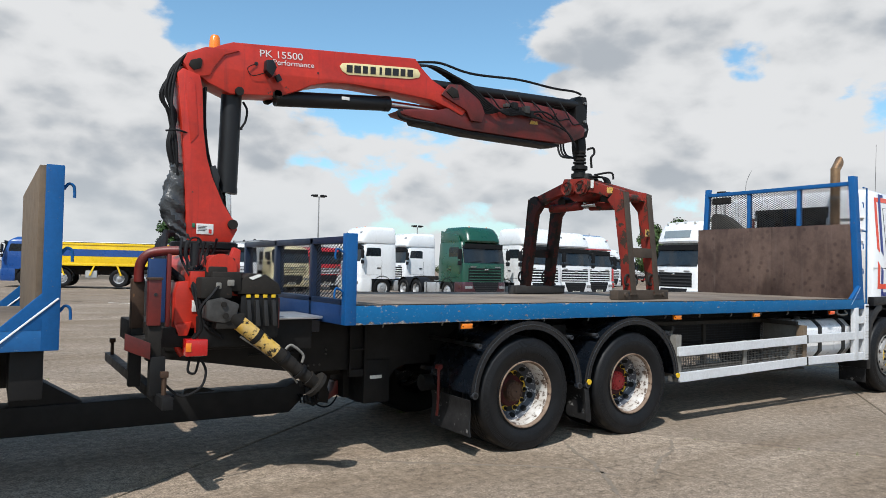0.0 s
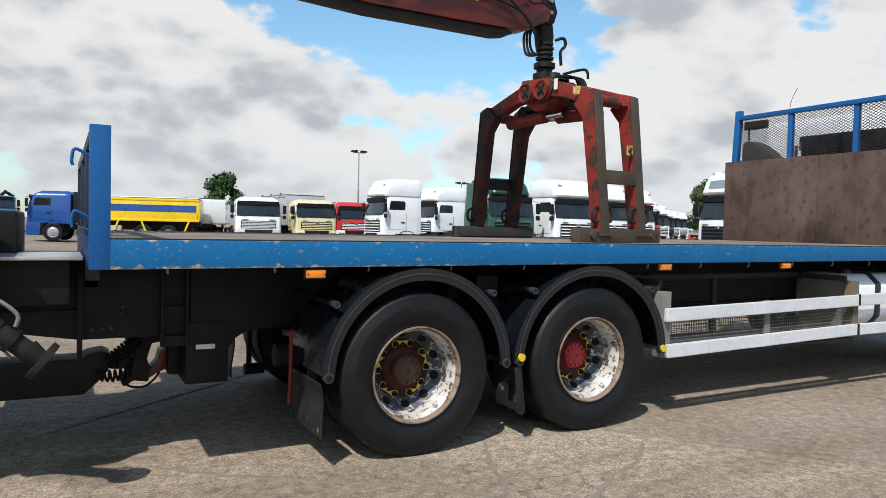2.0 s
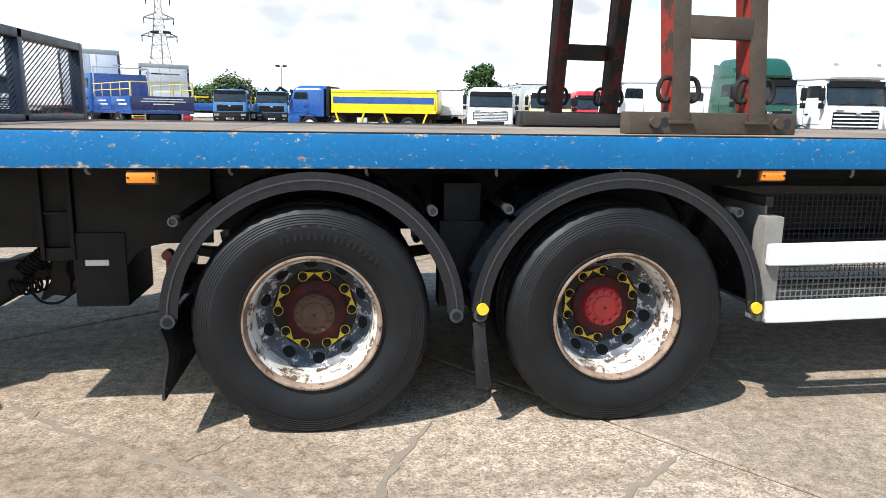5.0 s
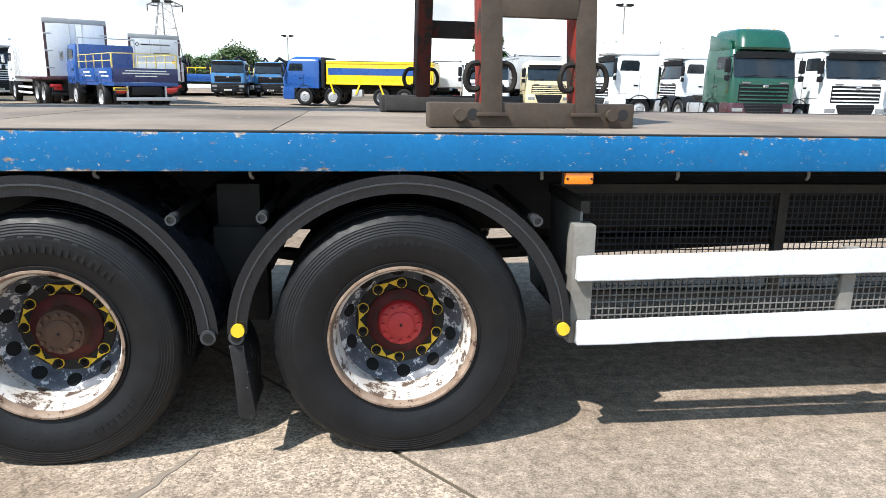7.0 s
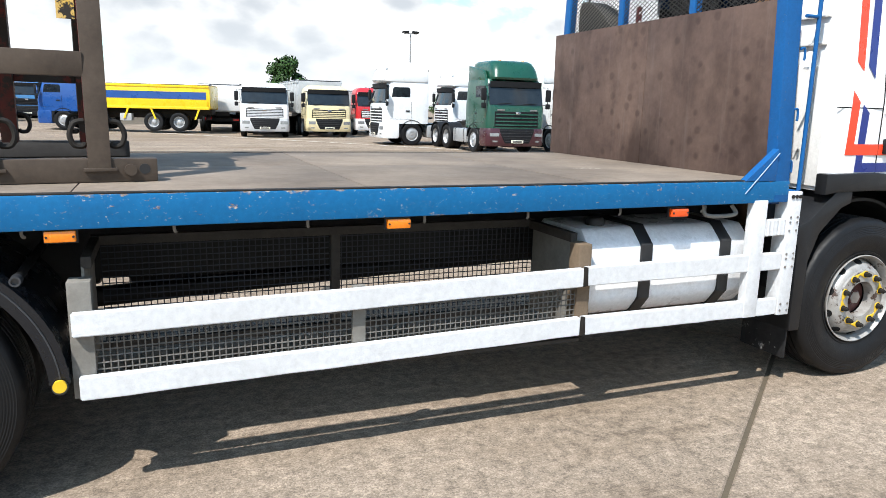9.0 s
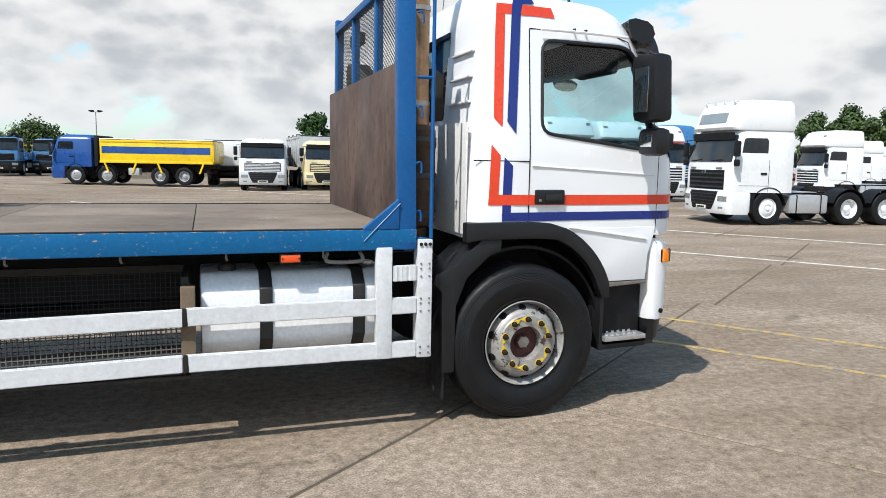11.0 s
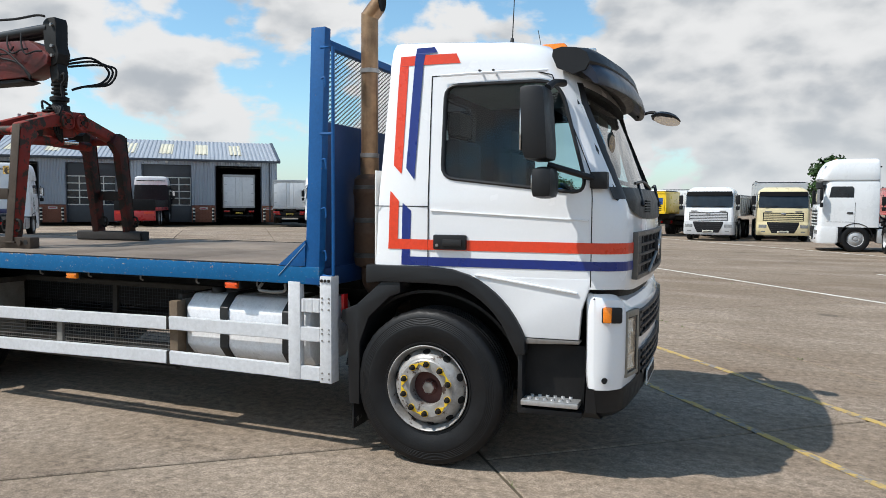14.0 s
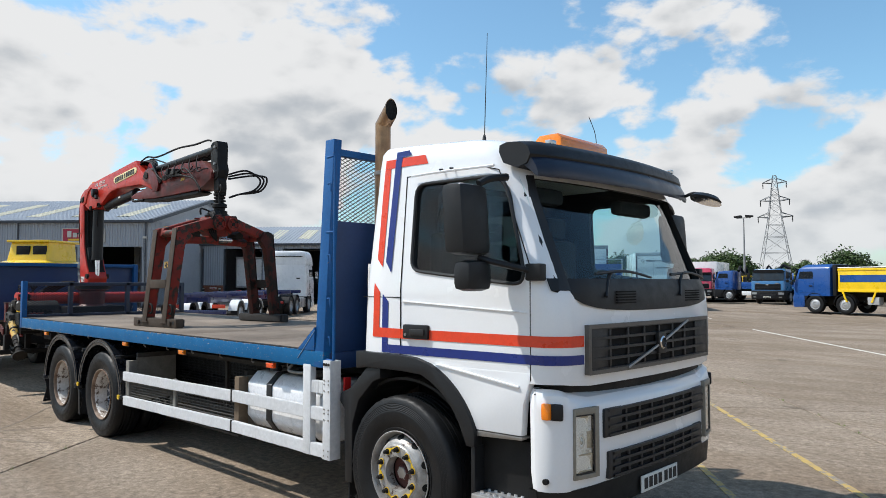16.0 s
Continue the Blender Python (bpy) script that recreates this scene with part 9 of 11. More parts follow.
    for s in (-1, 1):
        part("wiper", rod((-0.03, s * 0.55 - 0.3, zw0 + 0.06), (-0.03, s * 0.55 + 0.28, zw0 + 0.10), 0.012, 6), M["black"], ws_)
        x0 = -0.34
        side_panel("side_window", [(x0 - 0.05, zw0 + 0.08), (x0 - 0.92, zw0 + 0.08), (x0 - 0.96, zw0 + 0.14), (x0 - 0.96, zw1 - 0.18), (x0 - 0.90, zw1 - 0.10), (x0 - 0.22, zw1 - 0.10), (x0 - 0.16, zw1 - 0.14)], s * (h - 0.02), Y["pane"], cab_, 0.10)
        part("door_seam", boxes([(-1.36, -1.348, s * h - 0.006, s * h + 0.004, 1.0, zw0 + 0.1), (-1.36, -0.36, s * h - 0.006, s * h + 0.004, 1.18, 1.192)], 0), M["seam"], cab_)
        part("door_handle", box(-1.28, -1.08, s * h - 0.01, s * h + 0.022, 1.52, 1.58, 0.006), M["plastic"], cab_)
        arm = part("mirror", box(-0.20, -0.08, s * (h + 0.16) - 0.10, s * (h + 0.16) + 0.10, zw0 + 0.18, zw0 + 0.64, 0.04), mirror_mat or Y["trim"], cab_)
        part("mirror_glass", box(-0.206, -0.20, s * (h + 0.16) - 0.08, s * (h + 0.16) + 0.08, zw0 + 0.21, zw0 + 0.60, 0), M["mirror"], arm)
        part("mirror_arm", pipe([(-0.2, s * (h - 0.06), zw0 + 0.72), (-0.12, s * (h + 0.12), zw0 + 0.72), (-0.12, s * (h + 0.14), zw0 + 0.05), (-0.2, s * (h - 0.02), zw0 + 0.05)], 0.016, 6, False), Y["trim"], arm)
        part("wide_mirror", box(-0.20, -0.09, s * (h + 0.16) - 0.09, s * (h + 0.16) + 0.09, zw0 - 0.10, zw0 + 0.10, 0.035), mirror_mat or Y["trim"], cab_)
    if visor:
        bent("sun_visor", -h + 0.13, h - 0.13, zw1 - 0.15, zw1 + 0.07, -0.10, -0.08, Y["trim"], cab_, 0.004, 0.12)
    # nose: grille with bars
    zg1, zg0 = zw0 - 0.22, 1.05
    bent("grille", -0.94, 0.94, zg0, zg1, 0.006, 0.006, Y["trim"], cab_)
    bar_mat = z_bar or cab_mat
    for k in range(bars):
        z = zg0 + (zg1 - zg0) * (k + 0.62) / (bars + 0.4)
        bent("grille_bar", -0.90, 0.90, z - 0.024, z + 0.024, 0.026, 0.022, bar_mat, cab_)
    part("badge", box(front_at(0, 0.03), front_at(0, 0.045), -0.10, 0.10, zg1 - 0.10, zg1 - 0.02, 0.004), M["chrome"], cab_)
    for y in (-0.70, 0.70):
        part("badge_bar", box(front_at(y, 0.012), front_at(y, 0.024), y - 0.16, y + 0.16, zg1 + 0.03, zg1 + 0.085, 0.003), M["steel"], cab_)
    # bumper, lamps
    bl = [(0.32, -0.75, 0.02, -h, h, 0.18, 0.10), (0.40, -0.80, 0.055, -h - 0.015, h + 0.015, 0.18, 0.10), (0.90, -0.80, 0.055, -h - 0.015, h + 0.015, 0.18, 0.10), (1.0, -0.78, 0.02, -h, h, 0.18, 0.10)]
    bp = part("bumper", loft(bl), bumper_mat, root)
    lg = bmesh.new()
    rows = []
    for k in range(9):
        u = -1 + k / 4
        rows.append([lg.verts.new((front_at(u * w, x), u * w, z)) for w, z, x in ((0.52, 0.44, 0.064), (0.62, 0.62, 0.066), (0.74, 0.90, 0.062), (0.74, 1.0, 0.03))])
    for a, b in zip(rows, rows[1:]):
        for m_ in range(3):
            lg.faces.new((a[m_], a[m_ + 1], b[m_ + 1], b[m_]))
    part("lower_grille", lg, Y["trim"], bp)
    for k in range(5):
        w = 0.50 + 0.055 * k
        bent("grille_bar", -w, w, 0.50 + 0.10 * k, 0.52 + 0.10 * k, 0.072, 0.072, M["grille"], bp, 0.006)
    for s in (-1, 1):
        ya, yb = sorted((s * 0.74, s * 1.17))
        bent("headlight", ya + 0.04, yb - 0.02, 0.70, 0.82 if flat_lamps else 0.86, 0.064, 0.060, Y["lens"], bp)
        ya, yb = sorted((s * 0.82, s * 1.02))
        bent("fog_lamp", ya, yb, 0.48, 0.54, 0.064, 0.064, Y["lens"], bp)
    plate_on(bp, 0.075, 0.50, Y["plate"])
    part("step_box", box(-0.95, -0.78, -h + 0.02, h - 0.02, 0.36, 0.98, 0.02), Y["trim"], root)
    # chassis
    part("chassis_rail", box(-chassis, -0.4, -0.46, -0.36, 0.70, 0.96, 0.005), M["grime"], root)
    part("chassis_rail", box(-chassis, -0.4, 0.36, 0.46, 0.70, 0.96, 0.005), M["grime"], root)
    part("engine_block", box(-length + 0.2, -0.5, -0.5, 0.5, 0.45, 1.0, 0.05), M["grime"], root)
    part("rear_crossmember", box(-chassis - 0.04, -chassis + 0.06, -1.1, 1.1, 0.62, 0.86, 0.01), M["black"], root)
    for s in (-1, 1):
        ya, yb = sorted((s * (h - 0.05), s * (h + 0.01)))
        part("tail_lamp", box(-chassis - 0.06, -chassis - 0.03, min(s * 0.7, s * 1.05), max(s * 0.7, s * 1.05), 0.68, 0.80, 0.005), M["red_lens"], root)
    for i, a in enumerate(axles):
        front = i == 0 or (len(axles) == 4 and i == 1)
        part("axle", rod((-a, -1.0, 0.5), (-a, 1.0, 0.5), 0.07, 10), M["black"], root)
        for s in (-1, 1):
            far_wheel(root, -a, s, "front" if front else "rear", rim)
            if front:
                part("wheel_arch", arch(-a, 0.53, 0.62, 8, 172, min(s * (h - 0.32), s * (h + 0.012)), max(s * (h - 0.32), s * (h + 0.012)), 0.03, 0, 14), Y["trim"], root)
            elif guards:
                part("mudguard", arch(-a, 0.53, 0.60, 15, 165, min(s * 0.62, s * 1.23), max(s * 0.62, s * 1.23), 0.012, 0, 14), Y["trim"], root)
    if tank:
        gap0, gap1 = -max(a for i, a in enumerate(axles) if i == 0 or (len(axles) == 4 and i == 1)) - 0.75, -[a for i, a in enumerate(axles) if i and not (len(axles) == 4 and i == 1)][0] + 0.75
        for s in (-1, 1):
            tk = part("fuel_tank", slab([(min(s * 0.6, s * 1.2) + 0.0, 0.36), (max(s * 0.6, s * 1.2), 0.36), (max(s * 0.6, s * 1.2), 0.92), (min(s * 0.6, s * 1.2), 0.92)], gap1, gap0, 0.06, "x"), Y["alu"], root)
            for x in (gap1 + 0.25, gap0 - 0.25):
                part("tank_strap", box(x - 0.03, x + 0.03, min(s * 0.594, s * 1.208), max(s * 0.594, s * 1.208), 0.352, 0.928, 0.05), M["black"], tk)
    if fifth:
        part("fifth_wheel", slab([(-axles[1] - 0.45, -0.45), (-axles[1] + 0.3, -0.45), (-axles[1] + 0.45, 0), (-axles[1] + 0.3, 0.45), (-axles[1] - 0.45, 0.45), (-axles[1] - 0.1, 0.0)], 1.02, 1.16, 0.0, "z"), M["grime"], root)
        part("catwalk", box(-axles[1] + 0.6, -length - 0.1, -0.5, 0.5, 0.97, 1.0, 0.004), Y["alu"], root)
        for y in (-0.12, 0.0, 0.12):
            part("air_line", pipe([(-length - 0.02, y, 1.7), (-length - 0.35, y, 1.3), (-length - 0.6, y * 2, 1.25), (-length - 0.12, y * 1.5, 1.15)], 0.018, 6), M["hose"], root)
    for k in range(beacons):
        y = (-0.5, 0.5)[k] if beacons > 1 else 0.0
        bc = part("beacon", lathe([(0.0, 0.13), (0.04, 0.12), (0.06, 0.08), (0.065, 0.02), (0.07, -0.04)], 16, (-0.72 if roof != "low" else -0.7, y, top - 0.05), "z"), M["orange"], root)
    if roof != "low":
        part("rear_vent", box(-length - 0.02, -length + 0.02, -0.42, 0.42, 1.08, 1.36, 0.01), Y["trim"], cab_)
        for y in (-0.75, 0.75):
            part("rear_lamp", box(-length - 0.02, -length + 0.02, y - 0.11, y + 0.11, 2.02, 2.09, 0.005), Y["trim"], cab_)
        part("rear_crease", box(-length - 0.008, -length + 0.02, -0.95, 0.95, 2.55, 2.58, 0.004), cab_mat, cab_)
        part("deflector_bar", box(-length - 0.06, -length - 0.02, -1.0, 1.0, top - 0.30, top - 0.25, 0.005), Y["trim"], cab_)
    if stripe:
        for s in (-1, 1):
            part("side_stripe", box(-length + 0.05, -0.3, s * h - 0.004, s * h + 0.005, zw0 - 0.32, zw0 - 0.10, 0), stripe, cab_)
    return root


def tip_body(root, x0, x1, z0, z1, mat_, stripe=None, ribs=0, legs=True, sheet=True, half=1.24, rail=True):
    """An open tipping body from local x1 (rear) to x0 (front) with a rolled sheet on top."""
    prof = [(x1 + 0.10, z0), (x0, z0), (x0, z1), (x1, z1)]
    bd = part("tipper_body", slab(prof, -half, half, 0.04), mat_, root)
    if sheet:
        part("rolled_sheet", slab([(x1 + 0.05, z1 + 0.002), (x0 - 0.05, z1 + 0.002), (x0 - 0.05, z1 + 0.06), (x1 + 0.05, z1 + 0.06)], -half + 0.08, half - 0.08, 0.02), Y["sheetc"], bd)
        for s in (-1, 1):
            part("sheet_rail", rod((x1, s * (half - 0.02), z1 + 0.05), (x0, s * (half - 0.02), z1 + 0.05), 0.028, 8), Y["alu"], bd)
        for k in range(3):
            xx = x1 + (x0 - x1) * (k + 0.5) / 3
            part("sheet_bracket", box(xx - 0.04, xx + 0.04, -half - 0.02, -half + 0.10, z1 - 0.02, z1 + 0.14, 0.006), M["black"], bd)
    if rail:
        for s in (-1, 1):
            part("top_rail", box(x1, x0, s * half - 0.03, s * half + 0.03, z1 - 0.12, z1 + 0.002, 0.01), mat_, bd)
            part("bottom_rail", box(x1, x0, s * half - 0.03, s * half + 0.03, z0, z0 + 0.14, 0.01), mat_, bd)
    if stripe:
        for s in (-1, 1):
            part("side_band", box(x1 + 0.15, x0 - 0.12, s * half - 0.008, s * half + 0.008, z0 + (z1 - z0) * 0.42, z0 + (z1 - z0) * 0.72, 0), stripe, bd)
    for k in range(ribs):
        xx = x1 + (x0 - x1) * (k + 0.5) / ribs
        for s in (-1, 1):
            part("body_rib", box(xx - 0.05, xx + 0.05, s * half - 0.045, s * half + 0.045, z0 + 0.05, z1 - 0.06, 0.01), mat_, bd)
    if legs:
        for xx, dx in ((x0 - 0.25, -0.22), (x0 - 2.0, 0.22), (x1 + 3.1, -0.22), (x1 + 0.55, 0.22)):
            for s in (-1, 1):
                part("body_leg", slab([(xx - 0.05, z0 + 0.02), (xx + 0.05, z0 + 0.02), (xx + dx + 0.05, z0 - 0.55), (xx + dx - 0.05, z0 - 0.55)], s * half - 0.03, s * half + 0.03), mat_, bd)
    part("sub_frame", box(x1, x0, -0.5, 0.5, 0.95, z0, 0.01), M["grime"], root)
    part("tailgate", box(x1 - 0.04, x1 + 0.05, -half + 0.02, half - 0.02, z0 + 0.06, z1 - 0.05, 0.02), mat_, bd)
    return bd


def box_body(root, x0, x1, z0, z1, frame_mat, mark=None, half=1.25):
    """A white box body, rear at local x1, with framed double rear doors."""
    bd = part("box_body", box(x1 + 0.03, x0, -half, half, z0, z1, 0.02), Y["white"], root)
    part("rear_header", box(x1 - 0.01, x1 + 0.05, -half - 0.006, half + 0.006, z1 - 0.20, z1 + 0.006, 0.006), Y["grey"], bd)
    for s in (-1, 1):
        part("rear_post", box(x1 - 0.012, x1 + 0.05, min(s * (half - 0.09), s * half) - 0.004, max(s * (half - 0.09), s * half) + 0.004, z0, z1 - 0.2, 0.006), frame_mat, bd)
        part("rear_door", box(x1 - 0.015, x1 + 0.03, min(s * 0.012, s * (half - 0.10)), max(s * 0.012, s * (half - 0.10)), z0 + 0.16, z1 - 0.22, 0.008), Y["white"], bd)
        part("lock_rod", rod((x1 - 0.035, s * 0.25, z0 + 0.1), (x1 - 0.035, s * 0.25, z1 - 0.22), 0.016, 8), Y["alu"], bd)
        for z in (z0 + 0.5, z0 + 1.2, z0 + 1.9):
            part("hinge", box(x1 - 0.03, x1, min(s * (half - 0.3), s * (half + 0.005)), max(s * (half - 0.3), s * (half + 0.005)), z - 0.03, z + 0.03, 0.004), Y["alu"], bd)
        part("tail_lamp", box(x1 - 0.03, x1 + 0.03, min(s * 0.75, s * 1.2), max(s * 0.75, s * 1.2), 0.80, 0.93, 0.008), M["red_lens"], root)
        part("side_rail", box(x1, x0, s * half - 0.006, s * half + 0.01, z0, z0 + 0.12, 0.004), frame_mat, bd)
    part("rear_sill", box(x1 - 0.02, x1 + 0.05, -half, half, z0, z0 + 0.14, 0.006), frame_mat, bd)
    part("floor_frame", box(x1, x0, -0.5, 0.5, 0.9, z0, 0.01), M["grime"], root)
    part("rear_bumper", box(x1 - 0.02, x1 + 0.08, -1.15, 1.15, 0.45, 0.58, 0.01), M["black"], root)
    plate_on(root, x1 - 0.03, 0.72, Y["plate_y"], -1)
    if mark:
        part("hazard_board", box(x1 - 0.028, x1 - 0.014, -1.1, -0.5, z0 + 0.18, z0 + 0.42, 0), M["stripe_red"], bd)
        part("hazard_label", box(x1 - 0.028, x1 - 0.014, -1.05, -0.8, z0 + 0.75, z0 + 1.0, 0), M["yellow"], bd)
    return bd


def under_run(root, x0, x1, mat_, half=1.24):
    for s in (-1, 1):
        for z in (0.5, 0.75):
            part("side_guard", box(x1, x0, s * half - 0.02, s * half + 0.02, z - 0.05, z + 0.05, 0.006), mat_, root)


W, T_ = Y["white"], Y["trim"]
# row of tractor units with their noses to the south
lorry("tractor_unit", "dark green high-roof tractor unit with a maroon bumper, parked", "lorry", (15.3, 21.5), -90, Y["green"], Y["maroon"], 2.2, top=3.52, z_bar=Y["green"], beacons=2, axles=(1.4, 4.3, 5.6), chassis=6.5, flat_lamps=True, roof_in=0.2)
lorry("tractor_unit", "white high-roof tractor unit with dark grille bars, parked", "lorry", (18.6, 21.2), -90, W, top=3.6, axles=(1.4, 4.3, 5.6), chassis=6.5, bars=4)
lorry("tractor_unit", "white high-roof tractor unit with dark grille bars, parked", "lorry", (22.0, 22.6), -90, W, top=3.6, axles=(1.4, 4.3, 5.6), chassis=6.5, bars=4)
lorry("tractor_unit", "white tractor unit with red roof trim and red sill, parked", "lorry", (25.4, 24.3), -90, W, top=3.6, axles=(1.4, 5.0), roof_trim=Y["red"])
lorry("tractor_unit", "blue tractor unit with a tall blue roof, parked in the row", "lorry", (29.6, 28.6), -90, Y["cyan"], W, top=3.95, roof_mat=Y["cyan"], axles=(1.4, 5.0), z_bar=W)
lorry("tractor_unit", "red and white tractor unit, parked in the row", "lorry", (36.3, 34.5), -90, Y["red"], top=3.6, roof_mat=W, axles=(1.4, 5.0))
lorry("tractor_unit", "white tractor unit, parked far down the row", "lorry", (43.5, 40.5), -90, W, top=3.6, axles=(1.4, 5.0))
lorry("tractor_unit", "maroon tractor unit with a white roof, parked far down the row", "lorry", (51.5, 47.5), -90, Y["maroon"], top=3.5, roof_mat=W, axles=(1.4, 5.0))
lorry("tractor_unit", "white tractor unit, parked far down the row", "lorry", (57.0, 51.8), -90, W, top=3.6, axles=(1.4, 5.0), stripe=Y["blue"])
lorry("tractor_unit", "white tractor unit, parked far down the row", "lorry", (61.8, 55.0), -90, W, top=3.6, axles=(1.4, 5.0))
lorry("tractor_unit", "white tractor unit with a red bumper, parked at the row's end", "lorry", (84.0, 73.0), -110, W, Y["red"], top=3.5, axles=(1.4, 5.0))
# white units that show their side
lorry("tractor_unit", "white high-roof tractor unit with roof lamps and black mudguards, parked", "lorry", (19.45, 14.2), 173, W, top=3.7, axles=(1.4, 4.25, 5.6), chassis=6.5, roof_pane=True, z_bar=M["grille"], rim="white")
for x, y in ((34.0, 24.4), (46.0, 33.2), (57.0, 41.8), (75.0, 52.0), (64.0, 41.0)):
    lorry("tractor_unit", "white high-roof tractor unit seen from behind, parked", "lorry", (x, y), 165, W, top=3.6, axles=(1.4, 4.7, 6.05), chassis=6.9)
lorry("tractor_unit", "white high-roof tractor unit with a grey side tank, parked", "lorry", (11.8, 29.0), 180, W, top=3.65, axles=(1.4, 4.9, 6.2), chassis=6.9, beacons=2)
lorry("tractor_unit", "white high-roof tractor unit, parked beyond another", "lorry", (16.4, 32.4), 180, W, top=3.6, axles=(1.4, 4.9, 6.2), chassis=6.9)
# tippers
FOUR = (1.4, 3.1, 6.0, 7.35)
r_ = lorry("tipper_lorry", "cream tipper lorry with a grey body and black grille, parked", "lorry", (11.1, 35.4), -90, Y["cream"], length=1.7, roof="low", top=2.72, axles=FOUR, chassis=8.6, tank=False, fifth=False, guards=False, z_bar=Y["cream"], mirror_mat=T_)
tip_body(r_, -2.3, -8.9, 1.25, 3.05, Y["grey"], ribs=6, legs=False)
r_ = lorry("tipper_lorry", "silver and white tipper lorry with a red roof beacon, parked", "lorry", (7.55, 34.6), -97, W, Y["silver"], 1.7, "low", 2.72, Y["silver"], axles=FOUR, chassis=8.4, tank=False, fifth=False, guards=False, beacons=1, bars=5)
tip_body(r_, -2.6, -8.6, 1.25, 2.35, Y["grey"], ribs=6, legs=False)
r_ = lorry("tipper_lorry", "red tipper lorry with a tall red body, parked behind others", "lorry", (20.2, 51.5), -92, Y["red"], length=1.7, roof="low", top=2.8, axles=FOUR, chassis=8.6, tank=False, fifth=False, guards=False, z_bar=Y["red"])
tip_body(r_, -2.3, -8.9, 1.25, 3.2, Y["red"], legs=False)
r_ = lorry("tipper_lorry", "red and white lorry with a pale body, parked between tippers", "lorry", (14.6, 38.2), -92, Y["red"], W, 1.7, "low", 2.75, W, axles=(1.4, 5.2), chassis=7.5, tank=False, fifth=False, guards=False)
tip_body(r_, -2.2, -7.6, 1.2, 2.6, Y["grey"], ribs=5, legs=False)
r_ = lorry("tipper_lorry", "white tipper lorry showing its ribbed rear, parked", "lorry", (6.7, 50.4), 85, W, length=1.7, roof="low", top=2.75, axles=FOUR, chassis=8.6, tank=False, fifth=False, guards=False)
tip_body(r_, -2.3, -8.9, 1.2, 2.75, W, ribs=6, legs=False)
r_ = lorry("tipper_lorry", "yellow tipper lorry with a blue band and blue sleeper cab, parked", "lorry", (-3.35, 42.1), 165.5, Y["blue"], length=2.3, roof="low", top=2.72, axles=(1.4, 3.1, 6.05, 7.4), chassis=8.7, tank=False, fifth=False, guards=False, z_bar=T_)
tip_body(r_, -2.75, -9.05, 1.22, 2.52, Y["yellow"], Y["blue"])
part("cab_rear_panel", box(-2.62, -2.42, -1.18, 1.18, 1.0, 2.75, 0.03), T_, r_)
part("side_locker", box(-4.9, -4.3, 0.75, 1.22, 0.55, 0.95, 0.02), Y["grey"], r_)


# blue lorries with a loader crane and a flat body
def crane_flat(loc, rz, cab_mat, label, group="blue crane lorries"):
    r = lorry("crane_lorry", label, "lorry", loc, rz, cab_mat, T_, 1.75, "low", 2.62, T_, axles=(1.4, 5.6), chassis=8.0, tank=False, fifth=False, guards=False, beacons=0, group=group, rim="grey")
    part("crane_column", box(-2.35, -2.0, -0.22, 0.22, 0.95, 2.5, 0.03), M["black"], r)
    part("crane_boom", pipe([(-2.15, 0, 2.45), (-2.1, 0.5, 2.95), (-2.2, 1.0, 2.6)], 0.13, 8, False), M["black"], r)
    part("crane_jib", pipe([(-2.2, -0.15, 2.3), (-2.15, -0.6, 2.9), (-2.2, -1.05, 2.2)], 0.10, 8, False), M["black"], r)
    dk = part("flat_body", box(-8.2, -2.5, -1.22, 1.22, 1.05, 1.22, 0.01), cab_mat, r)
    for s in (-1, 1):
        part("side_board", box(-8.2, -2.5, s * 1.22 - 0.02, s * 1.22 + 0.02, 1.22, 1.65, 0.006), cab_mat, dk)
        part("guard_panel", box(-4.7, -2.5, s * 1.2 - 0.02, s * 1.2 + 0.02, 0.5, 0.85, 0.02), W, r)
        for k in range(4):
            x = -2.6 - k * 1.8
            part("rail_post", box(x - 0.02, x + 0.02, s * 1.2 - 0.02, s * 1.2 + 0.02, 1.65, 2.15, 0.004), Y["yellow"], dk)
        part("hand_rail", box(-8.1, -2.5, s * 1.2 - 0.02, s * 1.2 + 0.02, 2.13, 2.17, 0.004), Y["yellow"], dk)
    return r


crane_flat((-8.7, 51.5), -90, Y["cyan"], "light blue crane lorry with a black folded loader, parked")
crane_flat((-5.9, 53.5), -90, Y["cyan"], "light blue crane lorry with a flat body, parked beside another")
crane_flat((-15.6, 59.5), 178, Y["blue"], "blue flat-bed lorry with white side guards, parked side-on")
r_ = lorry("box_lorry", "pink-red lorry with a maroon curtain body, parked", "lorry", (-18.2, 61.0), -78, Y["pink"], T_, 1.8, "low", 2.9, T_, axles=(1.4, 6.0), chassis=8.5, tank=False, fifth=False, guards=False)
box_body(r_, -2.2, -8.8, 1.1, 3.6, Y["maroon"])

# blue dropside lorry with yellow hand rails, its tail to the camera's way
hx, hy = math.cos(radians(124)), math.sin(radians(124))
L_ = 6.6
r_ = lorry("dropside_lorry", "small blue dropside lorry with yellow hand rails, parked", "lorry", (-6.9 + hx * L_, 25.5 + hy * L_), 124, Y["blue"], T_, 1.6, "low", 2.45, T_, axles=(1.25, 5.0), chassis=6.4, tank=False, fifth=False, guards=False, group="")
dk = part("drop_deck", box(-6.6, -1.8, -1.18, 1.18, 0.95, 1.08, 0.01), Y["blue"], r_)
part("tail_board", box(-6.63, -6.58, -1.18, 1.18, 1.09, 1.60, 0.006), Y["navy"], r_)
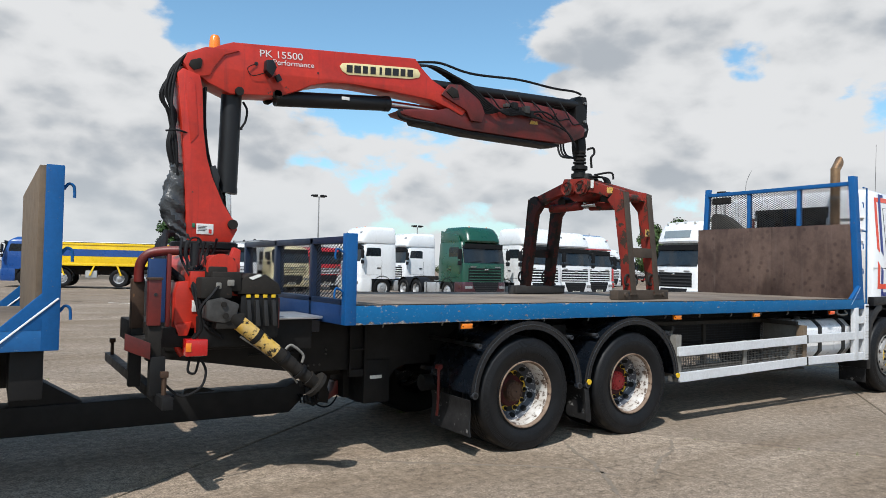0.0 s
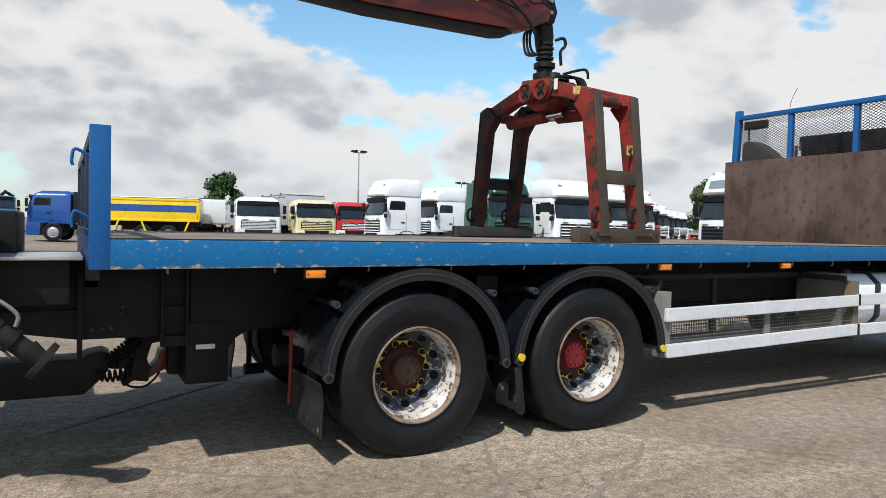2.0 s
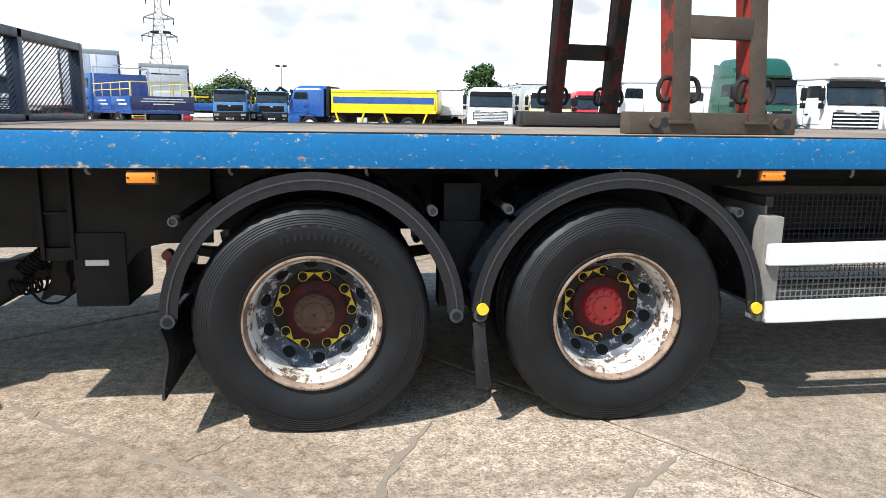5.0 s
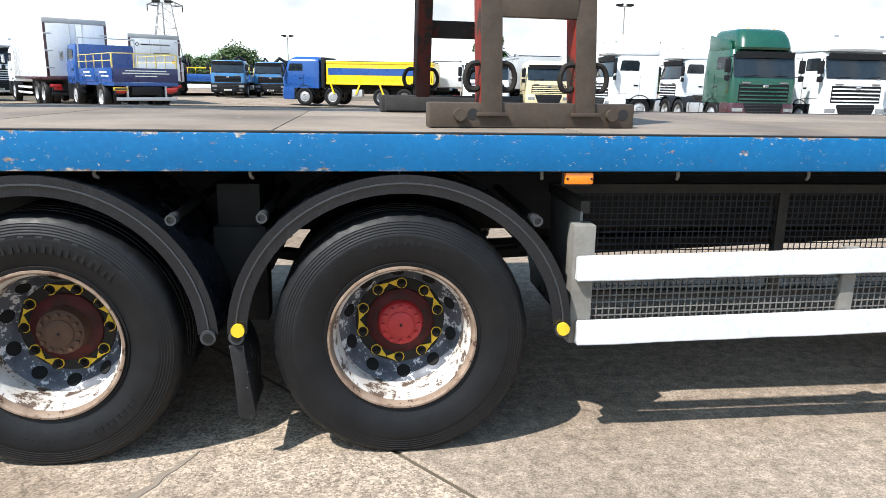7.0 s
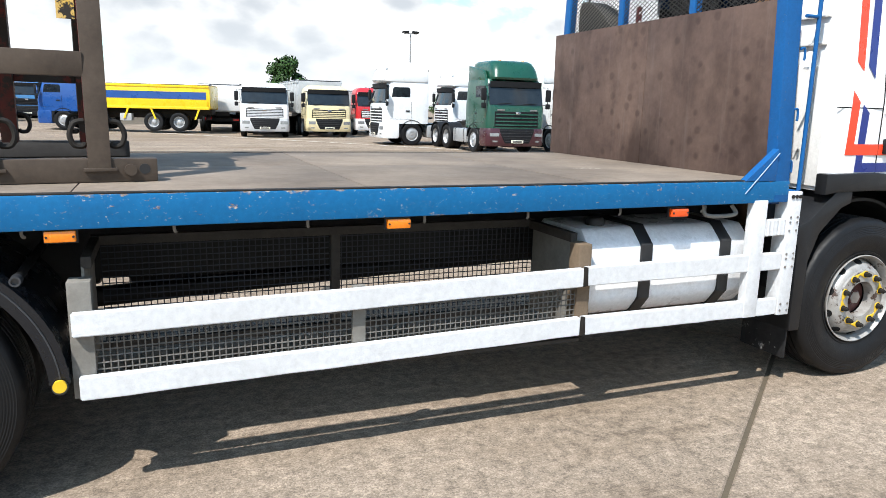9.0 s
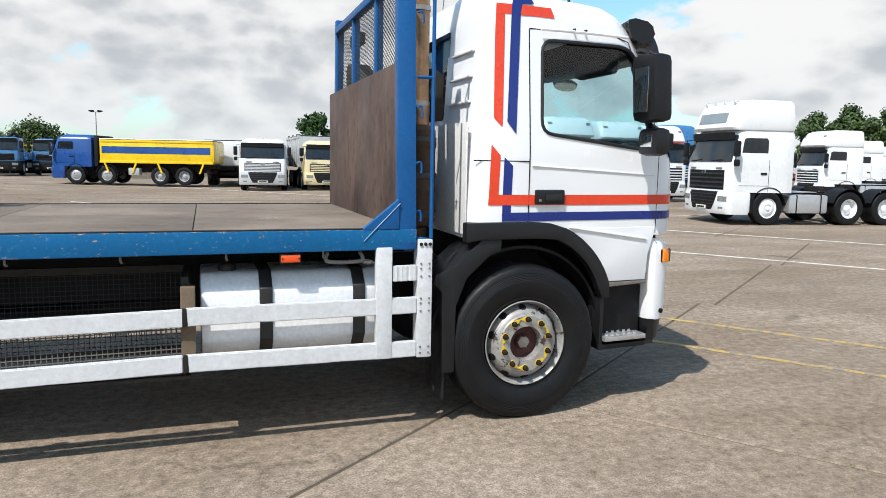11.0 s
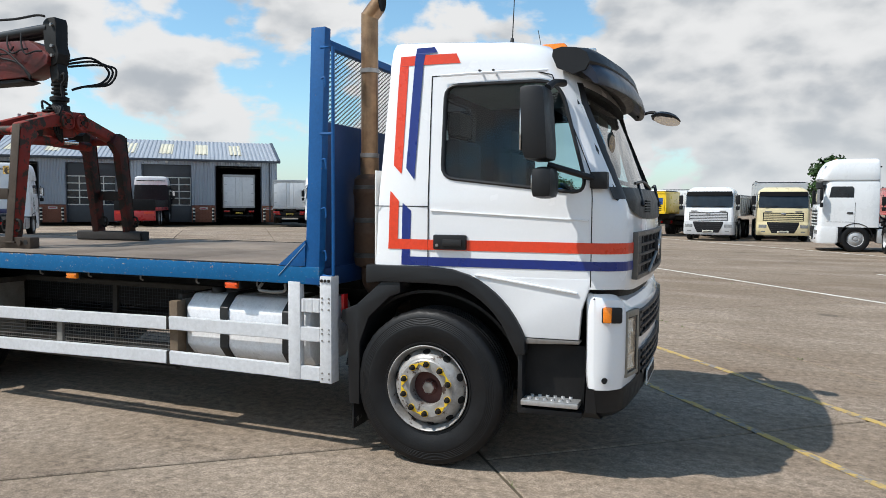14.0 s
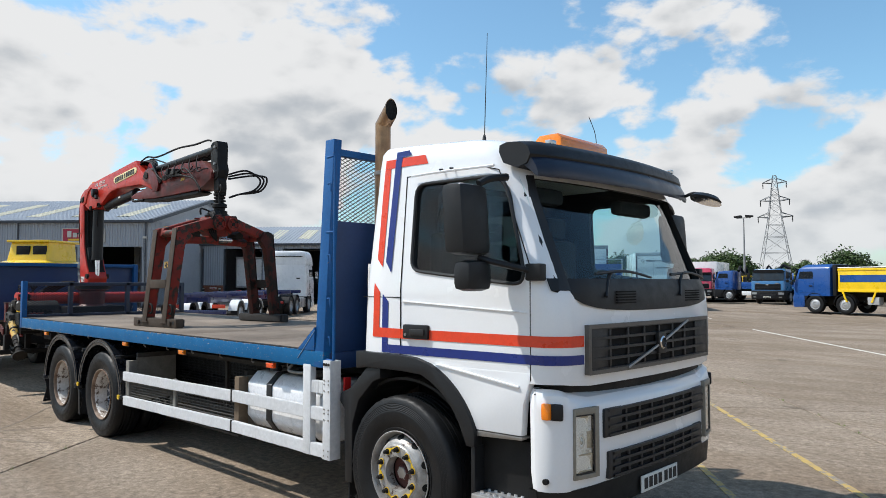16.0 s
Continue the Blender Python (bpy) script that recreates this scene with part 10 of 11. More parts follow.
for k, (w, z) in enumerate(((0.75, 1.50), (0.85, 1.41), (0.4, 1.31))):
    part("sign_bar", box(-6.642, -6.632, -w, w, z - 0.018, z + 0.018, 0), M["label_white"], r_)
for s in (-1, 1):
    for k, (a, b) in enumerate(((-6.55, -4.3), (-4.26, -2.0))):
        sb = part("side_board", box(a, b, s * 1.18 - 0.02, s * 1.18 + 0.02, 1.09, 1.60, 0.006), Y["blue"], r_)
        part("sign_bar", box(a + 0.6, b - 0.7, s * 1.18 - 0.026, s * 1.18 + 0.026, 1.42, 1.47, 0), M["label_white"], sb)
        part("sign_bar", box(a + 0.4, b - 0.9, s * 1.18 - 0.026, s * 1.18 + 0.026, 1.28, 1.32, 0), M["label_white"], sb)
    for k in range(5):
        x = -6.5 + k * 1.12
        part("rail_post", box(x - 0.016, x + 0.016, s * 1.17 - 0.016, s * 1.17 + 0.016, 1.60, 2.12, 0.004), Y["rail"], r_)
    for z in (1.86, 2.12):
        part("hand_rail", box(-6.55, -1.95, s * 1.17 - 0.018, s * 1.17 + 0.018, z - 0.014, z + 0.014, 0.004), Y["rail"], r_)
    part("ladder_post", box(-1.92, -1.87, s * 1.12 - 0.025, s * 1.12 + 0.025, 1.0, 2.85, 0.005), Y["alu"], r_)
    part("tail_lamp", box(-6.62, -6.56, min(s * 0.72, s * 1.12), max(s * 0.72, s * 1.12), 0.74, 0.90, 0.01), M["red_lens"], r_)
    part("underride_post", box(-6.6, -6.5, s * 0.7 - 0.03, s * 0.7 + 0.03, 0.45, 0.95, 0.004), Y["alu"], r_)
part("head_rail", box(-1.92, -1.87, -1.12, 1.12, 2.80, 2.85, 0.005), Y["alu"], r_)
part("rear_guard", box(-6.62, -6.54, -1.1, 1.1, 0.42, 0.54, 0.01), Y["alu"], r_)
part("rear_step", box(-6.61, -6.55, -0.55, 0.55, 0.62, 0.92, 0.01), M["black"], r_)
for y in (-1.17, -0.4, 0.4, 1.17):
    part("rail_post", box(-6.6, -6.556, y - 0.022, y + 0.022, 1.60, 2.12, 0.004), Y["rail"], r_)
part("hand_rail", box(-6.6, -6.56, -1.17, 1.17, 2.10, 2.14, 0.004), Y["rail"], r_)
plate_on(r_, -6.63, 0.84, Y["plate_y"], -1, 0.95)


def box_lorry(rear, label, frame_mat, top, n, mark=False, rz=124, unit=True, big=False):
    hx, hy = math.cos(radians(rz)), math.sin(radians(rz))
    r = lorry("box_lorry", label, "lorry", (rear[0] + hx * n, rear[1] + hy * n), rz, W, T_, 1.8, "low", 2.75, T_, axles=(1.4, n - 2.6, n - 1.3) if big else (1.4, n - 1.9), chassis=n - 0.1, tank=False, fifth=False, guards=False, group="box lorries", rim="grey")
    box_body(r, -2.1, -n, 1.12, top, frame_mat, mark)
    under_run(r, -2.6, -n + 3.4, W)
    return r


r_ = box_lorry((-9.15, 35.1), "white box lorry with a maroon rear frame and faded sign, parked", Y["maroon"], 3.35, 8.2, True)
part("shutter", box(-8.225, -8.215, -1.12, 1.12, 2.02, 3.13, 0.003), Y["white"], r_)
part("tail_lift", box(-8.30, -8.22, -1.15, 1.15, 1.12, 1.98, 0.01), Y["white"], r_)
part("sign_mark", lathe([(0.07, 0.0), (0.11, 0.0), (0.11, 0.006), (0.07, 0.006)], 4, (-8.235, 0.85, 2.86), "x"), M["ink"], r_)
for y0, y1, z, mk in ((0.12, 0.68, 2.86, M["ink"]), (-0.75, 0.08, 2.86, M["galv"]), (-0.7, 0.1, 2.45, M["galv"])):
    part("sign_bar", box(-8.234, -8.226, y0, y1, z - 0.035, z + 0.035, 0), mk, r_)
box_lorry((-11.1, 30.4), "tall white box lorry with a dark red rear frame, parked", Y["maroon"], 3.65, 9.2, False, big=True)
lorry("tractor_unit", "white tractor unit with a dark red stripe, nose toward the yard", "lorry", (-19.5, 41.0), -56, W, top=3.5, axles=(1.4, 5.0), stripe=Y["maroon"])
box_lorry((-22.2, 40.8), "white box lorry parked by the shed's corner", Y["grey"], 3.3, 8.5)
# tractor with a blue skeletal trailer, tail toward the yard
hx, hy = math.cos(radians(131)), math.sin(radians(131))
lorry("tractor_unit", "white high-roof tractor unit seen from behind, coupled to a trailer", "lorry", (-25.6 + hx * 2.3, 20.5 + hy * 2.3), 131, W, top=3.65, axles=(1.4, 4.2, 5.5), chassis=6.4, rim="grey", fifth=False)
sk = thing("skeletal_trailer", "blue skeletal container trailer with white mudguards, parked", "trailer", "", (-25.6 - hx * 1.2, 20.5 - hy * 1.2, 0), 131)
for s in (-1, 1):
    part("main_beam", slab([(0.2, 1.18), (0.2, 1.34), (-12.0, 1.34), (-12.0, 1.0), (-3.0, 1.0), (-2.4, 1.18)], s * 0.5 - 0.06, s * 0.5 + 0.06), Y["navy"], sk)
for x in (0.0, -2.2, -4.6, -7.0, -9.4, -11.9):
    part("bolster", box(x - 0.1, x + 0.1, -1.22, 1.22, 1.24, 1.42, 0.01), Y["navy"], sk)
for x in (-7.6, -8.9, -10.2):
    for s in (-1, 1):
        far_wheel(sk, x, s, "front", "grey")
        part("mudguard", arch(x, 0.53, 0.58, 12, 168, min(s * 0.85, s * 1.23), max(s * 0.85, s * 1.23), 0.012, 0.05, 14), W, sk)
    part("axle", rod((x, -1.0, 0.5), (x, 1.0, 0.5), 0.06, 8), M["black"], sk)
part("rear_bar", box(-12.05, -11.95, -1.22, 1.22, 0.55, 0.72, 0.01), Y["navy"], sk)
for s in (-1, 1):
    part("rear_marker", box(-12.07, -12.05, min(s * 0.65, s * 1.2), max(s * 0.65, s * 1.2), 0.80, 0.95, 0.004), M["stripe_red"], sk)
    part("landing_leg", box(-3.4, -3.25, s * 0.6 - 0.06, s * 0.6 + 0.06, 0.0, 1.1, 0.01), M["grime"], sk)
# red low flat with a tall dark lorry before it
hx, hy = math.cos(radians(127)), math.sin(radians(127))
r_ = lorry("flat_lorry", "red low flat lorry with a black tail board, parked", "lorry", (-27.3 + hx * 9.6, 30.8 + hy * 9.6), 127, T_, T_, 2.0, "high", 3.45, T_, axles=(1.4, 6.4, 7.7), chassis=9.4, tank=False, fifth=False, guards=False, roof_mat=W, group="")
fb = part("flat_body", box(-9.6, -2.3, -1.24, 1.24, 0.98, 1.22, 0.01), Y["red"], r_)
part("tail_board", box(-9.65, -9.6, -1.24, 1.24, 1.0, 1.75, 0.008), M["black"], r_)
part("rear_valance", box(-9.66, -9.5, -1.24, 1.24, 0.35, 0.99, 0.02), Y["red"], r_)
for s in (-1, 1):
    part("rear_marker", box(-9.675, -9.66, min(s * 0.55, s * 1.15), max(s * 0.55, s * 1.15), 0.80, 0.93, 0), M["stripe_red"], r_)
    part("side_board", box(-9.6, -2.6, s * 1.24 - 0.02, s * 1.24 + 0.02, 1.22, 1.7, 0.006), M["black"], r_)
# yellow hopper lorry
r_ = lorry("hopper_lorry", "navy lorry with a yellow hopper body, parked", "lorry", (-24.5, 10.0), 128, Y["navy"], T_, 1.8, "low", 2.6, T_, axles=(1.4, 5.0), chassis=6.8, tank=False, fifth=False, guards=False, group="")
part("navy_body", box(-6.9, -2.1, -1.24, 1.24, 1.05, 2.15, 0.02), Y["navy"], r_)
part("hopper", loft([(2.15, -6.3, -2.6, -1.1, 1.1, 0.2, 0.1), (2.62, -6.2, -3.0, -1.05, 1.05, 0.2, 0.1), (2.68, -5.9, -3.8, -0.85, 0.85, 0.2, 0.05), (3.45, -5.7, -3.9, -0.8, 0.8, 0.15, 0.05)]), Y["yellow"], r_)
part("hopper_rim", box(-5.85, -3.75, -0.9, 0.9, 3.45, 3.54, 0.02), Y["yellow"], r_)
for y in (-0.5, 0.2):
    part("hopper_opening", box(-5.84, -5.78, y - 0.28, y + 0.28, 2.85, 3.3, 0.01), T_, r_)


# ---- sheds at the yard's edge ----
def corrugated(p0, u, v, width, height, pitch, depth, mat_, name, parent, n_dir, rows=1, label=""):
    """A trapezoid-ribbed sheet: from p0, width along u, height along v, ribs along v, standing proud along n_dir."""
    bm = bmesh.new()
    p0, u, v, nd = Vector(p0), Vector(u), Vector(v), Vector(n_dir)
    prev, k, s = None, 0, 0.0
    steps = ((0.0, 0), (0.30, 0), (0.45, 1), (0.85, 1))
    while s < width:
        for f, up in steps:
            a = min(s + f * pitch, width)
            cur = (bm.verts.new(p0 + u * a + nd * depth * up), bm.verts.new(p0 + u * a + v * height + nd * depth * up))
            if prev and a > prev[2]:
                bm.faces.new((prev[0], cur[0], cur[1], prev[1]))
            prev = (*cur, a)
        s += pitch
    cur = (bm.verts.new(p0 + u * width), bm.verts.new(p0 + u * width + v * height))
    bm.faces.new((prev[0], cur[0], cur[1], prev[1]))
    return part(name, bm, mat_, parent, label, smooth=False)


def brick_mat():
    mt = surface("red_brick_wall", (0.20, 0.075, 0.045), (0.13, 0.05, 0.032), 0.85, scale=3, grain=30, bump=0.4)
    nt = mt.node_tree
    b = nt.nodes["Principled BSDF"]
    base = b.inputs["Base Color"].links[0].from_socket
    tx = nt.nodes.new("ShaderNodeTexBrick")
    tx.inputs["Scale"].default_value = 1.0
    tx.inputs["Brick Width"].default_value, tx.inputs["Row Height"].default_value, tx.inputs["Mortar Size"].default_value = 0.225, 0.075, 0.01
    tx.inputs["Color1"].default_value, tx.inputs["Color2"].default_value, tx.inputs["Mortar"].default_value = (1, 1, 1, 1), (0.7, 0.7, 0.7, 1), (1.6, 1.9, 2.1, 1)
    co, mp = nt.nodes.new("ShaderNodeTexCoord"), nt.nodes.new("ShaderNodeMapping")
    mp.inputs[2].default_value = (radians(90), 0, 0)
    wire(nt, co.outputs["Object"], mp.inputs[0]), wire(nt, mp.outputs[0], tx.inputs["Vector"])
    mx = nt.nodes.new("ShaderNodeMix")
    mx.data_type, mx.blend_type = "RGBA", "MULTIPLY"
    mx.inputs[0].default_value = 1.0
    wire(nt, base, mx.inputs[6]), wire(nt, tx.outputs["Color"], mx.inputs[7]), wire(nt, mx.outputs[2], b.inputs["Base Color"])
    return mt


F = dict(
    clad=surface("grey_cladding", (0.33, 0.36, 0.40), (0.27, 0.295, 0.33), 0.45, metal=0.1, scale=0.5, grain=20, bump=0.05, streak=(0.26, 0.27, 0.29)),
    roof=surface("grey_roof_sheet", (0.30, 0.325, 0.36), (0.24, 0.26, 0.285), 0.5, scale=0.4, grain=15, bump=0.08, streak=(0.25, 0.25, 0.25)),
    sky_l=surface("rooflight_sheet", (0.60, 0.56, 0.42), (0.50, 0.46, 0.34), 0.5, scale=1.5, streak=(0.38, 0.34, 0.26)),
    flash=surface("dark_flashing", (0.05, 0.06, 0.075), (0.035, 0.04, 0.05), 0.5, scale=2), brick=brick_mat(),
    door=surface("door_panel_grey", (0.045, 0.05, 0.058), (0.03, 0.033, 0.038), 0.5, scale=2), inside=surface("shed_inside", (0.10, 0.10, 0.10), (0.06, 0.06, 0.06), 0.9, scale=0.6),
    post_w=surface("white_band", (0.62, 0.60, 0.55), rough=0.6), sign=surface("red_sign", (0.42, 0.02, 0.05), rough=0.4), sign_y=surface("yellow_sign", (0.75, 0.52, 0.03), rough=0.4),
    pole=surface("lamp_pole_steel", (0.30, 0.30, 0.30), (0.22, 0.22, 0.22), 0.5, metal=0.4, scale=4), lattice=surface("galvanised_lattice", (0.20, 0.21, 0.22), (0.15, 0.155, 0.16), 0.6, metal=0.2, scale=2),
    bark=surface("tree_bark", (0.09, 0.07, 0.05), (0.05, 0.04, 0.03), 0.9, scale=5, bump=0.6), spire=surface("spire_stone", (0.16, 0.16, 0.17), rough=0.8),
)


def leaf_mat(name, c1, c2):
    mt = surface(name, c1, c2, 0.55, scale=0.6, mix=0.8, grain=3, bump=0.0)
    nt = mt.node_tree
    b = nt.nodes["Principled BSDF"]
    base = b.inputs["Base Color"].links[0].from_socket
    g, mx, rp = nt.nodes.new("ShaderNodeNewGeometry"), nt.nodes.new("ShaderNodeMix"), nt.nodes.new("ShaderNodeMapRange")
    rp.inputs[3].default_value, rp.inputs[4].default_value = 0.55, 1.5
    wire(nt, g.outputs["Random Per Island"], rp.inputs[0])
    mx.data_type, mx.blend_type = "RGBA", "MULTIPLY"
    mx.inputs[0].default_value = 1.0
    wire(nt, base, mx.inputs[6]), wire(nt, rp.outputs[0], mx.inputs[7]), wire(nt, mx.outputs[2], b.inputs["Base Color"])
    return mt


F["leaf"], F["leaf2"] = leaf_mat("oak_leaves", (0.035, 0.075, 0.018), (0.022, 0.05, 0.012)), leaf_mat("hedge_leaves", (0.06, 0.095, 0.028), (0.035, 0.06, 0.02))

# shed: local x runs along the front wall away from its free corner, local y to the back, z up
SHED = Matrix.Translation((-26.0, 44.5, 0.25)) @ Matrix.Rotation(radians(180 + 40.5), 4, "Z")
shed = tagged(new("shed"), "long grey corrugated shed with a brick plinth and open door bays", "building", kind="")
shed.matrix_world = SHED
DEPTH, EAVE, RIDGE, LEN = -14.0, 5.0, 6.95, 34.0
DOORS = ((1.2, 4.8, "trailer"), (6.6, 10.2, "glass"), (12.05, 15.5, "glass"), (17.3, 20.8, "open"), (22.6, 26.0, "open"), (27.8, 31.3, "open"))
edges, piers = [0.0], []
for a, b, k in DOORS:
    piers.append((edges[-1], a))
    edges.append(b)
piers.append((edges[-1], LEN))
for a, b in piers:
    corrugated((a, 0, 1.35), (1, 0, 0), (0, 0, 1), b - a, EAVE - 1.35, 0.20, 0.035, F["clad"], "wall_cladding", shed, (0, 1, 0))
    part("brick_plinth", box(a, b, -0.25, 0.06, 0, 1.34, 0.01), F["brick"], shed)
    if b - a > 0.9:
        part("wall_sign", box((a + b) / 2 - 0.3, (a + b) / 2 + 0.3, 0.061, 0.075, 1.02, 1.18, 0), F["post_w"], shed)
        part("wall_sign_bar", box((a + b) / 2 - 0.2, (a + b) / 2 + 0.25, 0.075, 0.08, 1.07, 1.13, 0), F["sign"], shed)
for a, b, kind in DOORS:
    corrugated((a, 0, 4.52), (1, 0, 0), (0, 0, 1), b - a, EAVE - 4.52, 0.20, 0.035, F["clad"], "lintel_cladding", shed, (0, 1, 0))
    part("door_jamb", box(a - 0.02, a + 0.05, -0.3, 0.045, 0, 4.52, 0), F["flash"], shed)
    part("door_jamb", box(b - 0.05, b + 0.02, -0.3, 0.045, 0, 4.52, 0), F["flash"], shed)
    part("wall_lamp", lathe([(0.0, 0.0), (0.12, 0.0), (0.12, 0.10), (0.0, 0.12)], 12, ((a + b) / 2, 0.05, 4.76), "y"), F["post_w"], shed)
    for x in (a - 0.18, b + 0.18):
        po = part("bollard", rod((x, 0.45, 0), (x, 0.45, 1.15), 0.09, 12), M["black"], shed)
        for z in (0.25, 0.52, 0.79, 1.06):
            part("bollard_band", lathe([(0.0, z - 0.05), (0.094, z - 0.05), (0.094, z + 0.05), (0.0, z + 0.05)], 12, (x, 0.45, 0), "z"), F["post_w"], po)
    if kind == "glass":
        dr = part("sectional_door", box(a + 0.05, b - 0.05, -0.22, -0.16, 0.02, 1.35, 0.005), F["door"], shed)
        # dark sheet standing in for the shaded opening above the glazing
        part("raised_panel", box(a + 0.05, b - 0.05, -0.22, -0.16, 3.55, 4.52, 0.005), F["door"], shed)
        w_ = (b - a - 0.1) / 4
        for i in range(4):
            for j in range(4):
                part("pane", box(a + 0.05 + w_ * i + 0.04, a + 0.05 + w_ * (i + 1) - 0.04, -0.20, -0.18, 1.39 + 0.54 * j, 1.39 + 0.54 * j + 0.46, 0), Y["pane"], dr)
            part("glazing_bar", box(a + 0.05 + w_ * i - 0.04, a + 0.05 + w_ * i + 0.04, -0.23, -0.15, 1.35, 3.55, 0), F["post_w"], dr)
        for j in range(5):
            part("glazing_bar", box(a + 0.05, b - 0.05, -0.225, -0.155, 1.31 + 0.54 * j, 1.39 + 0.54 * j, 0), F["post_w"], dr)
SLOPE = (RIDGE - EAVE) / 7.0
rv = Vector((0, -1, SLOPE)).normalized()
rl = math.hypot(7.25, SLOPE * 7.25)
corrugated((-0.25, 0.25, EAVE - 0.07), (1, 0, 0), rv, LEN + 0.5, rl, 0.33, 0.04, F["roof"], "roof_sheet", shed, (0, SLOPE, 1))
corrugated((-0.25, -14.25, EAVE - 0.07), (1, 0, 0), Vector((0, 1, SLOPE)).normalized(), LEN + 0.5, rl, 0.33, 0.04, F["roof"], "roof_sheet", shed, (0, -SLOPE, 1))
for x in [2.6 + 2.72 * k for k in range(12)]:
    corrugated(Vector((x, 0.25, EAVE - 0.03)) + rv * 1.8, (1, 0, 0), rv, 1.0, 3.9, 0.33, 0.04, F["sky_l"], "rooflight", shed, (0, SLOPE, 1))
part("gutter", box(-0.25, LEN + 0.25, 0.06, 0.30, EAVE - 0.20, EAVE - 0.02, 0.02), F["flash"], shed)
part("verge_flashing", slab([(0.3, EAVE - 0.2), (0.3, EAVE + 0.02), (-7.0, RIDGE + 0.08), (-14.3, EAVE + 0.02), (-14.3, EAVE - 0.2), (-7.0, RIDGE - 0.18)], -0.30, -0.06, 0, "x"), F["flash"], shed)
for x in (-0.04, LEN - 0.05):
    part("gable_wall", slab([(0.0, 0), (0.0, EAVE), (-7.0, RIDGE - 0.05), (-14.0, EAVE), (-14.0, 0)], x, x + 0.09, 0, "x"), F["clad"], shed)
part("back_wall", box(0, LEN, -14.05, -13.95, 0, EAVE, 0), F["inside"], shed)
for x in (5.7, 11.1, 16.4, 21.7, 27.0):
    part("inner_frame", box(x - 0.1, x + 0.1, -13.9, -0.3, 4.7, 4.95, 0), F["flash"], shed)
for x in (0.55, 11.1, 21.7):
    part("downpipe", rod((x, 0.09, 0.1), (x, 0.09, EAVE - 0.15), 0.05, 8), F["flash"], shed)


def box_trailer(m, label):
    root = tagged(new("box_trailer"), label, "trailer", "box trailers")
    root.matrix_world = m
    box_body(root, 9.5, 0.0, 1.15, 3.85, Y["grey"])
    for x in (1.8, 3.1):
        for s in (-1, 1):
            far_wheel(root, x, s, "rear", "grey")
    for s in (-1, 1):
        part("landing_leg", box(8.0, 8.15, s * 0.7 - 0.06, s * 0.7 + 0.06, 0, 1.1, 0.01), M["grime"], root)
    return root


box_trailer(SHED @ Matrix.Translation((2.95, -0.6, 0)) @ Matrix.Rotation(radians(-90), 4, "Z"), "white box trailer backed into a shed bay, doors closed")
box_trailer(SHED @ Matrix.Translation((24.2, -1.5, 0)) @ Matrix.Rotation(radians(-90), 4, "Z"), "white box trailer with a red header in a shed bay")

# the taller hall beside it
HALL = Matrix.Translation((-41.4, 19.2, 0.1)) @ Matrix.Rotation(radians(180 + 40.5), 4, "Z")
hall = tagged(new("hall"), "taller grey corrugated hall with a red and yellow sign", "building")
hall.matrix_world = HALL
HE, HR, HL, HW = 6.4, 9.1, 40.0, 22.0
for a, b, z0 in ((0, 0.6, 0), (4.1, 5.6, 0), (9.1, 40.0, 0), (0.6, 4.1, 4.4), (5.6, 9.1, 4.4)):
    corrugated((a, 0, z0), (1, 0, 0), (0, 0, 1), b - a, HE - z0, 0.20, 0.035, F["clad"], "wall_cladding", hall, (0, 1, 0))
corrugated((0, -HW, 0), (0, 1, 0), (0, 0, 1), HW, HE, 0.20, 0.035, F["clad"], "gable_cladding", hall, (-1, 0, 0))
part("gable_top", slab([(0.0, HE), (-HW / 2, HR - 0.05), (-HW, HE)], -0.03, 0.03, 0, "x"), F["clad"], hall)
part("far_gable", slab([(0.0, 0), (0, HE), (-HW / 2, HR - 0.05), (-HW, HE), (-HW, 0)], HL - 0.05, HL, 0, "x"), F["clad"], hall)
part("back_wall", box(0, HL, -HW - 0.05, -HW + 0.05, 0, HE, 0), F["inside"], hall)
hs = (HR - HE) / (HW / 2)
hl = math.hypot(HW / 2 + 0.3, hs * (HW / 2 + 0.3))
for y0, sy in ((0.3, -1), (-HW - 0.3, 1)):
    corrugated((-0.3, y0, HE - 0.06), (1, 0, 0), Vector((0, sy, hs)).normalized(), HL + 0.6, hl, 0.33, 0.04, F["roof"], "roof_sheet", hall, (0, 0, 1))
for k in range(9):
    corrugated(Vector((2.2 + 3.6 * k, 0.3, HE - 0.02)) + Vector((0, -1, hs)).normalized() * 1.6, (1, 0, 0), Vector((0, -1, hs)).normalized(), 1.0, 7.2, 0.33, 0.04, F["sky_l"], "rooflight", hall, (0, 0, 1))
part("gutter", box(-0.3, HL, 0.05, 0.32, HE - 0.22, HE - 0.02, 0.02), F["flash"], hall)
part("verge_flashing", slab([(0.35, HE - 0.25), (0.35, HE + 0.02), (-HW / 2, HR + 0.08), (-HW - 0.3, HE + 0.02), (-HW - 0.3, HE - 0.25), (-HW / 2, HR - 0.2)], -0.36, -0.06, 0, "x"), F["flash"], hall)
for x in (0.3, 7.1 + 3.0, 16.2):
    part("downpipe", rod((x, 0.1, 0.1), (x, 0.1, HE - 0.15), 0.06, 8), F["flash"], hall)
part("wall_lamp", box(0.2, 0.45, 0.04, 0.25, 5.0, 5.15, 0.02), F["post_w"], hall)
sg = part("hall_sign", box(3.4, 6.7, 0.045, 0.11, 4.75, 5.80, 0.08), F["post_w"], hall)
part("sign_field", box(3.5, 6.6, 0.112, 0.12, 4.83, 5.72, 0), F["sign"], sg)
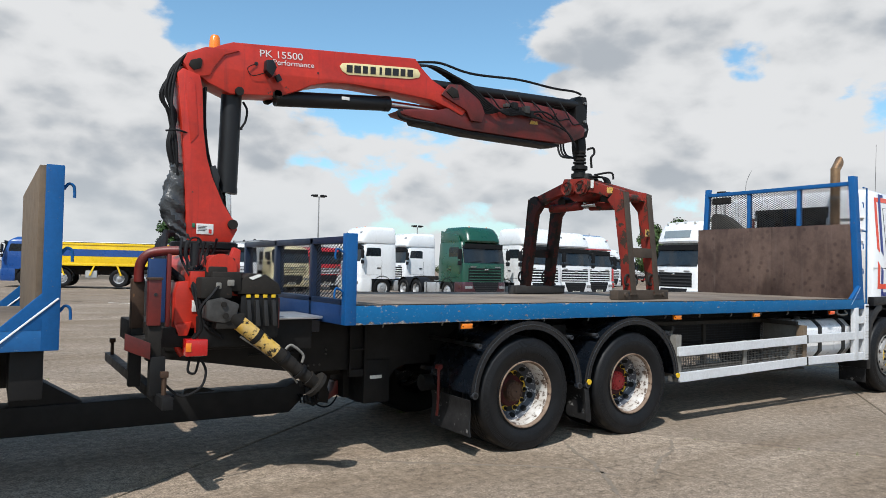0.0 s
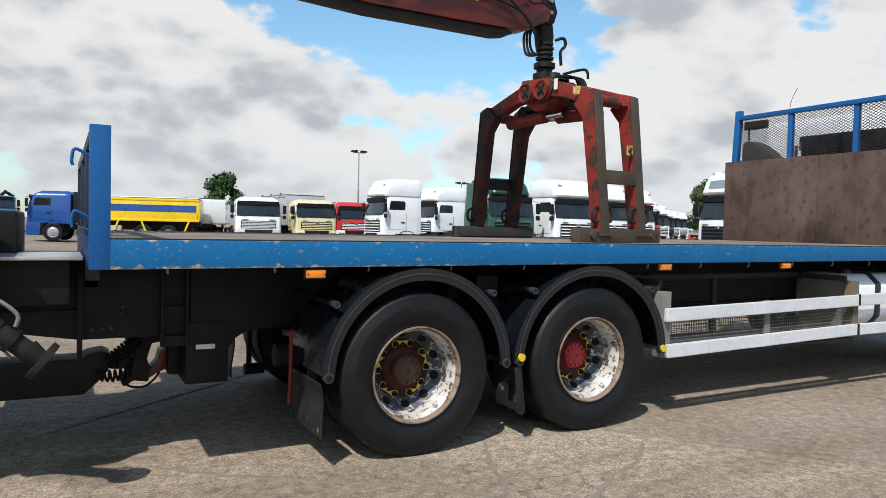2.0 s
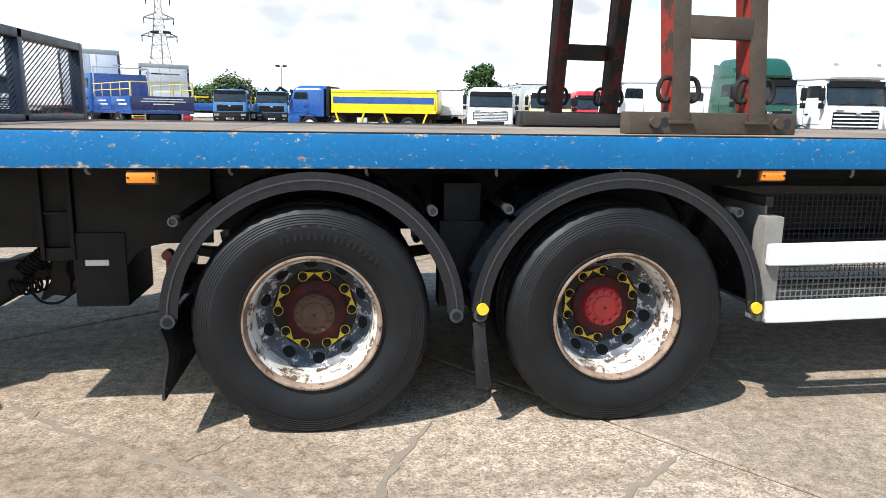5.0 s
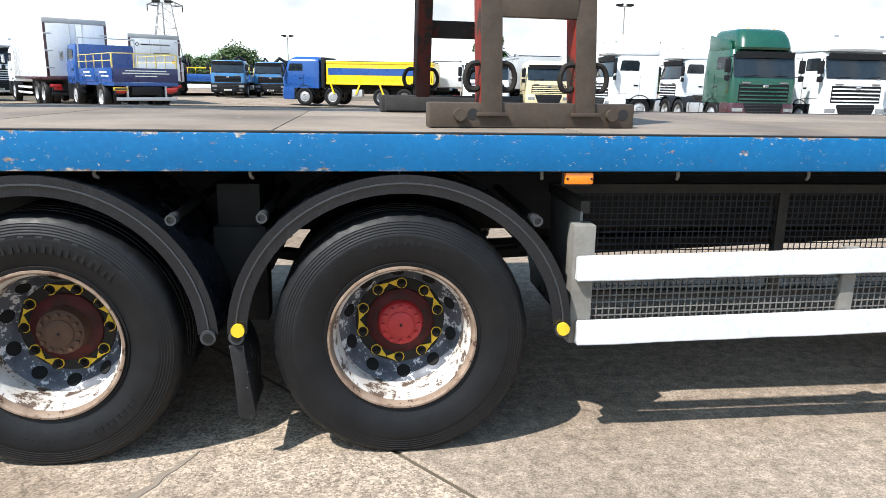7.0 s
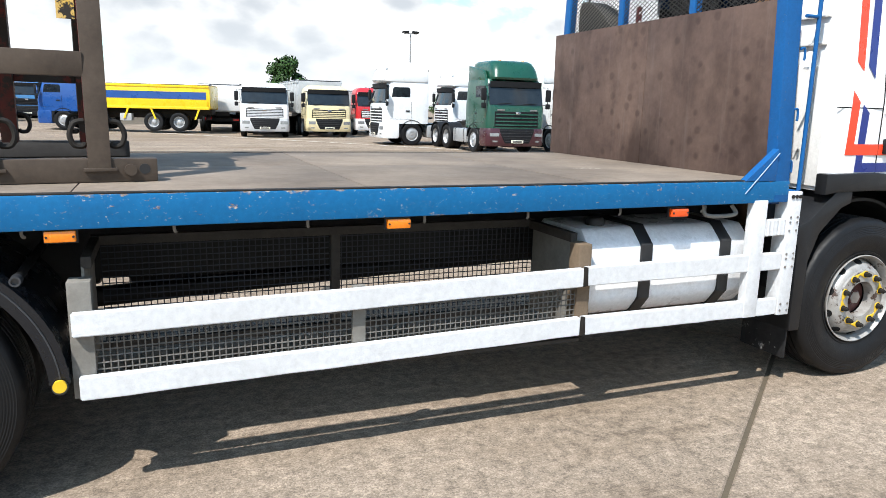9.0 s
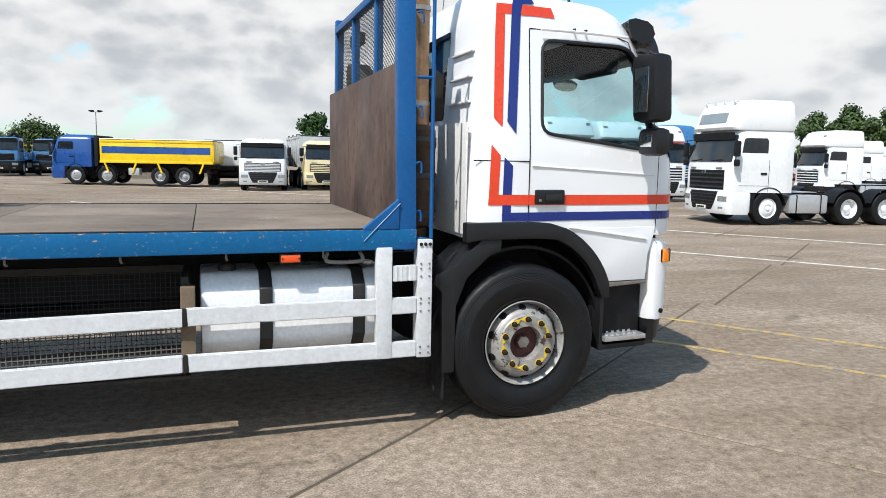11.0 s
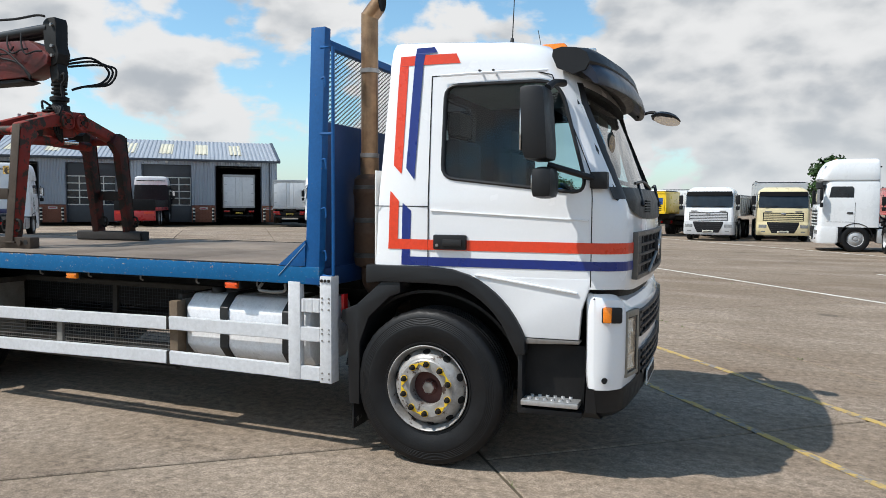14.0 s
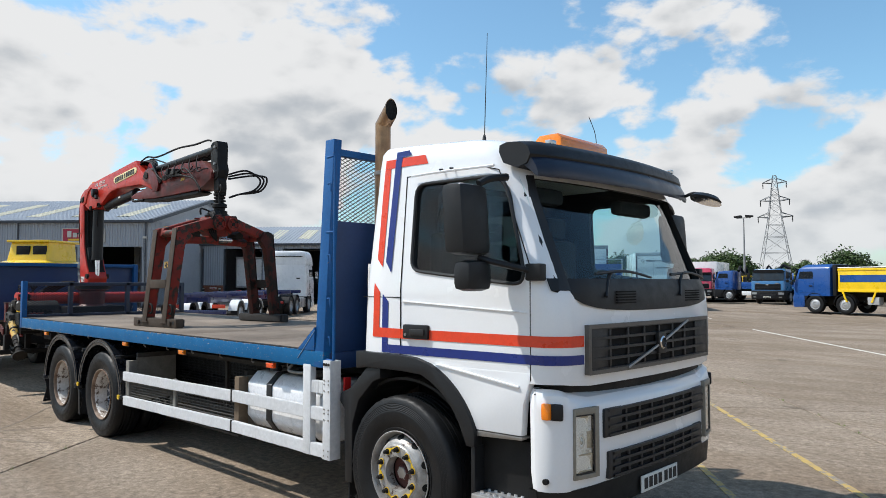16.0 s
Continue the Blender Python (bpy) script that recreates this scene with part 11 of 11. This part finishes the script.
part("sign_foot", box(3.7, 6.2, 0.121, 0.126, 4.86, 5.0, 0), F["sign_y"], sg)
for k in range(6):
    part("sign_shape", box(3.75 + 0.44 * k, 4.07 + 0.44 * k, 0.121, 0.128, 5.1, 5.1 + (0.48 if k % 3 == 2 else 0.34), 0.03), F["post_w"], sg)
for a, b in ((0.6, 4.1), (5.6, 9.1)):
    for x in (a, b):
        part("door_jamb", box(x - 0.05, x + 0.05, -0.3, 0.045, 0, 4.4, 0), F["flash"], hall)


# ---- lamp posts, pylon, spire ----
def lamp_post(x, y, top, label="tall grey floodlight post with twin heads"):
    r = thing("lamp_post", label, "lamp post", "floodlight posts", (x, y, 0))
    part("pole", rod((0, 0, 0), (0, 0, top * 0.55), 0.13, 12, 0.11), F["pole"], r)
    part("upper_pole", rod((0, 0, top * 0.55), (0, 0, top - 0.1), 0.085, 12, 0.06), F["pole"], r)
    part("cross_bar", box(-0.75, 0.75, -0.05, 0.05, top - 0.12, top - 0.02, 0.01), F["pole"], r)
    for s in (-1, 1):
        part("flood_lamp", slab([(s * 0.25, top - 0.02), (s * 0.95, top - 0.02), (s * 0.95, top + 0.16), (s * 0.25, top + 0.22)], -0.28, 0.28, 0.02), M["black"], r)
    part("base_flange", box(-0.25, 0.25, -0.25, 0.25, 0, 0.06, 0.01), F["pole"], r)


for p in ((29.7, 76, 10.1), (-18.8, 74, 8.9), (58.1, 39.3, 9.7), (52.0, 89.8, 8.0), (-11.0, 117.0, 8.4)):
    lamp_post(*p)


def pylon(x, y, top, rz):
    r = thing("pylon", "grey steel lattice power pylon with three cross arms", "pylon", "", (x, y, 0), rz)

    def half(z):
        f = z / top
        return 2.9 * (1 - f / 0.62) + 1.0 * f / 0.62 if f < 0.62 else 1.0 - 0.75 * (f - 0.62) / 0.38

    lv = [0, 3.6, 6.8, 9.4, 11.4, 13.0, 14.3, 15.4, 16.4, 17.3, top - 0.9, top]
    lv = [z * top / 19.6 if z < 17.4 else z for z in lv]
    bm, br = bmesh.new(), bmesh.new()
    for sx, sy in ((-1, -1), (-1, 1), (1, 1), (1, -1)):
        pipe_into(bm, [(sx * half(z), sy * half(z), z) for z in lv], 0.05, 4, False)
    for a, b in zip(lv, lv[1:]):
        for k in range(4):
            c = [(-1, -1), (1, -1), (1, 1), (-1, 1)]
            p, q = c[k], c[(k + 1) % 4]
            A, B = half(a), half(b)
            rod_into(br, (p[0] * A, p[1] * A, a), (q[0] * B, q[1] * B, b), 0.020, 4)
            rod_into(br, (q[0] * A, q[1] * A, a), (p[0] * B, p[1] * B, b), 0.020, 4)
            rod_into(br, (p[0] * B, p[1] * B, b), (q[0] * B, q[1] * B, b), 0.026, 4)
    part("leg_frame", bm, F["lattice"], r)
    tagged(part("bracing", br, F["lattice"], r), kind="stuff")
    for z, w in ((0.645 * top, 2.6), (0.785 * top, 2.2), (0.935 * top, 1.8)):
        for s in (-1, 1):
            am = bmesh.new()
            for sy in (-1, 1):
                rod_into(am, (s * half(z), sy * half(z), z), (s * w, 0, z + 0.15), 0.06, 4)
                rod_into(am, (s * half(z), sy * half(z), z + 0.75), (s * w, 0, z + 0.15), 0.05, 4)
            rod_into(am, (s * w * 0.6, half(z) * 0.4, z + 0.1), (s * w * 0.6, -half(z) * 0.4, z + 0.35), 0.04, 4)
            part("cross_arm", am, F["lattice"], r)
            part("insulator", lathe([(0.0, 0.0), (0.09, -0.02), (0.05, -0.2), (0.09, -0.25), (0.05, -0.45), (0.09, -0.5), (0.05, -0.7), (0.09, -0.75), (0.0, -0.95)], 8, (s * (w - 0.1), 0, z + 0.1), "z"), M["black"], r)


pylon(-28.9, 114, 18.9, 12)
sp = thing("church_spire", "distant dark stone church spire above the roofs", "church", "", (255.7, 259.6, 0))
part("tower", box(-1.5, 1.5, -1.5, 1.5, 0, 9, 0.1), F["spire"], sp)
part("spire", rod((0, 0, 9), (0, 0, 21.2), 1.55, 8, 0.05), F["spire"], sp)


# ---- trees ----
def tree(seed, h, crown_r, crown_h, mat_, leaves=5200, leaf=0.26, label="", trunk_r=0.28):
    """A tapered trunk with limbs and a crown of leaf clumps with gaps."""
    rng = random.Random(seed)
    root = tagged(new("tree"), label, "tree", "trees")
    tb = bmesh.new()
    base = h - crown_h
    pipe_into(tb, [(0, 0, 0), (0.05, 0.03, base * 0.6), (0.1, 0.0, base + crown_h * 0.35), (0.15, 0.1, base + crown_h * 0.75)], [trunk_r * (1 - 0.04 * k) for k in range(19)], 8)
    clumps = []
    for k in range(34):
        a, zf = rng.uniform(0, 2 * math.pi), rng.uniform(0.02, 1.0)
        env = math.sin(math.pi * min(1, 0.18 + 0.80 * zf)) ** 0.6
        rr = crown_r * env * math.sqrt(rng.uniform(0.15, 1.0)) * 0.86
        c = Vector((rr * math.cos(a), rr * math.sin(a), base + crown_h * (0.08 + 0.84 * zf)))
        clumps.append((c, crown_r * rng.uniform(0.20, 0.38)))
        if k < 12:
            pipe_into(tb, [(0.08, 0, base + crown_h * 0.1 * (k % 4)), c * 0.5 + Vector((0, 0, base * 0.5)), c], [0.10, 0.08, 0.06, 0.05, 0.04, 0.03, 0.02], 5, True, 3)
    part("trunk", tb, F["bark"], root)
    V, Fc = [], []
    for i in range(leaves):
        c, r = clumps[i % len(clumps)]
        d = Vector((rng.gauss(0, 1), rng.gauss(0, 1), rng.gauss(0, 0.8)))
        d = d.normalized() * r * rng.uniform(0.55, 1.08)
        p = c + d
        n = (d.normalized() + Vector((rng.uniform(-1, 1), rng.uniform(-1, 1), rng.uniform(-0.2, 1)))).normalized()
        u = n.orthogonal().normalized()
        u = (Matrix.Rotation(rng.uniform(0, 6.28), 3, n) @ u) * leaf * rng.uniform(0.6, 1.3)
        w = n.cross(u) * 0.62
        k = len(V)
        V += [tuple(p - u), tuple(p - u * 0.1 + w), tuple(p + u), tuple(p + u * 0.1 - w)]
        Fc.append((k, k + 1, k + 2, k + 3))
    me = bpy.data.meshes.new("crown")
    me.from_pydata(V, [], Fc)
    me.materials.append(mat_)
    cr = new("crown", me)
    cr.parent = root
    tagged(cr, kind="stuff")
    return root


def put(ob, x, y, z, s, rz, sz=None):
    return Matrix.Translation((x, y, z)) @ Matrix.Rotation(radians(rz), 4, "Z") @ Matrix.Diagonal((s, s, sz or s, 1))


t1 = tree(3, 10.0, 4.2, 8.2, F["leaf"], 9000, 0.30, "round dark green tree with a dense crown behind the yard")
t1.matrix_world = put(t1, 24.0, 128, 0, 0.98, 20)
t2 = tree(8, 8.0, 3.0, 6.6, F["leaf2"], 9500, 0.18, "leafy green tree in the hedge row behind the yard")
t2.matrix_world = put(t2, 70, 58, 0, 1.0, 0)
t3 = tree(15, 5.0, 3.6, 4.6, F["leaf2"], 9000, 0.16, "broad green bush along the yard's edge")
t3.matrix_world = put(t3, -40, 96, 0, 1.1, 0)
rng = random.Random(21)
for x, y, s in ((74, 57, 1.1), (78, 62, 0.9), (75, 59, 1.0), (77, 55.5, 1.1), (78.5, 54.0, 0.95), (79.5, 52.5, 1.15), (80.5, 51.2, 1.0), (82, 49.5, 1.1), (84, 47, 1.2), (86, 44, 1.15), (88, 41, 1.1), (76, 61.5, 0.9), (60, 84, 0.8), (100, 80, 1.1),
                (112, 84, 1.2), (124, 92, 1.2), (90, 96, 1.0)):
    copy_thing(t2, put(t2, x, y, 0, s, rng.uniform(0, 360)))
for k in range(24):
    x = -95 + k * 3.4 + rng.uniform(-1, 1)
    copy_thing(t3, put(t3, x, 100 + rng.uniform(-8, 10), -0.3, rng.uniform(0.75, 1.15), rng.uniform(0, 360)))
for k in range(12):
    copy_thing(t2, put(t2, -110 + k * 8 + rng.uniform(-3, 3), 135 + rng.uniform(-8, 12), -1.0, rng.uniform(0.8, 1.1), rng.uniform(0, 360)))
for k in range(14):
    copy_thing(t3, put(t3, 45 + k * 9 + rng.uniform(-2, 2), 160 - k * 2 + rng.uniform(-8, 8), -0.3, rng.uniform(0.7, 1.0), rng.uniform(0, 360)))
